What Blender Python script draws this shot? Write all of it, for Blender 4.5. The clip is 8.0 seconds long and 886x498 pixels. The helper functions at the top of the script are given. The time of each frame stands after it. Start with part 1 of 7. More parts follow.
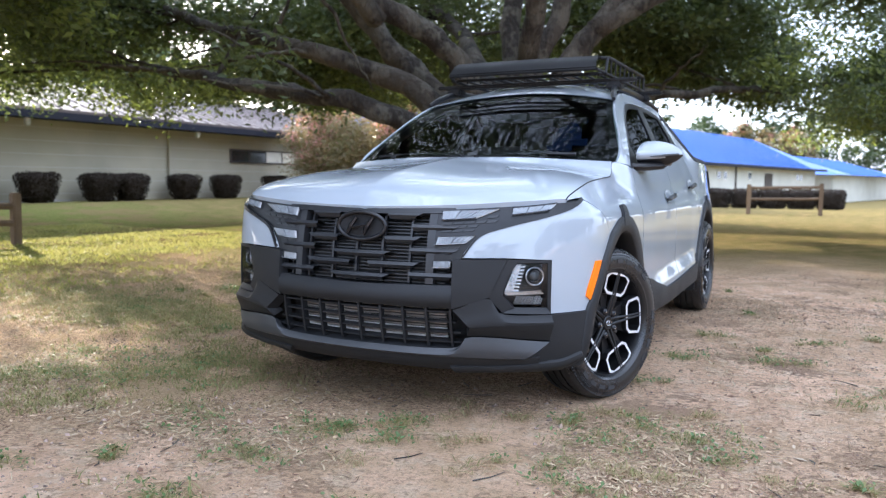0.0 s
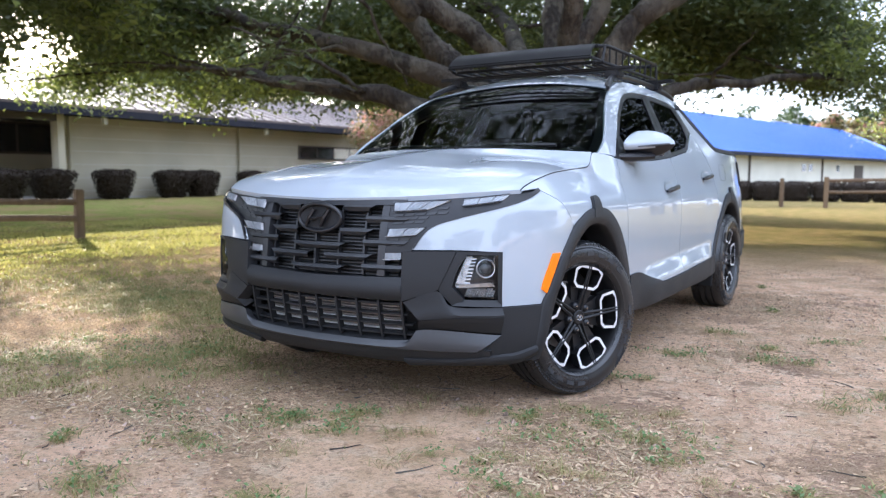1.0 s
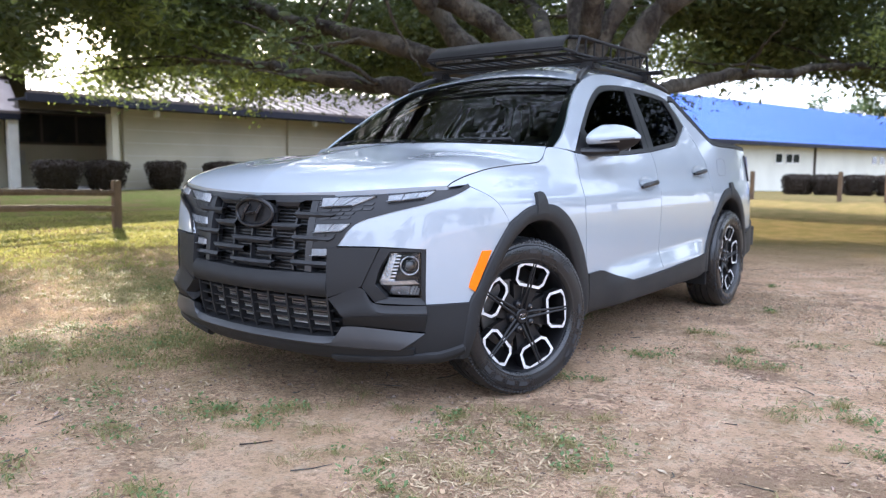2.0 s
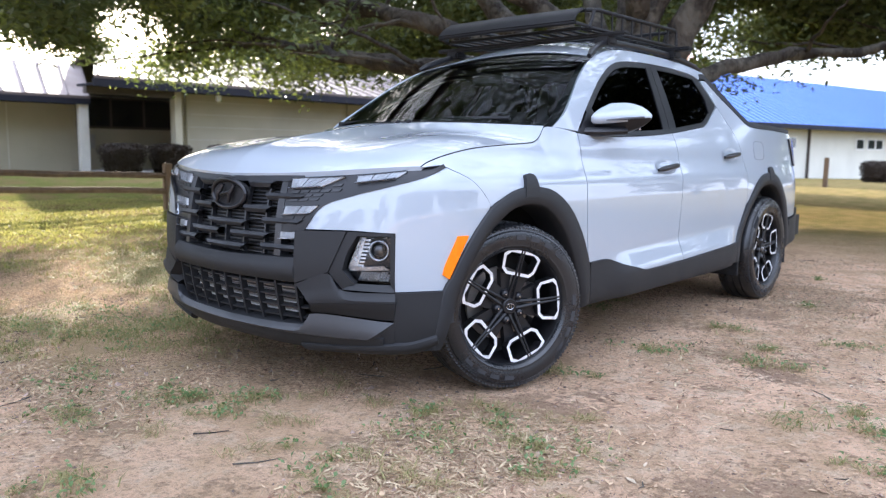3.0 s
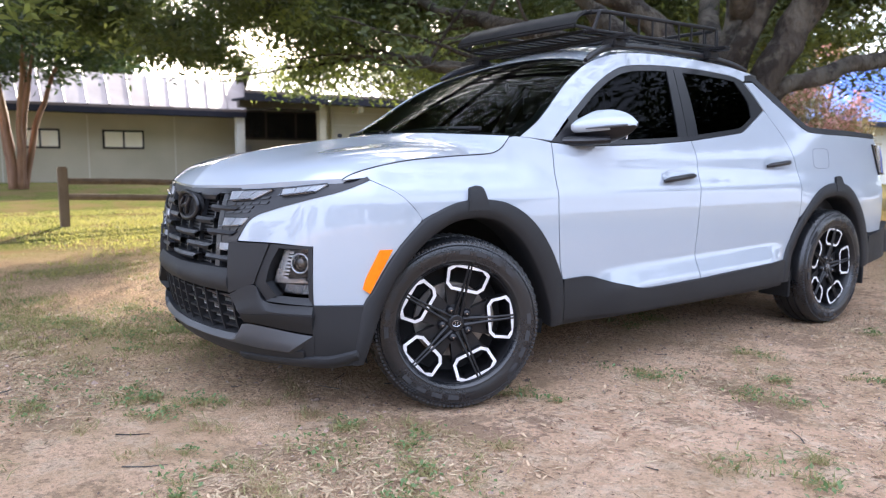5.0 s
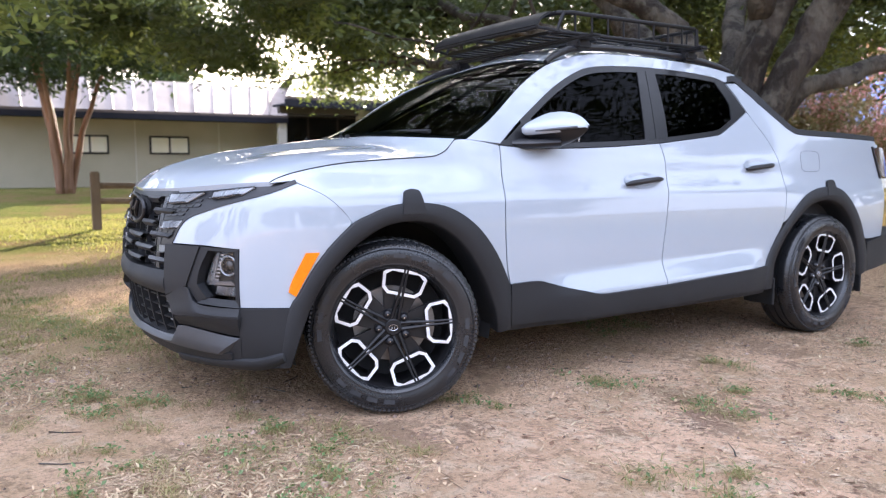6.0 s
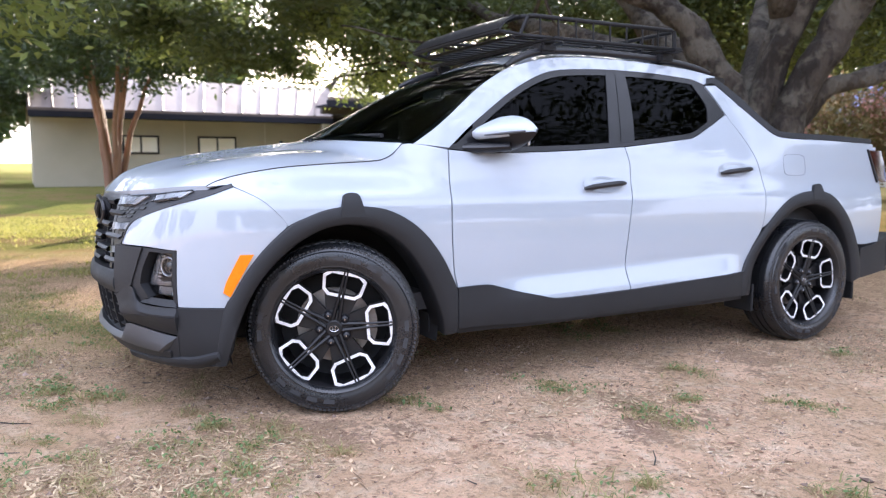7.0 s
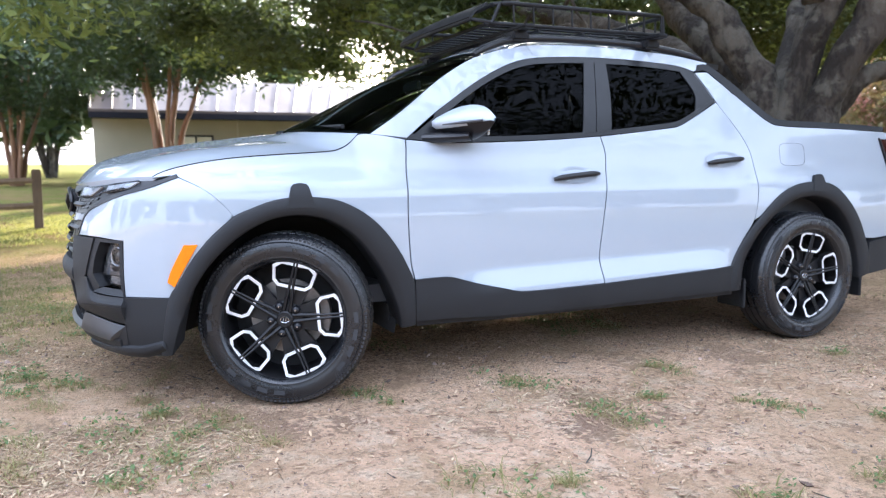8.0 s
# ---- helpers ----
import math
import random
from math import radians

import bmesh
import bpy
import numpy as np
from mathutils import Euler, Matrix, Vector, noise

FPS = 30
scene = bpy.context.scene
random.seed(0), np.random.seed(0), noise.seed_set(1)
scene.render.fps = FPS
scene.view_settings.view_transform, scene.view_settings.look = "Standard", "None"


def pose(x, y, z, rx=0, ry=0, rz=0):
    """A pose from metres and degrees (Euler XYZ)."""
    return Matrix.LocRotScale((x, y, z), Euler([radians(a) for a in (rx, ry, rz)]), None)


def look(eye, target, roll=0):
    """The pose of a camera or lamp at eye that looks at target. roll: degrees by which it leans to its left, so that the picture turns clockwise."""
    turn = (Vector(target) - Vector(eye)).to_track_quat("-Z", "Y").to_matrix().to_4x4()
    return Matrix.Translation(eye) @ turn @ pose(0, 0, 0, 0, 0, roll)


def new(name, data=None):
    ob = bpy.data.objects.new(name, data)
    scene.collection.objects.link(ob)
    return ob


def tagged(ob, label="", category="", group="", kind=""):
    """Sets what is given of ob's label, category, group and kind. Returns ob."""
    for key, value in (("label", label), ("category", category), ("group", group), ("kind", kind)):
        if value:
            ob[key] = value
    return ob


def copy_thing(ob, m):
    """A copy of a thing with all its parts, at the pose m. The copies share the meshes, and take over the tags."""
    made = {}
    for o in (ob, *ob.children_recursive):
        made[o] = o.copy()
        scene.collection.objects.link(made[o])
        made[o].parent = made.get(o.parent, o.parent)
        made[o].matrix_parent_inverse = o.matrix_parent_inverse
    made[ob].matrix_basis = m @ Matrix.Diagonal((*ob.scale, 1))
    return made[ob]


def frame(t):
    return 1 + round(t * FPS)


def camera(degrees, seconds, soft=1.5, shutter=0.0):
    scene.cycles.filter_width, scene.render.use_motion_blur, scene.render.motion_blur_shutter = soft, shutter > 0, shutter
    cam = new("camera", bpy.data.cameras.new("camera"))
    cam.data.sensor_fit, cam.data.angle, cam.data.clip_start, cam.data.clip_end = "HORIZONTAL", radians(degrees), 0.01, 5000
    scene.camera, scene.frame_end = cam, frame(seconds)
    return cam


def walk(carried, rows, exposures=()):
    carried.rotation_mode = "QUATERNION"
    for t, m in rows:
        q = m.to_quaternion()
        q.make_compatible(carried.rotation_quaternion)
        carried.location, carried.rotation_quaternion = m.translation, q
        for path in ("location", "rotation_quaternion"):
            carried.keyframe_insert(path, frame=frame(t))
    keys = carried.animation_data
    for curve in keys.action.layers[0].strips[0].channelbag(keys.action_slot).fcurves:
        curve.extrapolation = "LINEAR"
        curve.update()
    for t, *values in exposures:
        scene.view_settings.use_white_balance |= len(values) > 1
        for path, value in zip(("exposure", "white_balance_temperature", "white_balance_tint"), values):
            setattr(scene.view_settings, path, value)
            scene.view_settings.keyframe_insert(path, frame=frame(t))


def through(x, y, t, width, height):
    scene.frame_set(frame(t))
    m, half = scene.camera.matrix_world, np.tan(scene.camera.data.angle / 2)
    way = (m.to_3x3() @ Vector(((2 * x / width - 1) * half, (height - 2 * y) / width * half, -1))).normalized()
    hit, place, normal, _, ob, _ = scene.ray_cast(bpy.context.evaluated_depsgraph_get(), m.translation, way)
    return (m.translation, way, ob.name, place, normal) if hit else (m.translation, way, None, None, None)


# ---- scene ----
cam = camera(59.3, 8.0, soft=1.2)
PATH = [
    (0, (1.843, -3.694, 1.034), (0.951, -1.913, 0.859), 0.5),
    (0.5, (2.091, -3.594, 1.056), (1.107, -1.864, 0.868), 0.3),
    (1, (2.292, -3.414, 1.02), (1.227, -1.732, 0.832), 0.1),
    (1.5, (2.488, -3.249, 1.037), (1.355, -1.612, 0.844), 0.1),
    (1.7, (2.597, -3.177, 1.04), (1.44, -1.557, 0.842), 0.2),
    (2.8, (2.865, -2.739, 1.019), (1.571, -1.233, 0.776), 0.4),
    (3, (2.892, -2.672, 1.016), (1.569, -1.193, 0.769), 0.5),
    (3.5, (3.035, -2.542, 1.025), (1.636, -1.135, 0.77), 0.5),
    (4, (3.231, -2.375, 1.028), (1.754, -1.05, 0.778), 0.3),
    (4.5, (3.331, -2.164, 1.025), (1.787, -0.916, 0.786), 0.2),
    (4.7, (3.367, -2.062, 1.039), (1.796, -0.848, 0.803), 0.2),
    (5.8, (3.675, -1.629, 1.038), (2.011, -0.541, 0.82), -0.1),
    (6, (3.698, -1.524, 1.031), (2.017, -0.462, 0.813), -0.0),
    (6.5, (3.778, -1.333, 1.051), (2.059, -0.334, 0.834), 0.1),
    (7, (3.971, -1.122, 1.051), (2.219, -0.183, 0.832), 0.1),
    (7.5, (4.078, -0.908, 1.018), (2.289, -0.041, 0.798), -0.1),
    (8, (4.133, -0.677, 1.014), (2.311, 0.118, 0.791), -0.3),
]
walk(cam, [(t, look(eye, target, roll)) for t, eye, target, roll in PATH], [(0.0, 1.98, 5540, 10), (1.5, 2.08, 5620, 12), (4.0, 2.10, 5650, 13), (7.0, 2.24, 5800, 17), (7.5, 2.27, 5750, 17), (8.0, 2.30, 5550, 11)])
cam.data.dof.use_dof = True
cam.data.dof.focus_distance, cam.data.dof.aperture_fstop = 2.95, 3.3

# == world ==
# ---- world, sun and exposure ----
SUN_AZ, SUN_EL = radians(-61.0), radians(17.0)
SUN_DIR = Vector((math.sin(SUN_AZ) * math.cos(SUN_EL), math.cos(SUN_AZ) * math.cos(SUN_EL), math.sin(SUN_EL)))
world = bpy.data.worlds.new("sky")
scene.world = world
world.use_nodes = True
_nt = world.node_tree
_nt.nodes.clear()
_sky = _nt.nodes.new("ShaderNodeTexSky")
_sky.sky_type = "NISHITA"
_sky.sun_disc = False
_sky.sun_elevation = SUN_EL
_sky.sun_rotation = SUN_AZ % (2 * math.pi)
_sky.air_density, _sky.dust_density, _sky.ozone_density = 1.0, 2.5, 0.8
_bg = _nt.nodes.new("ShaderNodeBackground")
_bg.inputs["Strength"].default_value = 0.05
_out = _nt.nodes.new("ShaderNodeOutputWorld")
_nt.links.new(_sky.outputs[0], _bg.inputs[0])
# thin bright high cloud over the whole sky
_cloud = _nt.nodes.new("ShaderNodeBackground")
_cloud.inputs["Color"].default_value = (0.93, 0.955, 1.06, 1)
# an even veil that is thinner towards the horizon and fullest overhead
_co = _nt.nodes.new("ShaderNodeTexCoord")
_sep = _nt.nodes.new("ShaderNodeSeparateXYZ")
_up = _nt.nodes.new("ShaderNodeClamp")
_sq = _nt.nodes.new("ShaderNodeMath")
_sq.operation, _sq.inputs[1].default_value = "POWER", 2.0
_veil = _nt.nodes.new("ShaderNodeMath")
_veil.operation, _veil.inputs[1].default_value, _veil.inputs[2].default_value = "MULTIPLY_ADD", 0.55, 0.56
_nt.links.new(_co.outputs["Generated"], _sep.inputs[0])
_nt.links.new(_sep.outputs["Z"], _up.inputs[0])
_nt.links.new(_up.outputs[0], _sq.inputs[0])
_nt.links.new(_sq.outputs[0], _veil.inputs[0])
_nt.links.new(_veil.outputs[0], _cloud.inputs["Strength"])
_sum = _nt.nodes.new("ShaderNodeAddShader")
_nt.links.new(_bg.outputs[0], _sum.inputs[0])
_nt.links.new(_cloud.outputs[0], _sum.inputs[1])
_nt.links.new(_sum.outputs[0], _out.inputs[0])
_sun = bpy.data.lights.new("sun", "SUN")
_sun.energy, _sun.angle, _sun.color = 4.5, radians(0.6), (1.0, 0.84, 0.60)
new("sun", _sun).matrix_world = look(SUN_DIR * 60, (0, 0, 0))

# ---- materials ----
def mat(name, c1, c2=None, scale=6.0, rough=0.6, rough2=None, metal=0.0, bump=0.0, bscale=40.0, coat=0.0, spec=0.5,
        stretch=(1, 1, 1), per_object=0.0, per_island=0.0, fine=0.35, contrast=0.18, coat_ior=1.5):
    """A two-scale procedural surface: large stains between c1 and c2, fine grain, relief and gloss that vary together."""
    m = bpy.data.materials.new(name)
    m.use_nodes = True
    nt = m.node_tree
    b = nt.nodes["Principled BSDF"]
    L = nt.links.new
    c2 = c2 or tuple(v * 0.8 for v in c1)
    co = nt.nodes.new("ShaderNodeTexCoord")
    mp = nt.nodes.new("ShaderNodeMapping")
    mp.inputs["Scale"].default_value = stretch
    L(co.outputs["Object"], mp.inputs[0])
    n1 = nt.nodes.new("ShaderNodeTexNoise")
    n1.inputs["Scale"].default_value, n1.inputs["Detail"].default_value = scale, 5
    n2 = nt.nodes.new("ShaderNodeTexNoise")
    n2.inputs["Scale"].default_value, n2.inputs["Detail"].default_value = bscale, 6
    L(mp.outputs[0], n1.inputs["Vector"])
    L(mp.outputs[0], n2.inputs["Vector"])
    add = nt.nodes.new("ShaderNodeMath")
    add.operation = "MULTIPLY_ADD"
    L(n2.outputs["Fac"], add.inputs[0])
    add.inputs[1].default_value = fine
    L(n1.outputs["Fac"], add.inputs[2])
    fac = add.outputs[0]
    mid = 0.5 + 0.5 * fine
    if per_object or per_island:
        src = nt.nodes.new("ShaderNodeObjectInfo" if per_object else "ShaderNodeNewGeometry")
        a2 = nt.nodes.new("ShaderNodeMath")
        a2.operation = "MULTIPLY_ADD"
        L(src.outputs["Random" if per_object else "Random Per Island"], a2.inputs[0])
        a2.inputs[1].default_value = per_object or per_island
        L(fac, a2.inputs[2])
        fac = a2.outputs[0]
        mid += 0.5 * (per_object or per_island)
        contrast += 0.35 * (per_object or per_island)
    mr = nt.nodes.new("ShaderNodeMapRange")
    mr.inputs[1].default_value, mr.inputs[2].default_value = mid - contrast, mid + contrast
    L(fac, mr.inputs[0])
    mix = nt.nodes.new("ShaderNodeMix")
    mix.data_type = "RGBA"
    L(mr.outputs[0], mix.inputs["Factor"])
    mix.inputs["A"].default_value, mix.inputs["B"].default_value = (*c1, 1), (*c2, 1)
    L(mix.outputs["Result"], b.inputs["Base Color"])
    if rough2 is not None:
        rr = nt.nodes.new("ShaderNodeMapRange")
        rr.inputs[1].default_value, rr.inputs[2].default_value = mid - contrast, mid + contrast
        rr.inputs[3].default_value, rr.inputs[4].default_value = rough, rough2
        L(fac, rr.inputs[0])
        L(rr.outputs[0], b.inputs["Roughness"])
    else:
        b.inputs["Roughness"].default_value = rough
    b.inputs["Metallic"].default_value = metal
    b.inputs["Specular IOR Level"].default_value = spec
    b.inputs["Coat Weight"].default_value = coat
    b.inputs["Coat Roughness"].default_value = 0.03
    b.inputs["Coat IOR"].default_value = coat_ior
    if bump:
        bp = nt.nodes.new("ShaderNodeBump")
        bp.inputs["Strength"].default_value, bp.inputs["Distance"].default_value = bump, 0.01 if bump < 0.9 else 0.05
        L(n2.outputs["Fac"], bp.inputs["Height"])
        L(bp.outputs[0], b.inputs["Normal"])
    return m


def leaf_mat(name, c1, c2, through=0.30, rough=0.45, spec=0.5):
    """Thin leaf: glossy face, light passing through, colour varying leaf by leaf."""
    m = mat(name, c1, c2, scale=0.6, rough=rough, spec=spec, per_island=0.7, bscale=30, contrast=0.3)
    nt = m.node_tree
    b = nt.nodes["Principled BSDF"]
    tr = nt.nodes.new("ShaderNodeBsdfTranslucent")
    hs = nt.nodes.new("ShaderNodeHueSaturation")
    hs.inputs["Saturation"].default_value, hs.inputs["Value"].default_value, hs.inputs["Hue"].default_value = 1.1, 1.9, 0.48
    col = b.inputs["Base Color"].links[0].from_socket
    nt.links.new(col, hs.inputs["Color"])
    nt.links.new(hs.outputs[0], tr.inputs["Color"])
    ms = nt.nodes.new("ShaderNodeMixShader")
    ms.inputs[0].default_value = through
    nt.links.new(b.outputs[0], ms.inputs[1])
    nt.links.new(tr.outputs[0], ms.inputs[2])
    nt.links.new(ms.outputs[0], nt.nodes["Material Output"].inputs["Surface"])
    return m


M_BARK = mat("oak_bark", (0.055, 0.044, 0.033), (0.020, 0.015, 0.011), 2.4, 0.9, bump=1.0, bscale=20, stretch=(1, 1, 0.5), contrast=0.05, fine=0.5)
def lichen(m, colour, lo, hi):
    """Lays pale lichen patches with ragged edges over a bark material."""
    nt = m.node_tree
    b = nt.nodes["Principled BSDF"]
    co = nt.nodes.new("ShaderNodeTexCoord")
    n = nt.nodes.new("ShaderNodeTexNoise")
    n.inputs["Scale"].default_value, n.inputs["Detail"].default_value, n.inputs["Roughness"].default_value = 3.2, 8, 0.62
    nt.links.new(co.outputs["Object"], n.inputs["Vector"])
    r = nt.nodes.new("ShaderNodeMapRange")
    r.inputs[1].default_value, r.inputs[2].default_value, r.inputs[4].default_value = lo, hi, 0.5
    nt.links.new(n.outputs["Fac"], r.inputs[0])
    mx = nt.nodes.new("ShaderNodeMix")
    mx.data_type = "RGBA"
    nt.links.new(r.outputs[0], mx.inputs["Factor"])
    nt.links.new(b.inputs["Base Color"].links[0].from_socket, mx.inputs["A"])
    mx.inputs["B"].default_value = (*colour, 1)
    nt.links.new(mx.outputs["Result"], b.inputs["Base Color"])


lichen(M_BARK, (0.135, 0.122, 0.095), 0.50, 0.57)
M_BARK2 = mat("crape_bark", (0.30, 0.17, 0.10), (0.19, 0.10, 0.06), 5.0, 0.7, bump=0.3, bscale=20, stretch=(1, 1, 0.2))
M_LEAF = leaf_mat("oak_leaf", (0.047, 0.069, 0.026), (0.100, 0.130, 0.045), 0.30)
# lighter copy of the oak leaf with sunlight put into its colour
M_LEAF_SUNLIT = leaf_mat("sunlit_oak_leaf", (0.10, 0.145, 0.04), (0.20, 0.24, 0.075), 0.42)
M_LEAF2 = leaf_mat("crape_leaf", (0.026, 0.048, 0.018), (0.055, 0.085, 0.030), 0.2)
M_LEAF3 = leaf_mat("shrub_leaf", (0.11, 0.125, 0.04), (0.25, 0.17, 0.085))
M_BLOOM = leaf_mat("pink_blossom", (0.40, 0.20, 0.17), (0.50, 0.30, 0.25), 0.3)
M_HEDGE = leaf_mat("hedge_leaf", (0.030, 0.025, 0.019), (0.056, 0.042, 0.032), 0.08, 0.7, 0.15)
M_WALL = mat("painted_block", (0.48, 0.44, 0.335), (0.41, 0.375, 0.28), 0.8, 0.85, bump=0.15, bscale=60)
M_WALL2 = mat("cream_wall", (0.62, 0.60, 0.52), (0.54, 0.52, 0.45), 0.5, 0.85, bump=0.1, bscale=60)
M_TRIM = mat("dark_fascia", (0.014, 0.015, 0.024), (0.022, 0.022, 0.03), 3, 0.8, spec=0.2)
M_ROOF = mat("weathered_metal_roof", (0.15, 0.122, 0.112), (0.11, 0.085, 0.076), 0.7, 0.58, 0.7, metal=0.1, spec=0.25, bump=0.05, bscale=30, stretch=(0.25, 1, 1))
M_BLUE = mat("blue_metal_roof", (0.045, 0.125, 0.40), (0.055, 0.14, 0.45), 0.5, 0.45, spec=0.4)
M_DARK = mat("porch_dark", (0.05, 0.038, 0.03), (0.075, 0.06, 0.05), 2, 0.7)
M_WINDOW = mat("bright_pane", (0.90, 0.86, 0.74), (0.84, 0.77, 0.62), 2, 0.2, coat=1.0)
M_GLASSD = mat("dark_window_glass", (0.02, 0.022, 0.025), (0.03, 0.03, 0.03), 2, 0.06, spec=0.8)
M_WOOD = mat("fence_wood", (0.22, 0.15, 0.09), (0.12, 0.08, 0.05), 3, 0.85, bump=0.6, bscale=30, stretch=(4, 4, 1), per_object=0.4)
M_WHITE = mat("white_post", (0.78, 0.77, 0.72), (0.65, 0.63, 0.58), 2, 0.6)
M_CONC = mat("concrete", (0.42, 0.40, 0.37), (0.32, 0.30, 0.28), 2, 0.9, bump=0.2)

# ---- the place ----
def mesh_of(name, bm):
    me = bpy.data.meshes.new(name)
    bm.normal_update()
    bm.to_mesh(me)
    bm.free()
    return me


def part(name, bm, material, parent, label="", smooth=False, mats=None):
    """Links a bmesh as ONE mesh object under a thing or a part (or free where parent is None)."""
    me = mesh_of(name, bm) if not isinstance(bm, bpy.types.Mesh) else bm
    for m in mats or [material]:
        if m:
            me.materials.append(m)
    if smooth:
        me.polygons.foreach_set("use_smooth", [True] * len(me.polygons))
    ob = new(name, me)
    ob.parent = parent
    if label:
        ob["label"] = label
    return ob


def thing(name, at=(0, 0, 0), label="", category="", group="", kind="", turn=0.0):
    ob = new(name)
    ob.empty_display_size = 0.1
    ob.matrix_world = pose(*at, 0, 0, turn)
    return tagged(ob, label, category, group, kind)


def box(bm, x0, x1, y0, y1, z0, z1, bevel=0.0):
    r = bmesh.ops.create_cube(bm, size=1)
    for v in r["verts"]:
        v.co = Vector(((x0 + x1) / 2 + v.co.x * (x1 - x0), (y0 + y1) / 2 + v.co.y * (y1 - y0), (z0 + z1) / 2 + v.co.z * (z1 - z0)))
    if bevel:
        es = list({e for v in r["verts"] for e in v.link_edges})
        bmesh.ops.bevel(bm, geom=es, offset=bevel, segments=2, affect="EDGES")
    return bm


def boxm(*a, bevel=0.0):
    return box(bmesh.new(), *a, bevel=bevel)


def tube(bm, pts, radii, sides=8, cap=True):
    """A tapered tube along points."""
    pts = [Vector(p) for p in pts]
    rings = []
    up = Vector((0, 0, 1))
    prev = None
    for i, p in enumerate(pts):
        d = (pts[min(i + 1, len(pts) - 1)] - pts[max(i - 1, 0)]).normalized()
        if prev is None:
            a = d.cross(up if abs(d.z) < 0.9 else Vector((1, 0, 0))).normalized()
        else:
            a = (prev - d * prev.dot(d)).normalized()
        prev = a
        b = d.cross(a)
        r = radii[i] if hasattr(radii, "__len__") else radii
        rings.append([bm.verts.new(p + (a * math.cos(2 * math.pi * k / sides) + b * math.sin(2 * math.pi * k / sides)) * r) for k in range(sides)])
    for r0, r1 in zip(rings, rings[1:]):
        for k in range(sides):
            bm.faces.new((r0[k], r0[(k + 1) % sides], r1[(k + 1) % sides], r1[k]))
    if cap:
        bm.faces.new(rings[0][::-1])
        bm.faces.new(rings[-1])
    return bm


def smoothstep(a, b, x):
    u = np.clip((np.asarray(x, float) - a) / (b - a), 0, 1)
    return u * u * (3 - 2 * u)


def ground_z(x, y):
    """Height of the ground: level under the truck, rising to the long house, falling away behind."""
    up = 0.30 * smoothstep(-11, -18, x) * (1 - smoothstep(25, 40, y))
    down = -0.55 * smoothstep(25, 63, y) - 0.65 * smoothstep(55, 95, y)
    return up + down


# uneven relief near the truck on a 0.1 m grid; the tyres stand in slight hollows
NEAR = np.round(np.arange(-9.0, 9.01, 0.1), 3)


def relief_grid():
    Z = np.array([[noise.noise((x * 0.9, y * 0.9, 0)) * 0.018 + noise.noise((x * 3.1, y * 3.1, 4)) * 0.008 + noise.noise((x * 6, y * 6, 9)) * 0.006 for x in NEAR] for y in NEAR])
    X, Y = np.meshgrid(NEAR, NEAR)
    for wx, wy in ((0.82, 0), (-0.82, 0), (0.82, 3.005), (-0.82, 3.005)):
        w = np.exp(-(((X - wx) / 0.35) ** 2 + ((Y - wy) / 0.35) ** 2))
        Z = Z * (1 - w) - 0.018 * w
    edge = np.minimum.reduce([X + 9, 9 - X, Y + 9, 9 - Y])
    return Z * np.clip(edge, 0, 1)


RELIEF = relief_grid()


def relief(x, y):
    """Height of the fine relief at any point, zero away from the truck."""
    u, v = (np.asarray(x, float) + 9) / 0.1, (np.asarray(y, float) + 9) / 0.1
    n = len(NEAR)
    inside = (u >= 0) & (v >= 0) & (u < n - 1) & (v < n - 1)
    u, v = np.clip(u, 0, n - 1.001), np.clip(v, 0, n - 1.001)
    i, j = u.astype(int), v.astype(int)
    a, b = u - i, v - j
    z = RELIEF[j, i] * (1 - a) * (1 - b) + RELIEF[j, i + 1] * a * (1 - b) + RELIEF[j + 1, i] * (1 - a) * b + RELIEF[j + 1, i + 1] * a * b
    return np.where(inside, z, 0.0)


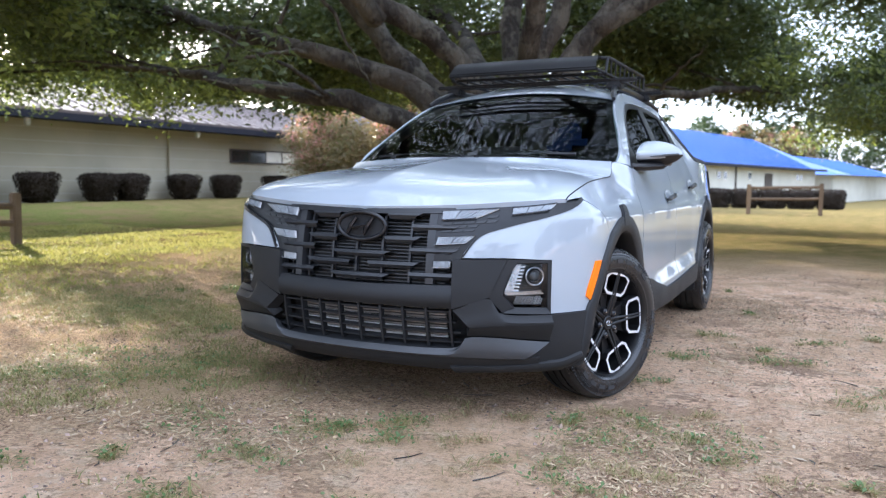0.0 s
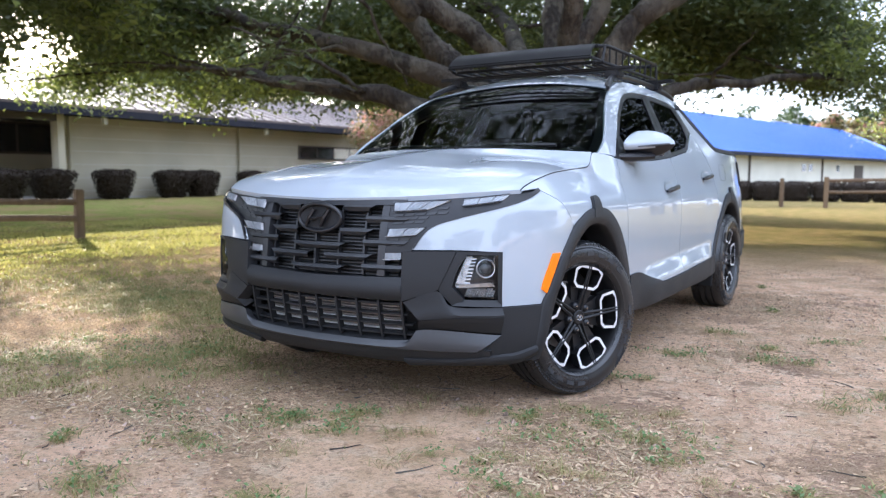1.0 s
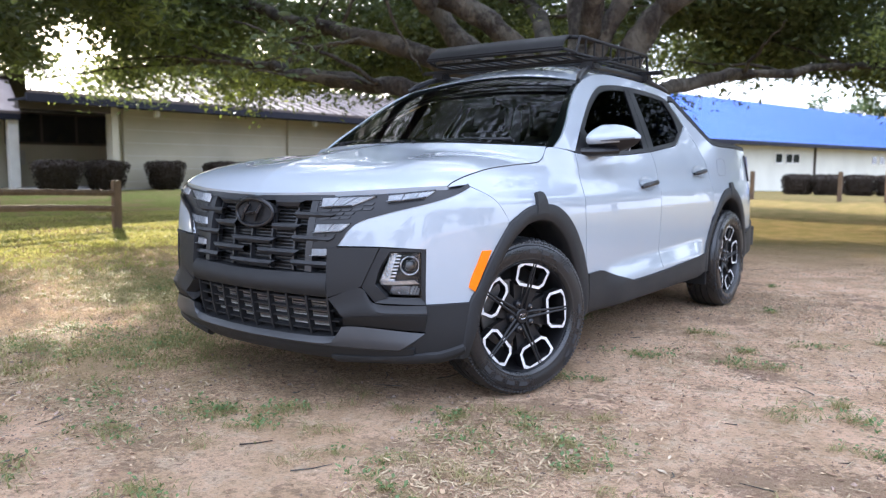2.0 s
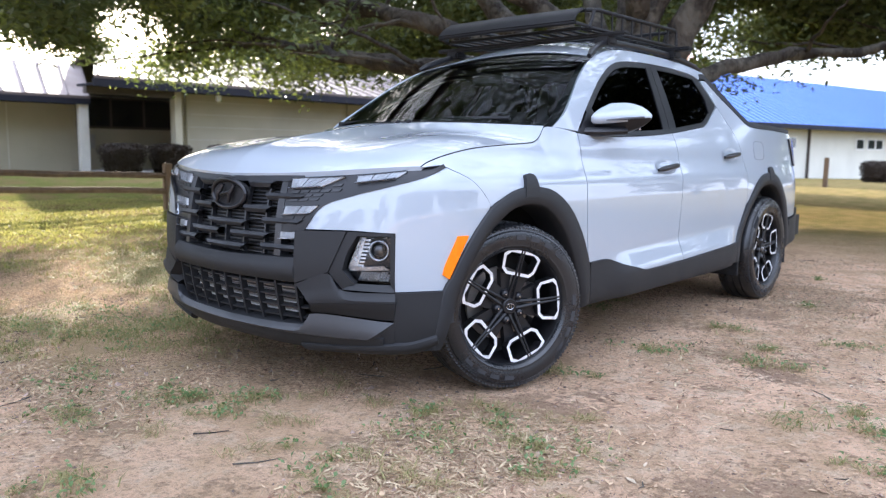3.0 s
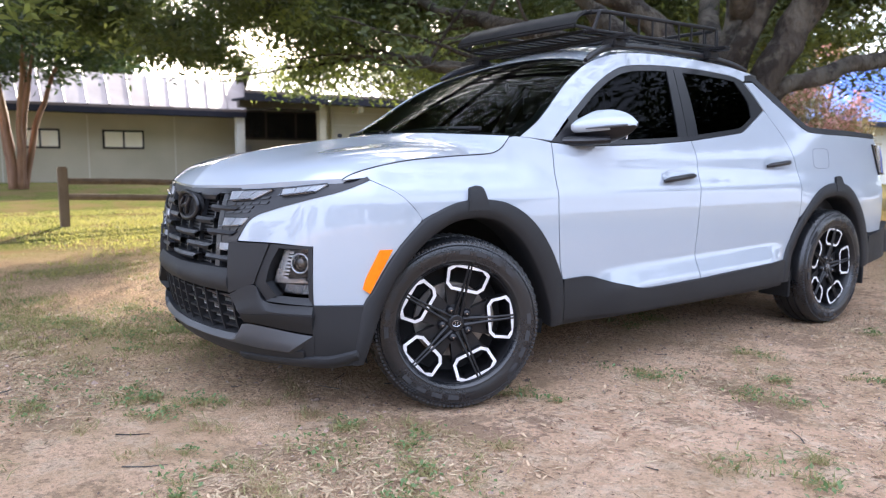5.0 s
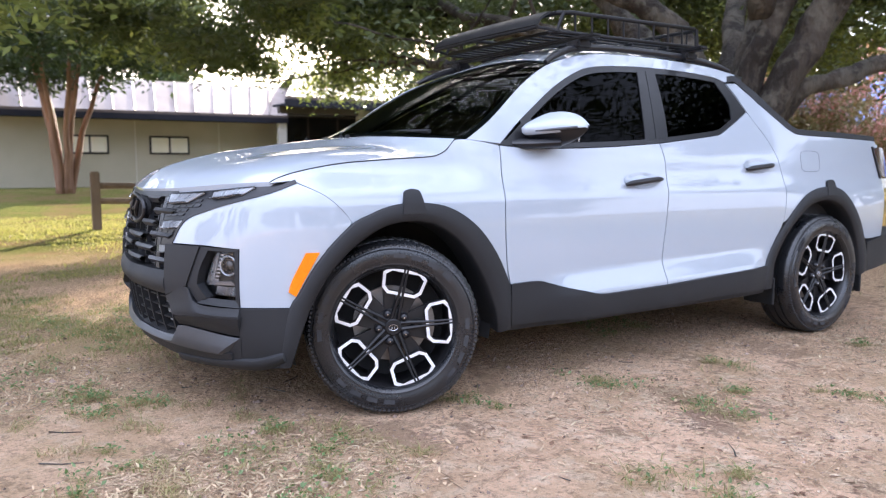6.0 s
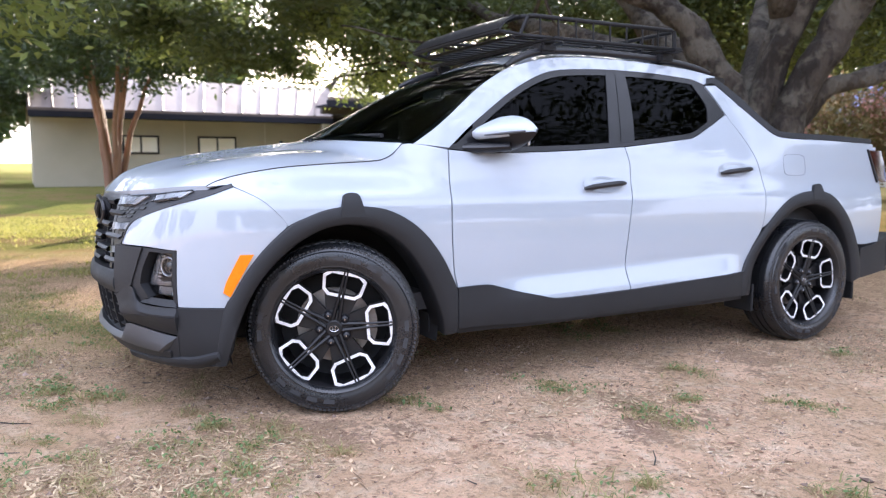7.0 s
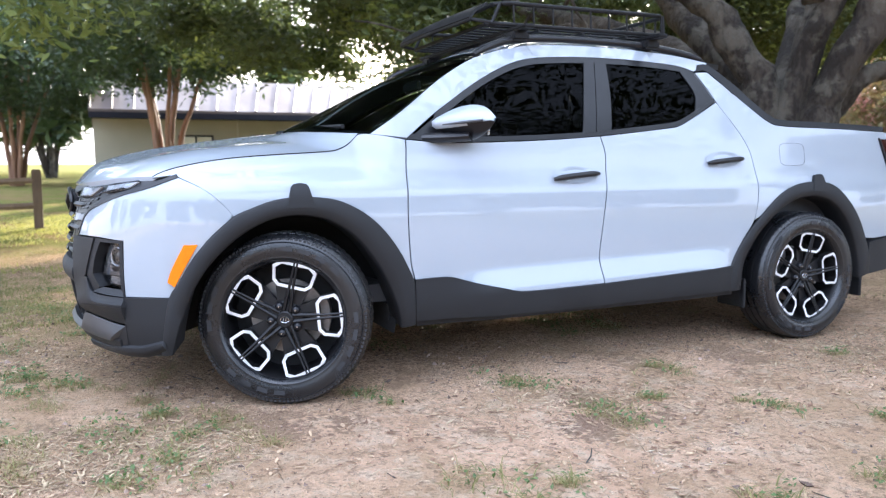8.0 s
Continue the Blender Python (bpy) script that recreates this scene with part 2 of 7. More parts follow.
# ground: one sheet, fine near the truck and coarse towards the horizon
def build_ground():
    near = NEAR
    far = np.concatenate([[9.3, 9.8, 10.6, 12, 14, 17, 21, 26, 32, 40, 52, 68, 90, 130, 200, 350, 700, 1500]])
    ax = np.concatenate([-far[::-1], near, far])
    X, Y = np.meshgrid(ax - 0.0, ax + 0.0)
    Z = ground_z(X, Y)
    Z = Z + relief(X, Y)
    n = len(ax)
    idx = np.arange(n * n).reshape(n, n)
    faces = np.stack([idx[:-1, :-1], idx[:-1, 1:], idx[1:, 1:], idx[1:, :-1]], -1).reshape(-1, 4)
    me = bpy.data.meshes.new("ground")
    me.from_pydata(np.stack([X.ravel(), Y.ravel(), Z.ravel()], -1).tolist(), [], faces.tolist())
    me.polygons.foreach_set("use_smooth", [True] * len(me.polygons))
    m = bpy.data.materials.new("dirt_and_grass")
    m.use_nodes = True
    nt = m.node_tree
    N, L = nt.nodes.new, nt.links.new
    b = nt.nodes["Principled BSDF"]
    b.inputs["Roughness"].default_value = 0.95
    b.inputs["Specular IOR Level"].default_value = 0.0
    co = N("ShaderNodeTexCoord")
    sep = N("ShaderNodeSeparateXYZ")
    L(co.outputs["Object"], sep.inputs[0])

    def tex(scale, detail=6, rough=0.6, vec=None):
        t = N("ShaderNodeTexNoise")
        t.inputs["Scale"].default_value, t.inputs["Detail"].default_value, t.inputs["Roughness"].default_value = scale, detail, rough
        L(vec or co.outputs["Object"], t.inputs["Vector"])
        return t.outputs["Fac"]

    def ramp(src, lo, hi, a=0.0, bb=1.0):
        r = N("ShaderNodeMapRange")
        r.interpolation_type = "SMOOTHSTEP"
        for i, v in enumerate((lo, hi, a, bb)):
            r.inputs[i + 1].default_value = v
        L(src, r.inputs[0])
        return r.outputs[0]

    def math_(op, a, bb):
        q = N("ShaderNodeMath")
        q.operation = op
        for i, v in enumerate((a, bb)):
            if isinstance(v, (int, float)):
                q.inputs[i].default_value = v
            else:
                L(v, q.inputs[i])
        return q.outputs[0]

    def mix(f, a, bb):
        q = N("ShaderNodeMix")
        q.data_type = "RGBA"
        L(f, q.inputs["Factor"])
        for key, v in (("A", a), ("B", bb)):
            if isinstance(v, tuple):
                q.inputs[key].default_value = (*v, 1)
            else:
                L(v, q.inputs[key])
        return q.outputs["Result"]

    x, y = sep.outputs["X"], sep.outputs["Y"]
    big, midn, fine = tex(0.45, 5), tex(2.6, 8, 0.65), tex(26, 8, 0.7)
    grit, grit2, crumb = tex(95, 5, 0.75), tex(230, 4, 0.7), tex(1.35, 9, 0.68)
    pebbles = N("ShaderNodeTexVoronoi")
    pebbles.inputs["Scale"].default_value = 55
    L(co.outputs["Object"], pebbles.inputs["Vector"])
    speck = pebbles.outputs["Color"]
    dirt = mix(ramp(midn, 0.40, 0.62), (0.880, 0.602, 0.408), (0.760, 0.492, 0.320))
    dirt = mix(ramp(tex(7, 8, 0.7), 0.50, 0.60), dirt, (0.900, 0.680, 0.492))
    # darker, crumbly patches where the crust is broken
    loose = ramp(math_("ADD", crumb, math_("MULTIPLY", math_("SUBTRACT", fine, 0.5), 0.45)), 0.545, 0.585, 0.0, 0.85)
    dirt = mix(loose, dirt, (0.299, 0.192, 0.141))
    dirt = mix(ramp(fine, 0.565, 0.61, 0.0, 0.6), dirt, (0.278, 0.179, 0.126))
    dirt = mix(ramp(grit, 0.595, 0.63, 0.0, 0.75), dirt, (0.172, 0.109, 0.075))
    dirt = mix(ramp(grit2, 0.56, 0.62, 0.0, 0.8), dirt, (0.796, 0.619, 0.485))
    dirt = mix(ramp(speck, 0.80, 0.84, 0.0, 0.45), dirt, (0.306, 0.200, 0.141))
    straw = mix(ramp(fine, 0.40, 0.60), (0.690, 0.480, 0.300), (0.400, 0.258, 0.158))
    straw = mix(ramp(grit, 0.50, 0.56), straw, (0.782, 0.566, 0.372))
    straw = mix(ramp(tex(60, 6, 0.7), 0.52, 0.58), straw, (0.243, 0.152, 0.102))
    straw = mix(ramp(midn, 0.52, 0.64, 0.0, 0.6), straw, (0.666, 0.442, 0.298))
    green = mix(ramp(fine, 0.40, 0.60), (0.130, 0.160, 0.042), (0.27, 0.25, 0.085))
    green = mix(ramp(grit, 0.52, 0.62), green, (0.045, 0.065, 0.014))
    green = mix(ramp(tex(1.1, 7, 0.65), 0.46, 0.58, 0.0, 0.85), green, (0.24, 0.175, 0.085))
    parched = mix(ramp(midn, 0.38, 0.62), (0.235, 0.170, 0.075), (0.14, 0.125, 0.045))
    green = mix(ramp(math_("ADD", y, math_("MULTIPLY", math_("SUBTRACT", x, -14.0), 0.45)), 8.0, 16.0, 0.0, 0.9), green, parched)
    # litter under the tree beside and ahead of the truck; bare dirt on the open drive; lawn towards the houses
    side = math_("ADD", x, math_("MULTIPLY", y, 0.10))
    edge = math_("ADD", side, math_("MULTIPLY", math_("SUBTRACT", big, 0.5), 3.0))
    edge = math_("ADD", edge, math_("MULTIPLY", math_("SUBTRACT", midn, 0.5), 1.6))
    bare = ramp(edge, 0.1, 1.5)
    front = math_("SUBTRACT", math_("MULTIPLY", x, 0.9), y)
    ahead = ramp(math_("ADD", front, math_("MULTIPLY", math_("SUBTRACT", midn, 0.5), 2.2)), 0.35, 1.25, 0.0, 0.95)
    bare = math_("MAXIMUM", bare, ahead)
    behind = ramp(math_("ADD", y, math_("MULTIPLY", math_("SUBTRACT", big, 0.5), 3.0)), 4.2, 7.8, 1.0, 0.0)
    bare = math_("MULTIPLY", bare, behind)
    bare = math_("MULTIPLY", bare, ramp(math_("ADD", big, math_("MULTIPLY", midn, 0.5)), 0.62, 0.78, 1.0, 0.55))
    lawn = ramp(math_("ADD", x, math_("MULTIPLY", math_("SUBTRACT", big, 0.5), 3.5)), -3.6, -7.6)
    lawn2 = ramp(math_("ADD", y, math_("MULTIPLY", math_("SUBTRACT", big, 0.5), 5.0)), 4.5, 9.5, 0.0, 0.95)
    lawn = math_("MAXIMUM", lawn, lawn2)
    patch = ramp(math_("ADD", midn, math_("MULTIPLY", big, 0.6)), 0.74, 0.92, 0.0, 0.35)
    lawn = math_("MAXIMUM", lawn, patch)
    col = mix(lawn, straw, green)
    col = mix(bare, col, dirt)
    L(col, b.inputs["Base Color"])
    bp = N("ShaderNodeBump")
    bp.inputs["Strength"].default_value, bp.inputs["Distance"].default_value = 1.0, 0.05
    L(math_("ADD", fine, math_("MULTIPLY", grit, 0.6)), bp.inputs["Height"])
    L(bp.outputs[0], b.inputs["Normal"])
    me.materials.append(m)
    return tagged(new("ground", me), "dry dirt ground with leaf litter and patchy grass", "ground", kind="structure")


build_ground()


# the long low house with a pale metal roof
def long_house():
    gz = 0.28
    h = thing("house", (0, 0, 0), "long low cream block house with pale metal roof", "house")
    # front block wall of the right section, x = -19.6, and of the recessed left wing, x = -23
    part("wall", boxm(-19.85, -19.6, 9.95, 29.9, gz - 0.5, 2.85), M_WALL, h)
    part("wall", boxm(-30.0, -19.86, 29.7, 29.9, gz - 0.5, 2.85), M_WALL, h)
    part("wall", boxm(-23.25, -23.0, -0.85, 8.2, gz - 0.5, 2.55), M_WALL, h)
    part("wall", boxm(-30.0, -23.26, -0.85, -0.6, gz - 0.5, 2.55), M_WALL, h)
    part("porch_wall", boxm(-23.45, -23.25, 8.21, 13.0, gz - 0.5, 2.9), M_WALL, h, "recessed porch wall in deep shade")
    part("porch_wall", boxm(-23.24, -19.86, 12.8, 13.0, gz - 0.5, 2.9), M_WALL, h)
    part("back_wall", boxm(-30.3, -30.05, -0.85, 29.9, gz - 0.5, 2.85), M_WALL, h)
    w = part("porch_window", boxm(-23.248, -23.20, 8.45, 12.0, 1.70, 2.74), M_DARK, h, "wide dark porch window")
    for k in range(3):
        part("pane", boxm(-23.198, -23.185, 8.52 + k * 1.17, 9.60 + k * 1.17, 1.78, 2.67), M_GLASSD, w)
    part("porch_floor", boxm(-23.24, -19.3, 8.2, 12.79, gz - 0.3, gz + 0.06), M_CONC, h)
    # block joints
    for k in range(6):
        z = gz + 0.25 + k * 0.4
        part("course_joint", boxm(-19.602, -19.592, 9.96, 29.7, z, z + 0.012), M_WALL2, h)
    for y in (1.2, 3.6, 6.3):
        part("panel_joint", boxm(-23.003, -22.99, y, y + 0.03, gz, 2.4), M_WALL2, h)
    # roofs: low pitch with standing seams, dark fascia and soffit
    def roof(name, x0, x1, y0, y1, ze, zr, r0, r1):
        """A two-sided roof: eave from y0 to y1, ridge from r0 to r1."""
        bm = bmesh.new()
        t = 0.08
        for (a, za, a0, a1), (c, zc, c0, c1) in (((x0, ze, y0, y1), (x1, zr, r0, r1)), ((x1, zr, r0, r1), (2 * x1 - x0, ze, r0, y1))):
            vs = [bm.verts.new(p) for p in ((a, a0, za), (a, a1, za), (c, c1, zc), (c, c0, zc), (a, a0, za - t), (a, a1, za - t), (c, c1, zc - t), (c, c0, zc - t))]
            for f in ((0, 3, 2, 1), (4, 5, 6, 7), (0, 1, 5, 4), (1, 2, 6, 5), (2, 3, 7, 6), (3, 0, 4, 7)):
                bm.faces.new([vs[i] for i in f])
        r = part(name, bm, M_ROOF, h)
        n = int((y1 - y0) / 0.6)
        for k in range(n + 1):
            f = 0.005 + 0.99 * k / n
            sb = bmesh.new()
            tube(sb, [(x0, y0 + (y1 - y0) * f, ze + 0.012), (x1, r0 + (r1 - r0) * f, zr + 0.012)], 0.026, 4)
            part("roof_seam", sb, M_ROOF, r)
        return r

    roof("roof", -18.5, -25.2, 7.0, 30.6, 3.02, 4.7, 10.1, 30.6)
    roof("roof", -21.9, -27.0, -0.95, 8.4, 2.66, 4.1, -0.95, 10.4)
    part("fascia", boxm(-18.6, -18.5, 7.0, 30.6, 2.72, 2.935), M_TRIM, h)
    part("soffit", boxm(-19.59, -18.61, 7.0, 30.5, 2.76, 2.82), M_TRIM, h)
    # the ceiling's dark colour stands in for the porch's deep shade
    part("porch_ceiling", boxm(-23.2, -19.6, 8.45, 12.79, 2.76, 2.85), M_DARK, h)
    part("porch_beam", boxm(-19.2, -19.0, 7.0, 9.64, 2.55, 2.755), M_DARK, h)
    part("fascia", boxm(-22.0, -21.9, -0.95, 8.4, 2.4, 2.58), M_TRIM, h)
    part("soffit", boxm(-22.99, -22.01, -0.9, 8.38, 2.43, 2.49), M_TRIM, h)
    part("gable_wall", boxm(-23.24, -22.99, 8.2, 8.38, gz - 0.3, 2.42), M_WALL, h)
    # posts and downpipes
    for (x, y, hw) in ((-19.1, 9.75, 0.11), (-22.1, 8.22, 0.15)):
        p = boxm(x - 0.1, x + 0.1, y - hw, y + hw, gz - 0.2, 2.75 if y > 9 else 2.42, bevel=0.01)
        part("porch_post", p, M_WHITE if y < 9 else M_WALL, h, "square painted porch post")
    for y in (17.0, 10.35):
        part("downpipe", boxm(-19.58, -19.48, y - 0.05, y + 0.05, gz, 2.74, bevel=0.015), M_WALL, h)
        part("gutter_lamp", boxm(-18.9, -18.75, y + 0.6, y + 0.75, 2.52, 2.72, bevel=0.02), M_WHITE, h)
    # windows: thin high lights with sky glow put into the pane colour, and a strip behind the tree
    for y0, y1 in ((1.75, 2.75), (4.1, 5.25)):
        w = part("window_frame", boxm(-23.0, -22.96, y0 - 0.06, y1 + 0.06, 1.33, 1.93), M_TRIM, h)
        mid = (y0 + y1) / 2
        part("pane", boxm(-22.958, -22.95, y0, mid - 0.03, 1.39, 1.87), M_WINDOW, w)
        part("pane", boxm(-22.958, -22.95, mid + 0.03, y1, 1.39, 1.87), M_WINDOW, w)
    w = part("window_frame", boxm(-19.6, -19.55, 20.2, 24.5, 1.66, 2.22), M_DARK, h)
    for k in range(4):
        part("pane", boxm(-19.546, -19.54, 20.28 + k * 1.05, 21.26 + k * 1.05, 1.72, 2.16), M_WINDOW if k in (2, 3) else M_GLASSD, w)
    # electrical boxes by the porch
    part("meter_box", boxm(-23.24, -23.0, 8.6, 9.0, 1.05, 1.5, bevel=0.02), M_CONC, h)
    return h


long_house()


def blue_house():
    """Cream building with a blue metal roof, receding behind the truck."""
    a = math.degrees(math.atan2(-10.8, 50.5))
    h = thing("blue_roof_house", (-13.2, 35.0, -0.1), "long cream building with blue metal hip roof", "house")
    R = pose(0, 0, 0, 0, 0, a)
    gz = -1.8
    L0, L1, E = -6.0, 62.0, 2.85

    def P(name, bm, m, parent=h, label=""):
        bm.transform(R)
        return part(name, bm, m, parent, label)

    o = 1.0

    def block(a, b, x0, eave, rise):
        """One hipped block along the building's line, front wall at x0."""
        P("wall", boxm(x0 - 0.25, x0, a, b, gz, eave), M_WALL2)
        P("wall", boxm(-11, x0 - 0.26, a, a + 0.25, gz, eave), M_WALL2)
        P("wall", boxm(-11, x0 - 0.26, b - 0.25, b, gz, eave), M_WALL2)
        P("wall", boxm(-11.3, -11.01, a, b, gz, eave), M_WALL2)
        bm = bmesh.new()
        c = [(x0 + o, a - o, eave - 0.1), (x0 + o, b + o, eave - 0.1), (-11 - o, b + o, eave - 0.1), (-11 - o, a - o, eave - 0.1)]
        rdg = [(-5.5, a + 5.5, eave + rise), (-5.5, b - 5.5, eave + rise)]
        v = [bm.verts.new(p) for p in c + rdg]
        for f in ((0, 1, 5, 4), (1, 2, 5), (2, 3, 4, 5), (3, 0, 4), (3, 2, 1, 0)):
            bm.faces.new([v[i] for i in f])
        roof = P("roof", bm, M_BLUE)
        y = a + 5.6
        while y < b - 5.5:
            bm = bmesh.new()
            tube(bm, [(x0 + o, y, eave - 0.07), (-5.45, y, eave + rise + 0.02)], 0.025, 4)
            bm.transform(R)
            part("roof_seam", bm, M_BLUE, roof)
            y += 0.6

    block(L0, L1, 0.0, E, 3.2)
    block(L1 + 2.0, L1 + 44.0, 1.5, E - 0.55, 2.4)
    P("fascia", boxm(o, o + 0.05, L0 - o, L1 + o, E - 0.35, E - 0.1), M_TRIM)
    P("soffit", boxm(0.01, o - 0.01, L0 - o, L1 + o, E - 0.3, E - 0.24), M_TRIM)
    for y in (4.5, 5.9, 6.9, 14.5, 15.9, 16.9, 30.0, 31.5, 38.0, 54.0, 55.5):
        w = P("window_frame", boxm(0.0, 0.05, y - 0.08, y + 0.9, 1.45, 2.15), M_WHITE)
        P("pane", boxm(0.052, 0.06, y, y + 0.82, 1.53, 2.07), M_GLASSD, w)
    for y in (9.0, 20.0, 34.5):
        P("downpipe", boxm(0.01, 0.13, y, y + 0.12, gz, E - 0.3), M_DARK)
    d = P("door", boxm(0.0, 0.06, 43.0, 45.4, gz, 2.1), M_DARK, h, "dark recessed double door")
    return h


blue_house()


# split-rail fences
def fence(label, posts, rails, h=0.95, heights=(0.42, 0.74), rise=(0.0, 0.0, 0.0)):
    f = thing("fence", (*posts[0], 0), label, "fence")
    inv = Matrix.Translation((-posts[0][0], -posts[0][1], 0))
    for (x, y), dz in zip(posts, rise):
        z = float(ground_z(x, y)) + dz
        bm = boxm(x - 0.065, x + 0.065, y - 0.065, y + 0.065, z - 0.2, z + h, bevel=0.018)
        for vv in bm.verts:
            vv.co += Vector((noise.noise(vv.co * 3) * 0.015, noise.noise(vv.co * 3 + Vector((5, 0, 0))) * 0.015, 0))
        bm.transform(inv)
        part("post", bm, M_WOOD, f)
    for (a, b) in rails:
        for zz in heights:
            p0, p1 = Vector((*posts[a], 0)), Vector((*posts[b], 0))
            p0.z, p1.z = float(ground_z(*posts[a])) + zz + rise[a], float(ground_z(*posts[b])) + zz + rise[b]
            n = 6
            pts = [p0.lerp(p1, k / n) + Vector((0.0, 0, noise.noise((p0.x + k, p0.y, zz * 9)) * 0.02)) for k in range(n + 1)]
            bm = bmesh.new()
            tube(bm, pts, [0.055] * (n + 1), 6)
            bm.transform(inv)
            part("rail", bm, M_WOOD, f)
    return f


fence("weathered wooden post and rail fence beside the lawn", [(-9.4, 4.06), (-9.4, 0.38)], [(0, 1)], 0.86, (0.40, 0.65), (-0.07, 0.05))
fence("weathered wooden post and rail fence across the yard", [(-9.4, -1.6), (-9.4, -4.3), (-9.4, -7.0)], [(0, 1), (1, 2)], 0.86, (0.30, 0.68), (0.07, 0.07, 0.07))
fence("brown wooden two-rail fence panel by the far lawn", [(-0.72, 24.4), (1.47, 24.4)], [(0, 1)], 0.9, (0.40, 0.78), (0.1, 0.15))
for _x, _y in ((-2.05, 24.4), (-4.75, 24.4)):
    fence("single weathered wooden fence post on the far lawn", [(_x, _y)], [])
# ---- trees, hedges and ground cover ----
def leaf_mesh(name, centres, size, rng, droop=0.35, slim=0.42, m=None, up=0.5):
    """Many small folded leaves, two faces each, round the given centres."""
    n = len(centres)
    size = np.broadcast_to(np.asarray(size, float), (n,)) * rng.uniform(0.7, 1.3, n)
    d = rng.normal(size=(n, 3))
    d[:, 2] = d[:, 2] * 0.5 - droop
    d /= np.linalg.norm(d, axis=1)[:, None]
    nn = rng.normal(size=(n, 3)) + np.array([0, 0, up * 2])
    w = np.cross(d, nn)
    w /= np.linalg.norm(w, axis=1)[:, None] + 1e-9
    nn = np.cross(w, d)
    h, hw = (size / 2)[:, None], (size * slim / 2)[:, None]
    fold = nn * hw * 0.5
    V = np.stack([centres - d * h, centres + w * hw + fold, centres + d * h, centres - w * hw + fold], 1).reshape(-1, 3)
    i = np.arange(n)[:, None] * 4
    F = np.concatenate([i + [0, 1, 2], i + [0, 2, 3]], 1).reshape(-1, 3)
    me = bpy.data.meshes.new(name)
    me.vertices.add(len(V))
    me.vertices.foreach_set("co", V.ravel())
    me.loops.add(F.size)
    me.loops.foreach_set("vertex_index", F.ravel())
    me.polygons.add(len(F))
    me.polygons.foreach_set("loop_start", np.arange(len(F)) * 3)
    me.polygons.foreach_set("loop_total", np.full(len(F), 3))
    me.update()
    me.validate()
    if m:
        me.materials.append(m)
    return me


def wob(pts, seed, amt):
    """Refines a limb's points and makes them crooked."""
    p = np.array(pts, float)
    t = np.linspace(0, len(p) - 1, (len(p) - 1) * 6 + 1)
    q = np.stack([np.interp(t, np.arange(len(p)), p[:, k]) for k in range(3)], -1)
    for _ in range(2):
        q[1:-1] = (q[:-2] + 2 * q[1:-1] + q[2:]) / 4
    for k in range(1, len(q)):
        q[k] += np.array(noise.noise_vector(Vector((seed * 7.3, k * 0.45, 0)))) * amt
    return q


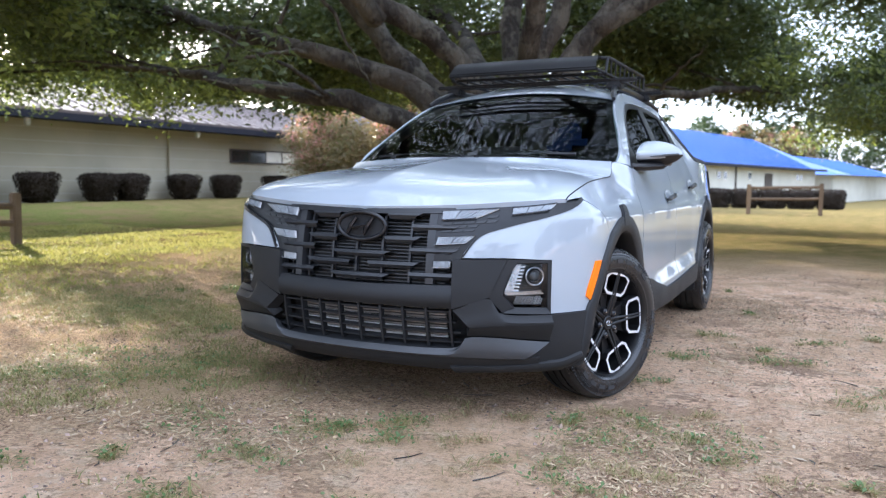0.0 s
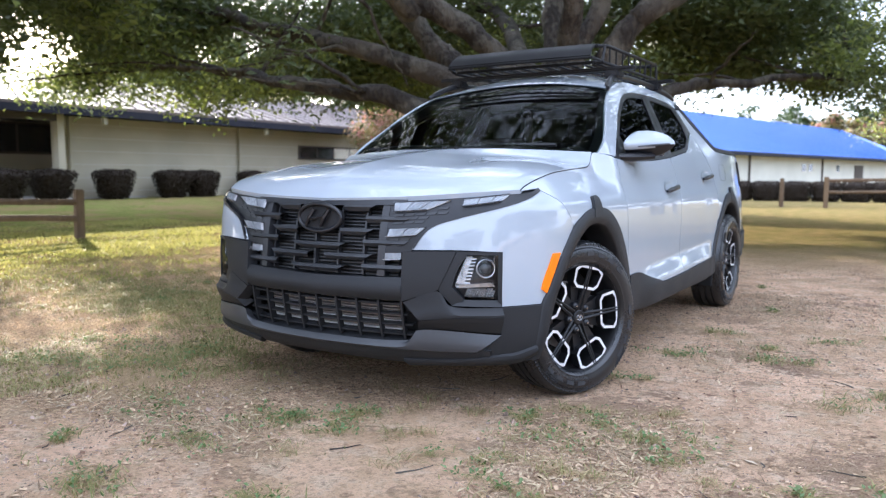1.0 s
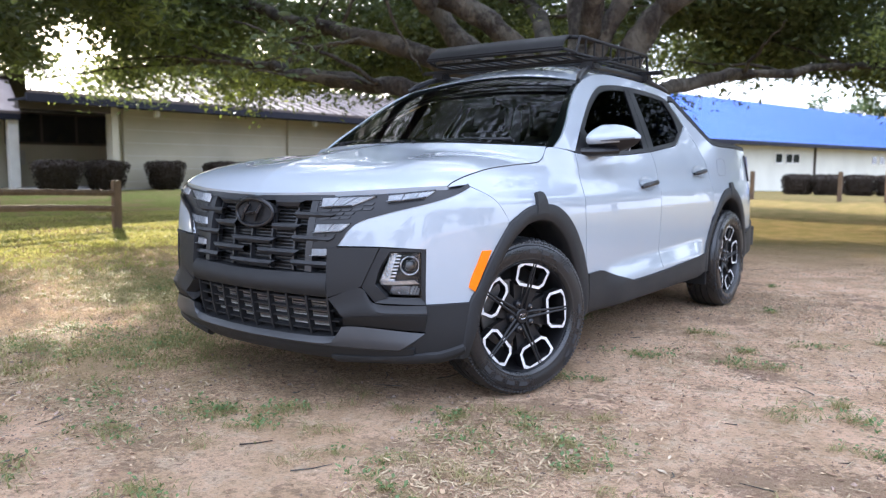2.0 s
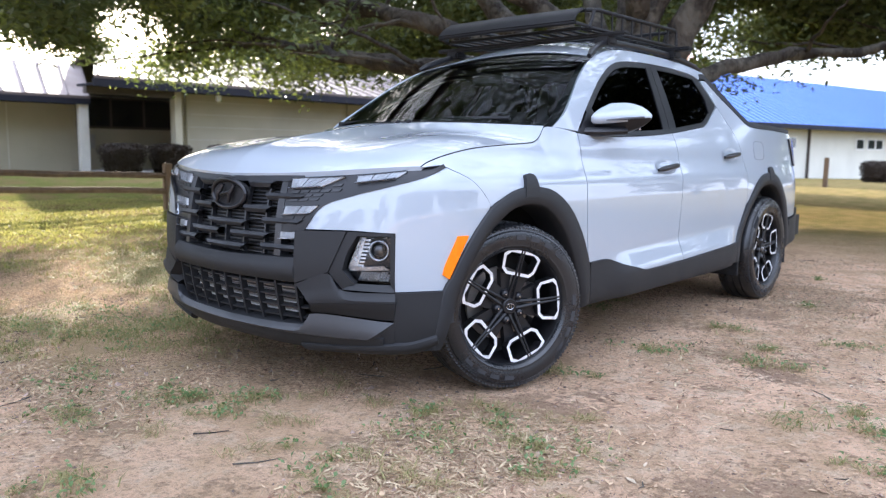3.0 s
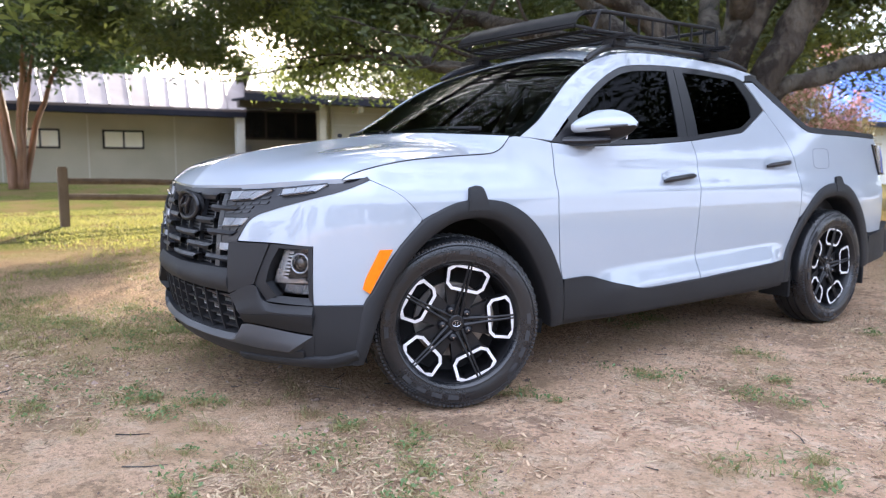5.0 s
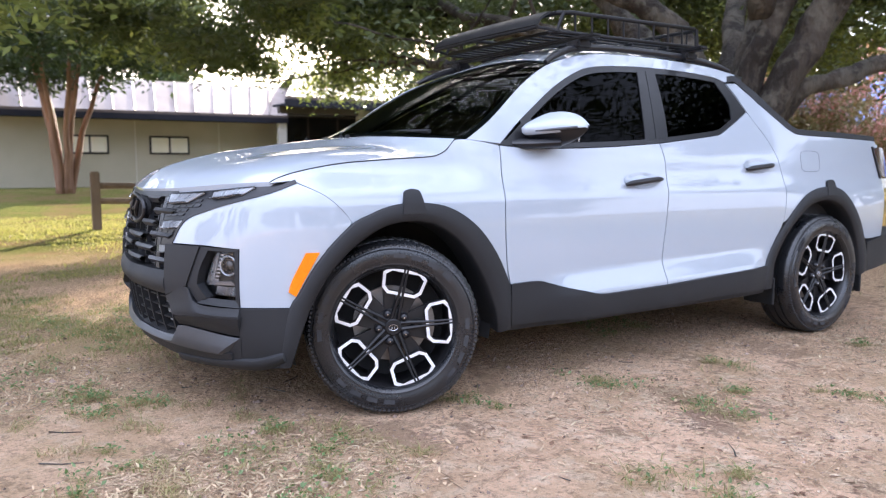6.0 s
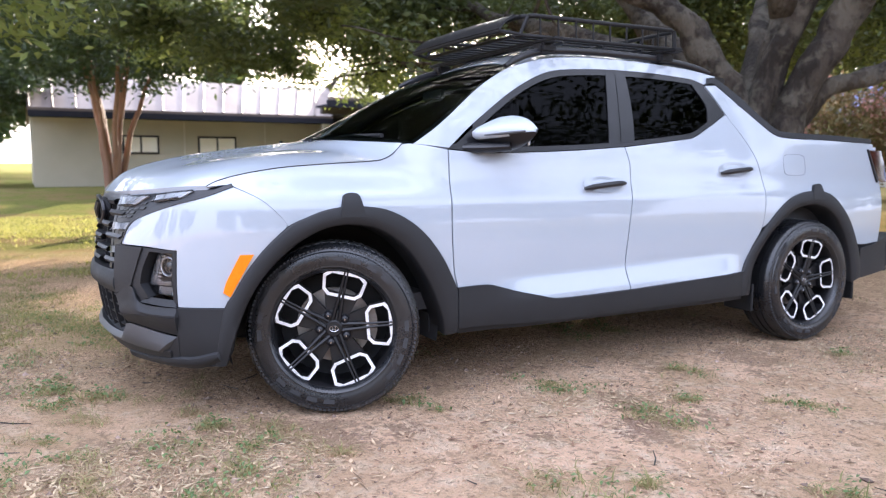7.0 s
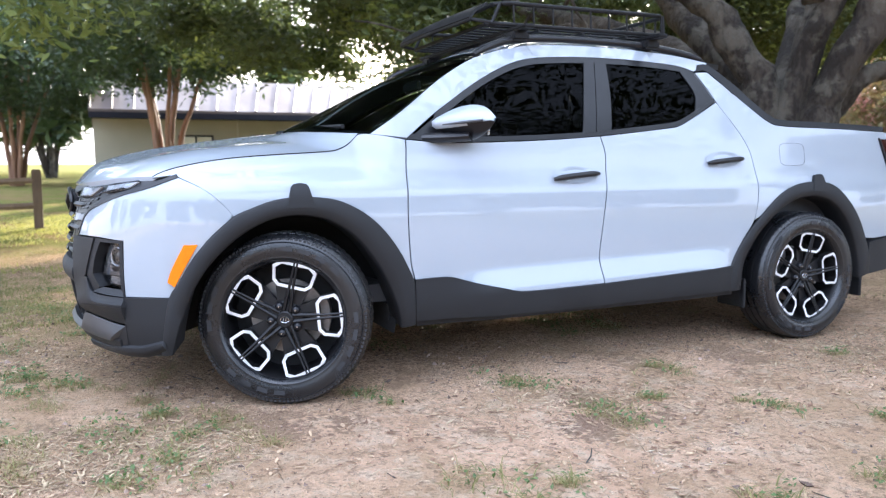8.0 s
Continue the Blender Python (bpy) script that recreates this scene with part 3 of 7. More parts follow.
def build_oak():
    rng = np.random.default_rng(11)
    base = Vector((-2.0, 6.0, 0.0))
    oak = thing("oak_tree", tuple(base), "huge spreading shade oak with many grey-brown limbs", "tree")
    inv = Matrix.Translation(-base)
    stems = [
        ([(-2.1, 5.9, 0.6), (-2.15, 5.86, 1.4), (-2.26, 5.78, 1.9), (-2.55, 5.52, 2.55), (-2.95, 5.1, 3.0), (-3.8, 4.1, 3.5), (-5.2, 2.4, 4.2), (-7.0, 0.3, 4.9), (-9.5, -1.4, 4.6)], 0.23, 0.07),
        ([(-2.3, 6.1, 0.8), (-2.6, 6.25, 1.5), (-3.25, 6.1, 2.25), (-4.1, 6.0, 3.1), (-5.2, 5.9, 4.6), (-6.0, 5.8, 7.0)], 0.30, 0.08),
        ([(-2.0, 5.98, 0.8), (-2.02, 5.98, 1.6), (-1.86, 6.11, 2.31), (-1.58, 6.33, 3.02), (-1.3, 6.7, 4.2), (-1.0, 7.2, 6.0), (-0.8, 7.3, 8.5)], 0.185, 0.07),
        ([(-1.9, 6.1, 0.6), (-1.83, 6.14, 1.3), (-1.70, 6.24, 1.8), (-1.40, 6.48, 2.55), (-1.14, 6.68, 3.02), (-0.5, 7.2, 4.0), (0.2, 8.2, 5.2), (1.0, 9.6, 6.5)], 0.235, 0.09),
        ([(-2.25, 6.2, 0.8), (-2.3, 6.4, 1.7), (-2.32, 6.65, 2.7), (-2.4, 7.1, 4.2), (-2.6, 8.2, 6.5)], 0.22, 0.08),
    ]
    low_limbs = [
        ([(-1.85, 6.25, 1.45), (-1.55, 6.5, 1.85), (-1.2, 7.2, 2.12), (-0.7, 8.6, 2.38), (0.3, 10.6, 2.62), (1.8, 13.0, 2.9), (4.0, 15.4, 3.4)], 0.13, 0.035),
        ([(-2.1, 5.8, 1.1), (-2.8, 4.9, 1.72), (-3.6, 4.2, 2.02), (-5.2, 4.45, 2.25), (-6.6, 4.8, 2.55), (-8.3, 5.2, 2.8), (-10.6, 5.9, 2.95)], 0.16, 0.035),
        ([(-2.25, 5.85, 1.1), (-3.0, 5.45, 2.2), (-4.6, 5.2, 2.8), (-6.3, 5.4, 3.2), (-8.6, 6.0, 3.9), (-11.0, 7.0, 4.5)], 0.20, 0.05),
    ]
    high_limbs = [
        ([(-1.84, 6.12, 2.66), (-1.5, 5.5, 3.6), (-0.8, 4.4, 4.6), (0.0, 3.2, 5.4), (1.2, 1.6, 6.2)], 0.14, 0.05),
        ([(-3.3, 4.7, 3.0), (-3.4, 3.2, 4.0), (-3.5, 0.5, 5.0), (-4.0, -3.5, 5.6)], 0.14, 0.05),
        ([(-2.3, 6.1, 1.2), (-3.0, 7.2, 2.8), (-4.6, 9.2, 4.0), (-6.5, 11.5, 5.0)], 0.22, 0.06),
        ([(-1.14, 6.68, 3.02), (0.2, 7.4, 3.9), (1.8, 7.8, 4.4), (4.0, 8.2, 5.0)], 0.15, 0.05),
    ]
    bm = bmesh.new()
    # trunk with root flare and flutes
    rings = []
    n = 40
    for z, r in ((-0.15, 0.95), (0.05, 0.78), (0.2, 0.66), (0.45, 0.585), (0.75, 0.545), (1.0, 0.52), (1.2, 0.44), (1.38, 0.28)):
        rings.append([bm.verts.new((base.x + r * math.cos(a) * (1 + 0.10 * math.sin(5 * a + z) + 0.05 * math.sin(9 * a)), base.y + r * math.sin(a) * (1 + 0.10 * math.sin(5 * a + z) + 0.05 * math.sin(9 * a)), z)) for a in np.linspace(0, 2 * math.pi, n, endpoint=False)])
    for r0, r1 in zip(rings, rings[1:]):
        for k in range(n):
            bm.faces.new((r0[k], r0[(k + 1) % n], r1[(k + 1) % n], r1[k]))
    bm.faces.new(rings[-1])
    bm.transform(inv)
    part("trunk", bm, M_BARK, oak, "fluted grey-brown trunk", smooth=True)
    tips = []
    for li, (pts, r0, r1) in enumerate(stems + low_limbs + high_limbs):
        q = wob(pts, li + 1, 0.07)
        k = len(q)
        bm = bmesh.new()
        tube(bm, [tuple(p) for p in q], [r0 + (r1 - r0) * (j / (k - 1)) ** 0.8 for j in range(k)], 20)
        for v in bm.verts:
            v.co += Vector(noise.noise_vector(v.co * 2.3)) * 0.05 + Vector(noise.noise_vector(Vector((v.co.x * 7, v.co.y * 7, v.co.z * 2.5)))) * 0.03
        bm.transform(inv)
        part("limb", bm, M_BARK, oak, smooth=True)
        # secondary boughs
        for j in range(9, k, 3):
            for _ in range(2):
                d = Vector((rng.normal(), rng.normal(), rng.normal() * 0.35 + 0.12)).normalized()
                ax = Vector(q[j] - q[j - 1]).normalized()
                d = (d + ax * 0.7).normalized()
                ln = rng.uniform(1.2, 2.8)
                p0 = Vector(q[j])
                if math.hypot(p0.x - base.x, p0.y - base.y) < 2.3:
                    continue
                sub = [p0 + d * ln * f + Vector((0, 0, -0.10 * ln * f * f)) for f in (0, 0.33, 0.66, 1.0)]
                if sub[-1].z > 2.1:
                    tips.append((sub, 0.035))
    boughs = bmesh.new()
    for sub, r in tips:
        if sub[0].x > -2.3 and sub[0].y < 4.6 and sub[-1].z < 3.6:
            continue
        tube(boughs, [tuple(p) for p in wob([tuple(p) for p in sub], sub[0].x, 0.05)], [r + (0.008 - r) * j / 18 for j in range(19)], 5)
    boughs.transform(inv)
    tagged(part("twig_mass", boughs, M_BARK, oak, smooth=True), kind="stuff")
    # leaf clumps: a low uneven fringe and a fuller vault above
    cl = []

    def free(p):
        x, y, z = p
        if z < 3.7 and math.hypot(x - base.x, y - base.y) < 3.7:
            return False
        # an open bay in the lower boughs over the lawn
        f = min(1.0, max(0.0, ((x + 4.3) * -4.9 + (y - 1.6) * 2.2) / 28.85))
        if z < 3.9 and math.hypot(x + 4.3 + 4.9 * f, y - 1.6 - 2.2 * f) < 1.9 and rng.uniform() < 0.6:
            return False
        if z > 4.6:
            return x < 2.4 and y > (-6 if x < -3.5 else 1.2)
        if x > -2.6 and y < 5.0:
            return z > 4.0 and (x + 2.0) * 0.75 + (6.0 - y) * 0.65 < 4.6
        if x > -1.2 and y < 9:
            return z > 2.6 and x < 3.5
        return not (x > 0 and y < 11 and x > 4.5)

    for sub, r in tips:
        for f in (0.45, 0.75, 1.0):
            p = np.array(sub[0].lerp(sub[-1], f)) + rng.normal(size=3) * 0.15
            if free(p):
                cl.append((p, 0.30, 130, 0.115))
    # (the fringe keeps open windows where the sky shows through)
    made = 0
    while made < 1380:
        a = rng.uniform(0, 2 * math.pi)
        r = 4.2 + 7.6 * rng.uniform() ** 0.75
        x, y = base.x + r * math.cos(a), base.y + r * math.sin(a)
        low = 2.35 + 0.10 * max(0, r - 6) + 0.55 * noise.noise((x * 0.35, y * 0.35, 2)) + 0.3 * noise.noise((x * 0.9, y * 0.9, 5)) + (0.7 if r < 6 else 0.0)
        if y > 9.5 and x > 0.8:
            low -= 0.35
        elif y > 7 and x > -3:
            low += 0.45
        if x < -3 and y > 6:
            low += 0.35
        z = low + rng.exponential(0.7)
        if noise.noise((x * 0.33, y * 0.33, z * 0.55)) < (0.13 if x < -5 else 0.03) or z > 5 or not free((x, y, z)):
            continue
        cl.append((np.array((x, y, z)), 0.27, 165, 0.14))
        made += 1
    made = 0
    while made < 560:
        a, r = rng.uniform(0, 2 * math.pi), 12.0 * rng.uniform() ** 0.5
        x, y = base.x + r * math.cos(a), base.y + r * math.sin(a)
        z = 4.6 + rng.uniform() * 6.0 * math.sqrt(max(0.05, 1 - (r / 13) ** 2))
        if free((x, y, z)) and noise.noise((x * 0.4, y * 0.4, z * 0.4)) > -0.1:
            cl.append((np.array((x, y, z)), 0.70, 240, 0.125))
            made += 1
    # drooping boughs above the far lawn
    for _ in range(150):
        x, y = rng.uniform(0.9, 5.5), rng.uniform(9.5, 17.5)
        z = 2.1 + 0.4 * noise.noise((x * 0.5, y * 0.5, 21)) + rng.exponential(0.8)
        if noise.noise((x * 0.45, y * 0.45, z * 0.6 + 30)) > -0.12:
            cl.append((np.array((x, y, z)), 0.34, 190, 0.10))
    # dark mass of boughs behind the trunk
    for _ in range(190):
        x, y = rng.uniform(-9, -2.8), rng.uniform(8.2, 12.5)
        cl.append((np.array((x, y, 2.6 + rng.uniform(0, 2.8))), 0.42, 170, 0.12))
    # dense boughs further back on the house side
    for _ in range(150):
        f = rng.uniform()
        x, y = -8.0 - 4.5 * f, rng.uniform(3.2, 6.0) + 0.8 * f
        cl.append((np.array((x, y, 2.85 + 0.65 * f + rng.uniform(0, 1.8))), 0.45, 150, 0.13))
    for _ in range(70):
        f = rng.uniform()
        cl.append((np.array((-5.2 - 3.6 * f + rng.normal() * 0.7, 8.8 + 3.0 * f + rng.normal() * 0.6, 2.8 + 0.5 * f + rng.uniform(0, 1.6))), 0.40, 170, 0.12))
    # unseen high boughs over the truck's lawn side, added to darken hood and windscreen
    for _ in range(470):
        x, y = rng.uniform(-11, 1.6), rng.uniform(-7, 2)
        if noise.noise((x * 0.5, y * 0.5, 11)) > -0.2 and not (x > -1.6 and y < -1.2):
            cl.append((np.array((x, y, rng.uniform(4.6, 8.0))), 0.50, 150, 0.14))
    # outer boughs on the sunny side, added to block low sun near the truck
    for _ in range(165):
        x, y = rng.uniform(-14.5, -9.0), rng.uniform(-1.5, 11.5)
        if y < 3.5 and rng.uniform() < 0.35:
            continue
        cl.append((np.array((x, y, (2.65 if y > 8 else 3.4) + 0.12 * (-9.0 - x) + 0.5 * noise.noise((x * 0.5, y * 0.5, 8)) + rng.uniform(0, 2.8))), 0.45, 150, 0.13))
    # a light spray that hangs between the limbs on the house side
    for _ in range(46):
        x, y = rng.uniform(-12.5, -8.0), rng.uniform(3.1, 6.2)
        cl.append((np.array((x, y, 3.25 + 0.1 * (-8.0 - x) + rng.uniform(0, 1.3))), 0.42, 130, 0.12))
    # unseen high boughs well above the open side, added to darken window reflections
    for _ in range(170):
        x, y = rng.uniform(3.5, 12), rng.uniform(1.0, 11)
        if noise.noise((x * 0.45, y * 0.45, 3)) > -0.15:
            cl.append((np.array((x, y, rng.uniform(6.6, 9.5))), 0.6, 120, 0.17))
    # low sprays at the tips of the house-side boughs
    for _ in range(26):
        x, y = rng.uniform(-14.2, -11.2), rng.uniform(4.2, 7.6)
        cl.append((np.array((x, y, 2.55 + rng.uniform(0, 0.8))), 0.32, 100, 0.12))
    # bough gaps: four cut to fit camera sight lines, small ones for sun flecks
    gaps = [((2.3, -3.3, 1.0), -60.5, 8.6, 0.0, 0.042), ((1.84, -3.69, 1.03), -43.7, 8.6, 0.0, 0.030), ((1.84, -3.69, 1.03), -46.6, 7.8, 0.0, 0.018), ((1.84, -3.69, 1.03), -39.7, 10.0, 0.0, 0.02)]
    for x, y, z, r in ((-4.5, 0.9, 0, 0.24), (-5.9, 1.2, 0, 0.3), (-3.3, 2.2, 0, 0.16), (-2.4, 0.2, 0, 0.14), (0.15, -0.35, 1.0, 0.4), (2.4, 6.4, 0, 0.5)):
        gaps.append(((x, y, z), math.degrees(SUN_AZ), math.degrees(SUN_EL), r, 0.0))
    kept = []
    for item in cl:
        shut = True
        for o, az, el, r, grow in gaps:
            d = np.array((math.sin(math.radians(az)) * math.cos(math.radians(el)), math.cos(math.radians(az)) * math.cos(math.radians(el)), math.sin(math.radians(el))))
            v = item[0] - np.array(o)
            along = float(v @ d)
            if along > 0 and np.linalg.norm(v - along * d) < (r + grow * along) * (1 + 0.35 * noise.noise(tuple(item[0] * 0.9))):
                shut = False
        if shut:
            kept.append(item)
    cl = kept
    # the lowest sprays take a paler leaf copy, sunlight put into its colour
    plain_sprays, lit_sprays = [], []
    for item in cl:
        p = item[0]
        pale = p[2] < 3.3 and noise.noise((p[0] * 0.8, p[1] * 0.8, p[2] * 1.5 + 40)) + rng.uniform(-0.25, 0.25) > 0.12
        (lit_sprays if pale else plain_sprays).append(item)
    for group, m, label in ((plain_sprays, M_LEAF, "dense green foliage with gaps"), (lit_sprays, M_LEAF_SUNLIT, "lowest leaf sprays in sunlit leaf colour")):
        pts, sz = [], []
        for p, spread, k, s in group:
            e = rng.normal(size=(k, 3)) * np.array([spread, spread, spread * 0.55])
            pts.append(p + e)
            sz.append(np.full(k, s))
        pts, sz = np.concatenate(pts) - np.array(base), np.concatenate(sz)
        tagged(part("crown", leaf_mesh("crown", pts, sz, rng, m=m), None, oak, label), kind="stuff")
    return oak


def small_tree(at, height, spread, stems, seed, leaf, bark, label, n=9000, size=0.09, low=0.45, bloom=None, name="small_tree"):
    """A many-stemmed small tree."""
    rng = np.random.default_rng(seed)
    z0 = float(ground_z(at[0], at[1]))
    t = thing(name, (at[0], at[1], z0), label, "tree")
    tops = []
    for k in range(stems):
        a = 2 * math.pi * k / stems + rng.uniform(-0.3, 0.3)
        lean = spread * rng.uniform(0.22, 0.52)
        p = [(0.12 * math.cos(a), 0.12 * math.sin(a), -0.1), (0.25 * lean * math.cos(a), 0.25 * lean * math.sin(a), height * 0.25), (0.6 * lean * math.cos(a), 0.6 * lean * math.sin(a), height * 0.52), (lean * math.cos(a), lean * math.sin(a), height * 0.8)]
        q = wob(p, seed + k, 0.05)
        bm = bmesh.new()
        r = height * 0.016
        tube(bm, [tuple(v) for v in q], [r + (0.012 - r) * j / (len(q) - 1) for j in range(len(q))], 7)
        part("stem", bm, bark, t, smooth=True)
        tops.append(q)
    cl = []
    for _ in range(int(n / 60)):
        d = rng.normal(size=3)
        d /= np.linalg.norm(d)
        rr = rng.uniform(0.35, 1.0) ** 0.5
        c = np.array([0, 0, height * (low + 1) / 2]) + d * rr * np.array([spread, spread, height * (1 - low) / 2])
        if noise.noise(tuple(c * 0.7 + seed)) > -0.18:
            cl.append(c)
    pts = np.concatenate([c + rng.normal(size=(75, 3)) * np.array([0.26, 0.26, 0.18]) * max(1, height / 5) for c in cl])
    tagged(part("crown", leaf_mesh("crown", pts, size, rng, m=leaf), None, t), kind="stuff")
    if bloom:
        pick = rng.choice(len(cl), max(3, len(cl) // 3), replace=False)
        pts = np.concatenate([cl[i] + np.array([0, 0, 0.12]) + rng.normal(size=(50, 3)) * 0.16 for i in pick])
        tagged(part("blossom", leaf_mesh("blossom", pts, size * 0.8, rng, slim=0.8, m=bloom), None, t, "pink blossom clusters"), kind="stuff")
    return t


def hedge(at, w, d, h, seed, label="dark clipped hedge bush against the house wall", taper=1.0):
    """A clipped bush, wider at the top than at the foot."""
    rng = np.random.default_rng(seed)
    z0 = float(ground_z(at[0], at[1]))
    t = thing("hedge_bush", (at[0], at[1], z0), label, "bush", "clipped hedge bushes")

    def girth(f):
        """Half-width of the bush along its height: drawn in at the foot, fullest high up, rounded on top."""
        return 1 - taper * (1 - np.interp(f, (0.0, 0.25, 0.55, 0.8, 0.93, 1.0), (0.66, 0.76, 0.88, 0.97, 1.0, 0.97)))

    core = bmesh.new()
    bmesh.ops.create_icosphere(core, subdivisions=3, radius=1.0)
    for v in core.verts:
        q = Vector([math.copysign(abs(c) ** 0.45, c) for c in v.co])
        q *= 0.84 + 0.05 * noise.noise(v.co * 2.5 + Vector((seed, 0, 0)))
        f = (q.z + 1) / 2
        v.co = Vector((q.x * d / 2 * girth(f), q.y * w / 2 * girth(f), f * h))
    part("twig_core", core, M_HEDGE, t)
    n = 3600
    p = rng.uniform(-1, 1, (n, 3))
    m = (np.abs(p) ** 5).sum(1) ** 0.2
    p = p / m[:, None] * rng.uniform(0.84, 1.06, n)[:, None]
    p *= (1 + 0.07 * np.array([noise.noise((a * 2.2 + seed, b * 2.2, c * 2.2)) for a, b, c in p]))[:, None]
    p[:, 2] = (p[:, 2] + 1) / 2
    taper = girth(p[:, 2])
    p = np.stack([p[:, 0] * d / 2 * taper, p[:, 1] * w / 2 * taper, p[:, 2] * h], -1)
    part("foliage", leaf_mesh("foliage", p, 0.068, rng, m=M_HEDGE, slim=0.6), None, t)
    return t


build_oak()
small_tree((-17.8, 0.9), 6.2, 3.6, 8, 21, M_LEAF2, M_BARK2, "multi-stemmed crape myrtle with cinnamon bark by the house", 28000, 0.175, name="crape_myrtle", low=0.44)
small_tree((-24.5, -3.2), 5.8, 3.3, 7, 22, M_LEAF2, M_BARK2, "multi-stemmed crape myrtle beside the house corner", 32000, 0.175, name="crape_myrtle", low=0.4)
for k, (x, y, h, lf, bl) in enumerate(((-16.6, 22.3, 3.6, M_LEAF3, M_BLOOM), (-14.6, 22.0, 3.6, M_LEAF3, None), (-11.4, 20.6, 4.3, M_LEAF3, M_BLOOM), (-12.6, 21.6, 3.4, M_LEAF3, None), (-10.0, 20.2, 4.4, M_LEAF3, None), (-8.7, 20.4, 4.2, M_LEAF3, M_BLOOM))):
    small_tree((x, y), h, 1.35, 6, 40 + k, lf, M_BARK2, "loose yellow-green shrub with crooked stems" if bl is None else "yellow-green shrub with pink blossom", 13000, 0.12, 0.12, bl, name="flowering_shrub")
for k, (x, y, h, s, bl) in enumerate(((-10, 118, 10.5, 4.5, M_BLOOM), (-5, 124, 10.5, 4.5, M_BLOOM), (16, 118, 12, 6, None), (17, 88, 11, 6.5, None), (26, 92, 12, 7, None), (36, 84, 12, 7, None), (14, 158, 17, 9, None), (2, 165, 16, 9, None), (-10, 160, 15, 9, None), (27, 140, 16, 9, None), (-24, 150, 15, 9, None), (-30, 60, 12, 7, None),
                                      (-26, 40, 9, 5, None), (-36, -8, 9, 4.5, None), (-40, -3, 10, 5, None), (-48, -12, 9, 5, None), (-56, -4, 10, 6, None), (-52, -20, 10, 6, None), (-60, 8, 12, 7, None), (-46, 36, 12, 7, None), (-40, 52, 12, 7, None), (-70, -30, 13, 8, None), (-58, -13, 6, 3.5, None), (-62, -19, 7, 4, None), (-66, -11, 7, 4, None), (-57, -24, 6, 4, None), (-72, -17, 9, 5, None))):
    small_tree((x, y), h, s, 4, 60 + k, M_LEAF2 if bl is None else M_LEAF3, M_BARK, "distant leafy green tree beyond the yard" if bl is None else "distant tree with red-pink blossom", 3800, 0.92, 0.2, bl, name="distant_tree")
# trees out of view, added to shape reflections and low side light
for k, (x, y, h, r) in enumerate(((24, -9, 6.5, 4.5), (27, -1, 7.5, 5), (28, 8, 6.0, 4.5), (30, 17, 7.0, 5.5), (26, -20, 7, 5), (14, -34, 9, 6), (0, -38, 9, 6), (-14, -38, 9, 6), (34, 27, 8, 6), (38, -18, 9, 7), (40, 4, 8, 6), (-28, -26, 11, 6))):
    small_tree((x, y), h, r, 4, 120 + k, M_LEAF2, M_BARK, "leafy green tree out of view, added for reflections", 4800, 0.9, 0.16, name="yard_tree")
for k, y in enumerate((7.84, 9.27, 11.22, 13.35, 14.56, 16.92, 19.02, 22.0)):
    hedge((-18.75, y), 1.25 if k == 0 else 1.1, 0.95, 0.86, 80 + k)
for k in range(7):
    hedge((-5.2 + k * 1.15, 33.0 + k * 0.2), 1.2, 1.2, 0.85, 90 + k, "dark clipped hedge bush beyond the fence", 0.3)


# grass blades, weeds and litter
def blades(name, at, height, rng, m, lean=0.5, width=0.004):
    n = len(at)
    h = np.broadcast_to(height, (n,)) * rng.uniform(0.5, 1.3, n)
    a = rng.uniform(0, 2 * math.pi, n)
    d = np.stack([np.cos(a), np.sin(a)], -1)
    t = np.stack([-d[:, 1], d[:, 0]], -1)
    z = ground_z(at[:, 0], at[:, 1]) + relief(at[:, 0], at[:, 1])
    ln = rng.uniform(0.1, 1, n) * lean * h
    w = width * rng.uniform(0.7, 1.5, n)
    b = np.stack([at[:, 0], at[:, 1], z - 0.003], -1)

    def pt(f, wf):
        return np.stack([b[:, 0] + d[:, 0] * ln * f**2 + t[:, 0] * w * wf, b[:, 1] + d[:, 1] * ln * f**2 + t[:, 1] * w * wf, b[:, 2] + h * f * (1 - 0.25 * f * lean)], -1)

    V = np.stack([pt(0, -1), pt(0, 1), pt(0.55, 0.8), pt(0.55, -0.8), pt(1, 0)], 1).reshape(-1, 3)
    i = np.arange(n)[:, None] * 5
    F = np.concatenate([i + [0, 1, 2], i + [0, 2, 3], i + [3, 2, 4]], 1).reshape(-1, 3)
    me = bpy.data.meshes.new(name)
    me.from_pydata(V.tolist(), [], F.tolist())
    me.materials.append(m)
    return me


M_GRASS = leaf_mat("grass_blade", (0.125, 0.14, 0.048), (0.33, 0.29, 0.14), 0.3, 0.6, 0.1)
M_LAWN = leaf_mat("lawn_blade", (0.19, 0.215, 0.055), (0.33, 0.32, 0.12), 0.4, 0.6, 0.1)
M_STRAW = leaf_mat("dry_grass_blade", (0.50, 0.385, 0.235), (0.27, 0.195, 0.12), 0.25, 0.7, 0.08)
M_WEED = leaf_mat("weed_leaf", (0.07, 0.12, 0.035), (0.13, 0.19, 0.07), 0.3, 0.5)
M_CLOD = mat("dirt_crumb", (0.34, 0.245, 0.19), (0.09, 0.06, 0.045), 4, 0.95, per_island=1.4, contrast=0.1)
M_LITTER = mat("leaf_litter", (0.16, 0.092, 0.060), (0.46, 0.33, 0.21), 4, 0.8, spec=0.12, per_island=1.6, contrast=0.1)
M_DEAD = mat("pale_dead_leaf", (0.50, 0.42, 0.31), (0.20, 0.13, 0.08), 4, 0.7, spec=0.12, per_island=1.2, contrast=0.1)
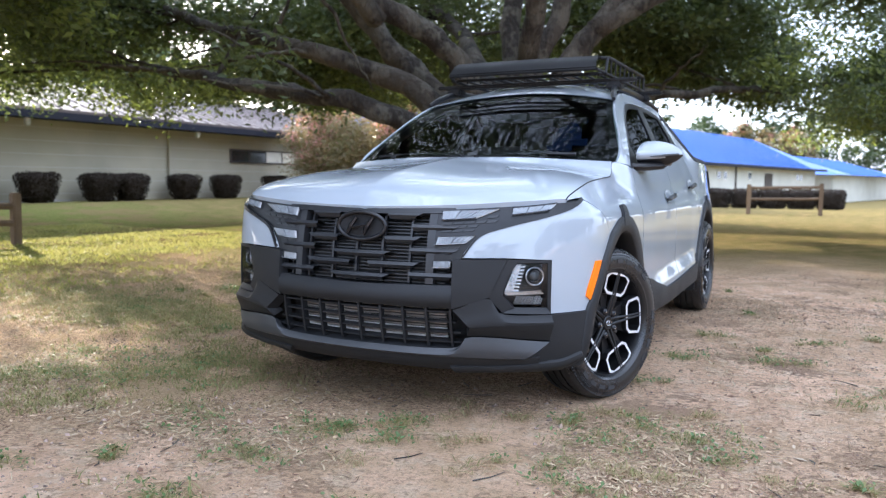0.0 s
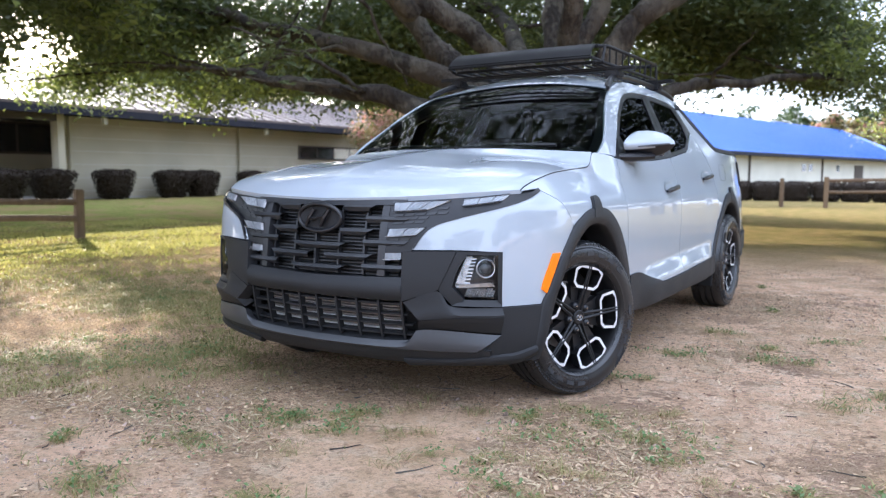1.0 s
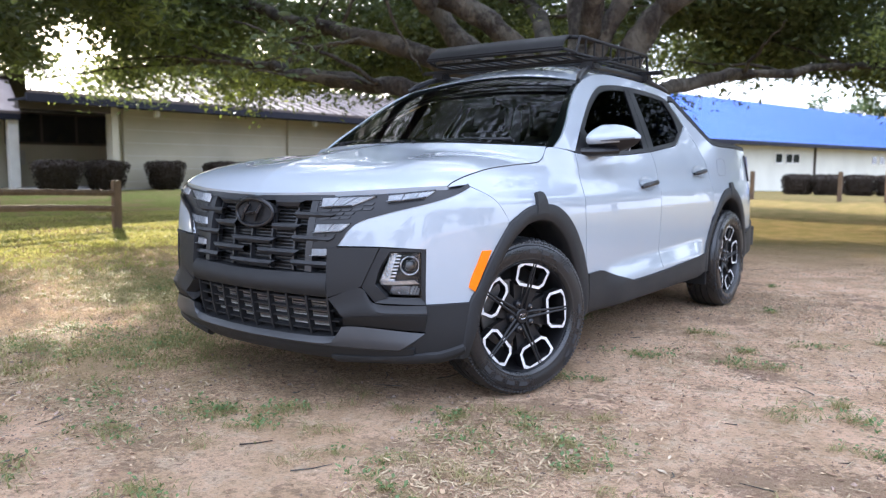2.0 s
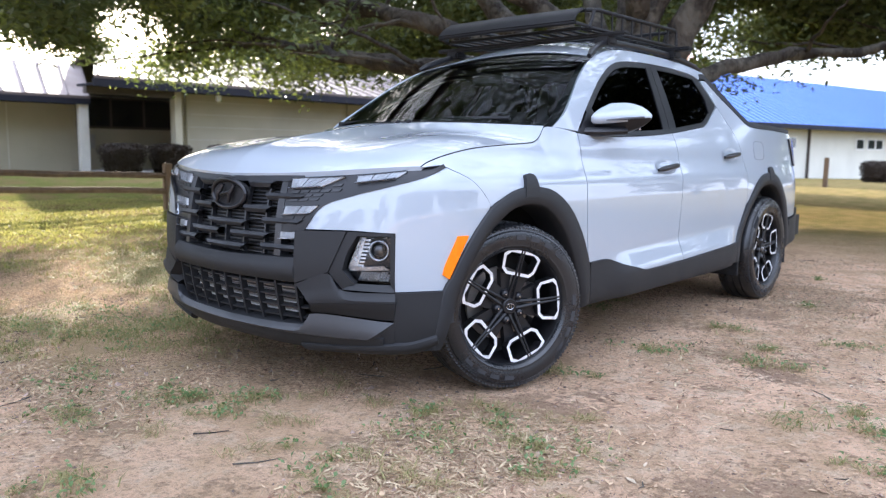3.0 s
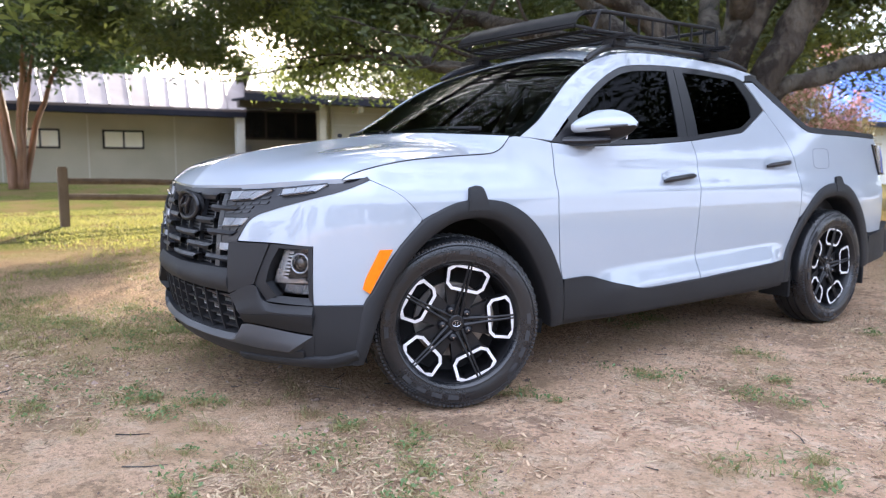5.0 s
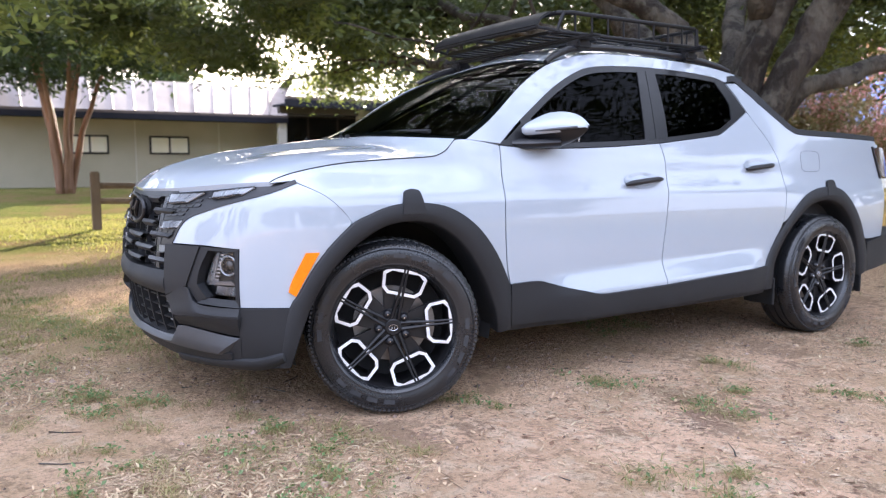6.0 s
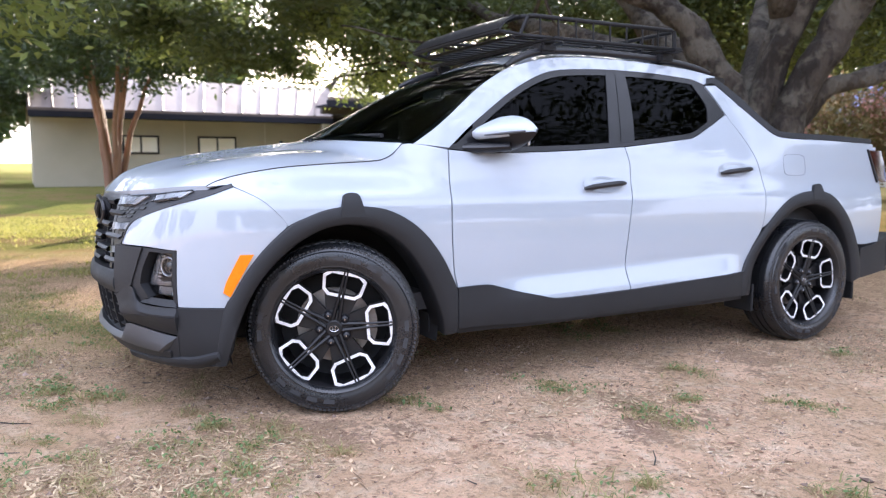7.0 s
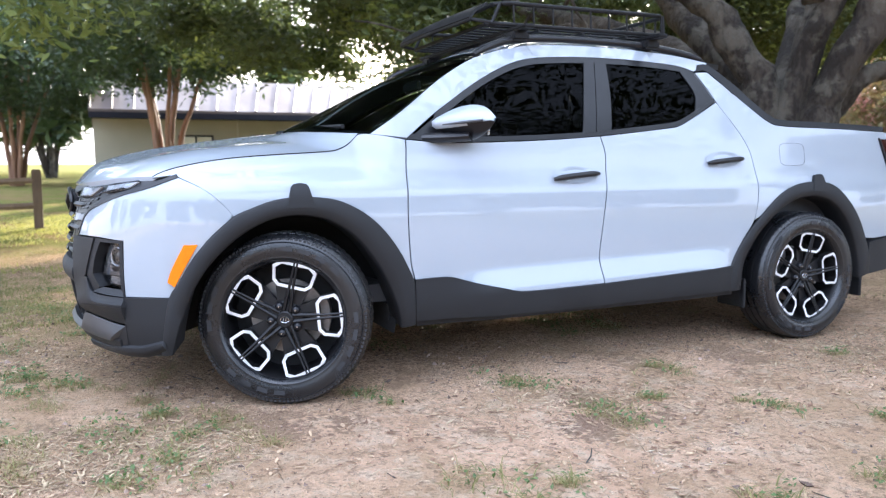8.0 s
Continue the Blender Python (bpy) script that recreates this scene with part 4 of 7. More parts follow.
M_STALK = mat("dry_stalk", (0.50, 0.39, 0.25), (0.15, 0.10, 0.06), 4, 0.8, spec=0.12, per_island=1.4, contrast=0.1)
M_CHIP = mat("pale_wood_chip", (0.48, 0.38, 0.27), (0.20, 0.14, 0.095), 4, 0.8, spec=0.12, per_island=1.2, contrast=0.1)


def ground_cover():
    rng = np.random.default_rng(8)
    # fine dry and green grass thickening away from the open dirt
    P = np.stack([rng.uniform(-6, 5, 240000), rng.uniform(-3.2, 7, 240000)], -1)
    f = np.array([noise.noise((x * 0.6, y * 0.6, 1)) + 0.7 * noise.noise((x * 2.3, y * 2.3, 3)) + 0.4 * noise.noise((x * 7, y * 7, 5)) for x, y in P])
    side = P[:, 0] + 0.1 * P[:, 1]
    wish = f - 0.17 * np.clip(side + 0.2, -5, 3.2) - 0.35 * smoothstep(0.5, 1.3, P[:, 0] * 0.9 - P[:, 1])
    keep = wish + np.where(P[:, 0] < -0.2, 0.28, 0) > rng.uniform(0.30, 1.2, len(P))
    tyre = np.zeros(len(P), bool)
    for wx in (0.815, -0.815):
        for wy in (0.03, 3.0):
            tyre |= (np.abs(P[:, 0] - wx) < 0.16) & (np.abs(P[:, 1] - wy) < 0.2)
    # a close mat of straw and low grass beside and ahead of the truck
    Q = np.stack([rng.uniform(-4.6, 1.4, 190000), rng.uniform(-1.9, 3.4, 190000)], -1)
    fq = np.array([noise.noise((x * 0.9, y * 0.9, 1)) + 0.6 * noise.noise((x * 2.7, y * 2.7, 3)) + 0.5 * noise.noise((x * 8, y * 8, 5)) for x, y in Q])
    lush = fq + 0.55 - 1.3 * smoothstep(0.1, 1.0, Q[:, 0] * 0.9 - Q[:, 1]) - 1.2 * smoothstep(-1.3, 0.2, Q[:, 0])
    on = lush > rng.uniform(0.1, 1.3, len(Q))
    on &= ~((np.abs(np.abs(Q[:, 0]) - 0.815) < 0.16) & (np.minimum(np.abs(Q[:, 1] - 0.03), np.abs(Q[:, 1] - 3.0)) < 0.2))
    Q, fq = Q[on], fq[on]
    grn = fq + rng.normal(size=len(Q)) * 0.25 > 0.05 + 0.5 * smoothstep(-1.6, -0.3, Q[:, 0])
    tagged(new("grass_mat", blades("grass_mat", Q[grn], 0.042, rng, M_GRASS, 1.7, 0.0028)), "low matted green grass beside the truck", "grass", kind="stuff")
    tagged(new("straw_mat", blades("straw_mat", Q[~grn], 0.015, rng, M_STRAW, 4.0, 0.0017)), "flattened dry straw beside the truck", "grass", kind="stuff")
    # the lawn towards the house, thin and tufted at its near edge
    W = np.stack([rng.uniform(-12.5, -4.0, 115000), rng.uniform(-4.5, 8.0, 115000)], -1)
    fw = np.array([noise.noise((x * 0.5, y * 0.5, 61)) + 0.6 * noise.noise((x * 1.7, y * 1.7, 63)) + 0.4 * noise.noise((x * 6, y * 6, 65)) for x, y in W])
    on = fw + 0.9 * smoothstep(-4.6, -8.0, W[:, 0]) > rng.uniform(0.0, 1.2, len(W))
    W, fw = W[on], fw[on]
    fresh = fw + rng.normal(size=len(W)) * 0.3 + 0.5 * smoothstep(-5.0, -7.5, W[:, 0]) > 0.15
    tagged(new("lawn_grass", blades("lawn_grass", W[fresh], 0.050, rng, M_LAWN, 1.3, 0.0048)), "short green lawn grass towards the house", "grass", kind="stuff")
    tagged(new("lawn_straw", blades("lawn_straw", W[~fresh], 0.030, rng, M_STRAW, 2.4, 0.0042)), "dry straw in the lawn towards the house", "grass", kind="stuff")
    P, f = P[keep & ~tyre], f[keep & ~tyre]
    green = (f + rng.normal(size=len(P)) * 0.2 + np.where(P[:, 0] < -3, 0.35, 0)) > 0.5
    tagged(new("grass", blades("grass", P[green], 0.042, rng, M_GRASS, 1.6, 0.0024)), "short patchy green grass on the dirt", "grass", kind="stuff")
    tagged(new("dry_grass", blades("dry_grass", P[~green], 0.022, rng, M_STRAW, 3.0, 0.0018)), "short dry straw grass on the dirt", "grass", kind="stuff")
    # single tufts and weeds, each a few ragged clumps
    spots = [(1.08, 1.03, 0.16, 0), (1.67, 1.12, 0.15, 0), (2.1, 0.48, 0.18, 0), (1.06, -0.76, 0.15, 0), (0.66, -0.54, 0.11, 1), (0.42, -0.60, 0.10, 1), (-0.02, -1.53, 0.14, 0), (-0.06, -1.92, 0.13, 0),
             (1.48, -0.58, 0.16, 0), (0.56, -1.82, 0.12, 0), (1.16, -0.38, 0.10, 0), (1.18, 1.8, 0.08, 0), (2.5, 1.6, 0.12, 0), (2.9, 0.9, 0.12, 0), (1.0, 0.33, 0.08, 0), (0.3, -1.25, 0.15, 1), (1.2, -1.35, 0.13, 1),
             (3.1, 2.2, 0.13, 0), (0.7, -2.1, 0.10, 1), (-0.6, -1.3, 0.2, 0), (-1.2, -0.8, 0.22, 0), (-1.4, -0.5, 0.25, 0), (1.35, -1.0, 0.16, 1), (0.95, -1.1, 0.14, 0)]
    spots += [(rng.uniform(-3.5, 0.2), rng.uniform(-1.6, 2.5), rng.uniform(0.08, 0.25), int(rng.uniform() < 0.2)) for _ in range(40)]
    spots += [(rng.uniform(1.0, 4.5), rng.uniform(-1.6, 5), rng.uniform(0.04, 0.09), int(rng.uniform() < 0.3)) for _ in range(18)]
    spots += [(rng.uniform(-1.0, 2.0), rng.uniform(-2.4, -0.9), rng.uniform(0.05, 0.10), int(rng.uniform() < 0.4)) for _ in range(14)]
    spots += [(rng.uniform(0.0, 3.4), rng.uniform(-2.2, 0.1), rng.uniform(0.04, 0.11), int(rng.uniform() < 0.6)) for _ in range(26)]
    for x, y, r, dry in spots:
        if math.hypot(abs(x) - 0.815, y - 0.03) < 0.3:
            continue
        hub = np.array([x, y]) + rng.normal(size=(7, 2)) * r * np.array([0.75, 0.5])
        n = rng.multinomial(int(1700 * r), rng.dirichlet(np.full(7, 1.0)))
        at = np.concatenate([h + rng.normal(size=(c, 2)) * r * rng.uniform(0.12, 0.42) for h, c in zip(hub, n)])
        tall = rng.uniform(0.030, 0.062)
        thin = rng.uniform(size=len(at)) < (0.75 if dry else 0.3)
        for pick, m, lean, label in ((~thin, M_GRASS, 2.2, "small ragged green weed tuft on the dirt"), (thin, M_STRAW, 2.4, "dry straw lying in a weed tuft")):
            tagged(new("grass_tuft", blades("grass_tuft", at[pick], tall * (1.0 if m is M_GRASS else 0.6), rng, m, lean, 0.0020)), label, "grass", "grass tufts", "stuff")
        if not dry:
            k = int(520 * r)
            q = hub[rng.integers(0, 7, k)] + rng.normal(size=(k, 2)) * r * 0.3
            c = np.concatenate([q, relief(q[:, 0], q[:, 1])[:, None] + rng.uniform(0.004, 0.034, (k, 1))], 1)
            leaves = new("weed_leaves", leaf_mesh("weed_leaves", c, 0.020, rng, slim=0.6, m=M_WEED, up=1.5))
            tagged(leaves, "low green weed leaves in the dirt", "weeds", kind="stuff")
    # crumbs of broken crust
    n = 48000
    q = np.stack([rng.uniform(-2.5, 4.6, n), rng.uniform(-3.2, 4.5, n)], -1)
    g = np.array([noise.noise((x * 0.9, y * 0.9, 17)) + 0.6 * noise.noise((x * 3, y * 3, 19)) for x, y in q])
    q = q[g > rng.uniform(-0.3, 0.9, n)]
    n = len(q)
    zz = ground_z(q[:, 0], q[:, 1]) + relief(q[:, 0], q[:, 1])
    rad = 0.0026 + rng.exponential(0.0023, n)
    six = np.array([[1, 0, 0], [0, 1, 0], [-1, 0, 0], [0, -1, 0], [0, 0, 0.8], [0, 0, -0.6]])
    V = np.concatenate([q, zz[:, None]], 1)[:, None, :] + (six[None] + rng.normal(size=(n, 6, 3)) * 0.25) * rad[:, None, None]
    tri = np.array([[0, 1, 4], [1, 2, 4], [2, 3, 4], [3, 0, 4], [1, 0, 5], [2, 1, 5], [3, 2, 5], [0, 3, 5]])
    F = (np.arange(n)[:, None, None] * 6 + tri[None]).reshape(-1, 3)
    me = bpy.data.meshes.new("dirt_crumbs")
    me.from_pydata(V.reshape(-1, 3).tolist(), [], F.tolist())
    me.materials.append(M_CLOD)
    tagged(new("dirt_crumbs", me), "loose brown dirt crumbs on the ground", "dirt", kind="stuff")

    def flat(name, n, size, m, label, xs, ys, slim, bias):
        q = np.stack([rng.uniform(*xs, n), rng.uniform(*ys, n)], -1)
        g = np.array([noise.noise((x * 0.8, y * 0.8, 7)) for x, y in q])
        q = q[g > rng.uniform(-0.25, bias * 0.8, n)]
        c = np.concatenate([q, (ground_z(q[:, 0], q[:, 1]) + relief(q[:, 0], q[:, 1]) + 0.004)[:, None]], 1)
        size = size * np.clip(rng.exponential(0.8, len(q)) + 0.25, 0.3, 2.4)
        me = leaf_mesh(name, c, size, rng, droop=0.0, slim=slim, m=m, up=4.0)
        co = np.zeros(len(me.vertices) * 3)
        me.vertices.foreach_get("co", co)
        co = co.reshape(-1, 4, 3)
        mid = c[:, None, :]
        co[..., 2] = mid[..., 2] + (co[..., 2] - mid[..., 2]) * 0.35
        me.vertices.foreach_set("co", co.ravel())
        tagged(new(name, me), label, "litter", kind="stuff")

    flat("leaf_litter", 180000, 0.016, M_LITTER, "brown fallen leaf fragments on the dirt", (-5, 6), (-4.2, 6.5), 0.5, 0.9)
    flat("wood_chips", 42000, 0.015, M_CHIP, "pale chips and leaf scraps on the dirt", (-5, 6), (-4.2, 7), 0.3, 0.9)
    flat("dead_leaves", 2200, 0.036, M_DEAD, "curled pale dead leaves on the dirt", (-5, 6), (-4.2, 7), 0.34, 0.9)
    flat("dry_stalks", 60000, 0.042, M_STALK, "thin dry straw stalks scattered on the dirt", (-5, 5), (-3.6, 6), 0.055, 0.7)
    flat("straw_litter", 90000, 0.024, M_LITTER, "matted brown straw and leaf scraps beside the truck", (-4.0, 1.7), (-1.6, 4.5), 0.16, 0.4)
    # real litter; its tan colour also stands in for light under nose and sill
    flat("drifted_litter", 46000, 0.026, M_STALK, "tan straw and leaf scraps drifted against the truck", (-2.2, 1.5), (-1.5, -0.2), 0.14, 0.3)
    flat("drifted_litter", 32000, 0.024, M_STALK, "tan straw and leaf scraps drifted under the sill", (-0.2, 1.5), (0.5, 4.2), 0.14, 0.5)
    twigs = bmesh.new()
    for _ in range(160):
        x, y, a = rng.uniform(-4, 5), rng.uniform(-3.6, 6), rng.uniform(0, 6.28)
        ln = rng.uniform(0.04, 0.16)
        at = [(x + ln * f * math.cos(a) + w, y + ln * f * math.sin(a)) for f, w in ((0, 0), (0.5, 0.01), (1, 0))]
        tube(twigs, [(p, q, float(relief(p, q)) + 0.004) for p, q in at], [0.003, 0.0025, 0.0015], 4)
    tagged(part("twigs", twigs, M_BARK, None), "thin dry twigs scattered on the dirt", "litter", kind="stuff")


ground_cover()

# ---- the pickup truck: nose towards -y, front axle at y = 0.03, rear axle at y = 3.005 ----
M_PAINT = mat("white_paint", (0.338, 0.373, 0.415), (0.330, 0.365, 0.407), 1.5, 0.38, 0.42, coat=1.0, spec=0.15, bscale=300, fine=0.1, coat_ior=1.6)
M_CLAD = mat("black_cladding", (0.0105, 0.011, 0.0125), (0.0145, 0.015, 0.0165), 3, 0.5, 0.6, bump=0.12, bscale=420, spec=0.35)
M_GLOSSK = mat("black_trim", (0.008, 0.008, 0.010), (0.013, 0.013, 0.015), 3, 0.3, spec=0.4)
M_GRILLE = mat("dark_grille", (0.017, 0.018, 0.021), (0.024, 0.025, 0.028), 4, 0.32, 0.42, spec=0.5)
M_SKID = mat("grey_skid_plate", (0.05, 0.052, 0.057), (0.042, 0.044, 0.048), 3, 0.4, spec=0.5, metal=0.2)
M_WELL = mat("wheel_well_liner", (0.010, 0.010, 0.011), (0.016, 0.016, 0.017), 6, 0.9)
M_TYRE = mat("tyre_rubber", (0.008, 0.009, 0.0115), (0.013, 0.0135, 0.0145), 5, 0.22, 0.36, spec=0.6, bump=0.1, bscale=120)
M_RELIEF = mat("matte_tyre_relief", (0.026, 0.027, 0.030), (0.036, 0.036, 0.038), 8, 0.55, 0.7, spec=0.4)
M_RIMK = mat("gloss_black_alloy", (0.008, 0.008, 0.009), (0.012, 0.012, 0.013), 4, 0.36, 0.45, spec=0.35)
M_RIMS = mat("machined_alloy", (0.82, 0.83, 0.85), (0.72, 0.73, 0.76), 20, 0.30, 0.38, metal=0.35)
M_DISC = mat("brake_disc", (0.34, 0.32, 0.30), (0.22, 0.19, 0.17), 12, 0.4, metal=0.5)
M_RADI = mat("radiator_fin", (0.80, 0.80, 0.80), (0.6, 0.6, 0.6), 14, 0.4, metal=0.3)
M_STEEL = mat("bright_steel", (0.6, 0.6, 0.62), (0.5, 0.5, 0.52), 8, 0.25, metal=1.0)
M_AMBER = mat("amber_reflector", (0.88, 0.185, 0.001), (0.92, 0.21, 0.002), 60, 0.5, coat=0.0, spec=0.15, bscale=200)
M_CHROME = mat("lamp_reflector", (0.70, 0.71, 0.73), (0.46, 0.47, 0.49), 30, 0.16, 0.28, metal=0.85, bump=0.3, bscale=160)
M_LENS = mat("clear_lamp_block", (0.52, 0.53, 0.54), (0.32, 0.32, 0.33), 18, 0.25, 0.4, coat=0.3, spec=0.4)
M_RED = mat("tail_lamp_red", (0.040, 0.003, 0.004), (0.022, 0.002, 0.003), 10, 0.2, coat=0.3)
M_SEAM = mat("panel_gap", (0.085, 0.087, 0.092), (0.10, 0.10, 0.105), 4, 0.8)
M_CABIN = mat("cabin_trim", (0.020, 0.020, 0.022), (0.03, 0.03, 0.032), 5, 0.75)
M_SEAT = mat("seat_cloth", (0.055, 0.055, 0.06), (0.075, 0.075, 0.08), 30, 0.9)
M_RACK = mat("powder_coated_steel", (0.009, 0.009, 0.010), (0.014, 0.014, 0.015), 6, 0.45, 0.6, bump=0.05, bscale=300, spec=0.25)


def tinted_glass(name, tint, rough=0.0, ior=1.62, sheen=1.0):
    m = bpy.data.materials.new(name)
    m.use_nodes = True
    nt = m.node_tree
    nt.nodes.remove(nt.nodes["Principled BSDF"])
    t = nt.nodes.new("ShaderNodeBsdfTransparent")
    t.inputs[0].default_value = (*tint, 1)
    g = nt.nodes.new("ShaderNodeBsdfGlossy")
    g.inputs["Roughness"].default_value = rough
    g.inputs["Color"].default_value = (0.95 * sheen, 0.97 * sheen, sheen, 1)
    f = nt.nodes.new("ShaderNodeFresnel")
    f.inputs["IOR"].default_value = ior
    mx = nt.nodes.new("ShaderNodeMixShader")
    nt.links.new(f.outputs[0], mx.inputs[0])
    nt.links.new(t.outputs[0], mx.inputs[1])
    nt.links.new(g.outputs[0], mx.inputs[2])
    nt.links.new(mx.outputs[0], nt.nodes["Material Output"].inputs["Surface"])
    return m


M_WSHIELD = tinted_glass("windscreen_glass", (0.46, 0.52, 0.48), 0.0, 1.42, 0.26)
M_PRIV = tinted_glass("privacy_glass", (0.03, 0.032, 0.035), 0.0, 1.33, 0.14)
M_LENSCOVER = tinted_glass("lamp_cover", (0.86, 0.88, 0.90), 0.0, 1.45, 0.6)


def table(xs, ys):
    xs, ys = np.array(xs, float), np.array(ys, float)
    m = np.gradient(ys, xs)

    def f(x):
        x = np.clip(np.asarray(x, float), xs[0], xs[-1])
        i = np.clip(np.searchsorted(xs, x) - 1, 0, len(xs) - 2)
        h = xs[i + 1] - xs[i]
        u = (x - xs[i]) / h
        return ys[i] * (2 * u**3 - 3 * u**2 + 1) + h * m[i] * (u**3 - 2 * u**2 + u) + ys[i + 1] * (3 * u**2 - 2 * u**3) + h * m[i + 1] * (u**3 - u**2)

    return f


# Body surface: s runs along the plan outline (s = y on the flank, arc length round the nose, -1.5 on the centre line), z is height.
PLAN_X = table([-1.5, -1.248, -1.023, -0.83, -0.645, -0.535, -0.442, -0.351, -0.2, 0, 0.6, 1.5, 2.5, 3, 3.5, 3.85, 4.02],
               [0, 0.25, 0.47, 0.65, 0.806, 0.87, 0.915, 0.937, 0.945, 0.945, 0.930, 0.927, 0.92, 0.917, 0.888, 0.835, 0.775])
PLAN_Y = table([-1.5, -1.248, -1.023, -0.83, -0.645, -0.535, -0.442, -0.351, -0.2, 0, 1, 4.02],
               [-0.845, -0.825, -0.78, -0.71, -0.61, -0.52, -0.439, -0.351, -0.2, 0, 1, 4.02])
TUCK_CAB = table([0.2, 0.3, 0.5, 0.7, 0.82, 0.89, 0.93, 0.98, 1.05, 1.15, 1.35, 1.6, 1.75], [-0.03, -0.005, 0, 0, -0.004, -0.012, -0.028, -0.046, -0.063, -0.10, -0.20, -0.335, -0.42])
TUCK_BED = table([0.2, 0.3, 0.5, 0.7, 0.85, 0.95, 1.05, 1.23, 1.35, 1.6], [-0.03, -0.005, 0, 0, -0.012, -0.035, -0.05, -0.09, -0.15, -0.32])
NOSE = table([0.18, 0.25, 0.35, 0.45, 0.55, 0.65, 0.7, 0.8, 0.9, 0.97, 1.05], [0.10, 0.06, 0.02, 0, -0.01, -0.005, 0, 0.015, 0.045, 0.075, 0.12])


def body(s, z, off=0.0):
    """The point of the body surface at (s, z), moved outwards by off. s below -1.5 is the far side of the nose."""
    def raw(s, z):
        s, z = np.asarray(s, float), np.asarray(z, float)
        flip = s < -1.5
        s = np.where(flip, -3.0 - s, s)
        w = 1 - smoothstep(-1.0, -0.40, s)
        b = smoothstep(2.5, 2.9, s)
        dx = (TUCK_CAB(z) * (1 - b) + TUCK_BED(z) * b) * smoothstep(-1.3, -0.5, s)
        # the front fender rounds over towards the hood
        dx = dx - 0.056 * smoothstep(0.90, 1.05, z) * (1 - smoothstep(0.32, 0.56, s)) * smoothstep(-1.0, -0.5, s)
        # a sharp crease above the sill, below which the panel turns outwards
        flare = 0.30 * np.clip(0.512 + 0.024 * (s - 0.8) - z, 0, 0.10) * smoothstep(0.72, 1.0, s) * (1 - smoothstep(2.25, 2.5, s))
        x, y = PLAN_X(s) + dx + flare - 0.006 * smoothstep(0.8, 1.3, s) * (1 - smoothstep(2.2, 2.5, s)), PLAN_Y(s) + NOSE(z) * w
        return np.stack([np.where(flip, -x, x), y, z + 0 * x], -1)
    p = raw(s, z)
    if np.any(off):
        e = 1e-3
        n = np.cross(raw(np.asarray(s) + e, z) - raw(np.asarray(s) - e, z), raw(s, np.asarray(z) + e) - raw(s, np.asarray(z) - e))
        n /= np.linalg.norm(n, axis=-1, keepdims=True)
        p = p + n * np.asarray(off)[..., None]
    return p


def spline(pts, n, tight=False):
    """n points evenly spaced along a smooth curve through pts."""
    p = np.array(pts, float)
    if len(p) > 2 and not tight:
        q = np.vstack([2 * p[0] - p[1], p, 2 * p[-1] - p[-2]])
        u = np.linspace(0, 1, 13)[:-1, None]
        segs = [0.5 * (2 * b + (c - a) * u + (2 * a - 5 * b + 4 * c - d) * u**2 + (3 * b - a - 3 * c + d) * u**3) for a, b, c, d in zip(q, q[1:], q[2:], q[3:])]
        p = np.vstack(segs + [p[-1:]])
    d = np.r_[0, np.cumsum(np.linalg.norm(np.diff(p, axis=0), axis=1))]
    t = np.linspace(0, d[-1], n)
    return np.stack([np.interp(t, d, p[:, k]) for k in range(p.shape[1])], -1)


def coons(bottom, top, left, right, nu, nv):
    """Grid (nv, nu, k) between four edges: bottom and top run left to right, left and right run upwards."""
    B, T = spline(bottom, nu), spline(top, nu)
    Lf, R = spline(left, nv), spline(right, nv)
    u, v = np.linspace(0, 1, nu)[None, :, None], np.linspace(0, 1, nv)[:, None, None]
    return ((1 - v) * B[None] + v * T[None] + (1 - u) * Lf[:, None] + u * R[:, None]
            - ((1 - u) * (1 - v) * B[0] + u * (1 - v) * B[-1] + (1 - u) * v * T[0] + u * v * T[-1]))


def sheet(points, depth=0.0, mirror=False, inward=None):
    """A bmesh of a grid of 3D points; depth turns the rim inwards by that much."""
    P = np.array(points, float)
    if mirror:
        P = P * np.array([-1, 1, 1])
    nv, nu = P.shape[:2]
    bm = bmesh.new()
    vs = [[bm.verts.new(P[j, i]) for i in range(nu)] for j in range(nv)]
    for j in range(nv - 1):
        for i in range(nu - 1):
            f = (vs[j][i], vs[j][i + 1], vs[j + 1][i + 1], vs[j + 1][i])
            try:
                bm.faces.new(f if not mirror else f[::-1])
            except ValueError:
                pass
    if depth:
        n = np.cross(P[:, -1].mean(0) - P[:, 0].mean(0), P[-1].mean(0) - P[0].mean(0))
        n = n / (np.linalg.norm(n) + 1e-9) * (-1 if not mirror else 1)
        ring = [(0, i) for i in range(nu)] + [(j, nu - 1) for j in range(1, nv)] + [(nv - 1, i) for i in range(nu - 2, -1, -1)] + [(j, 0) for j in range(nv - 2, 0, -1)]
        inner = [bm.verts.new(Vector(P[j, i]) + Vector(n) * depth) for j, i in ring]
        k = len(ring)
        for a in range(k):
            q = (a + 1) % k
            f = (vs[ring[a][0]][ring[a][1]], inner[a], inner[q], vs[ring[q][0]][ring[q][1]])
            bm.faces.new(f if not mirror else f[::-1])
    bmesh.ops.remove_doubles(bm, verts=bm.verts, dist=1e-5)
    return bm


truck = thing("pickup_truck", (0, 0, 0), "white crew-cab pickup truck with black cladding parked on dirt", "truck")


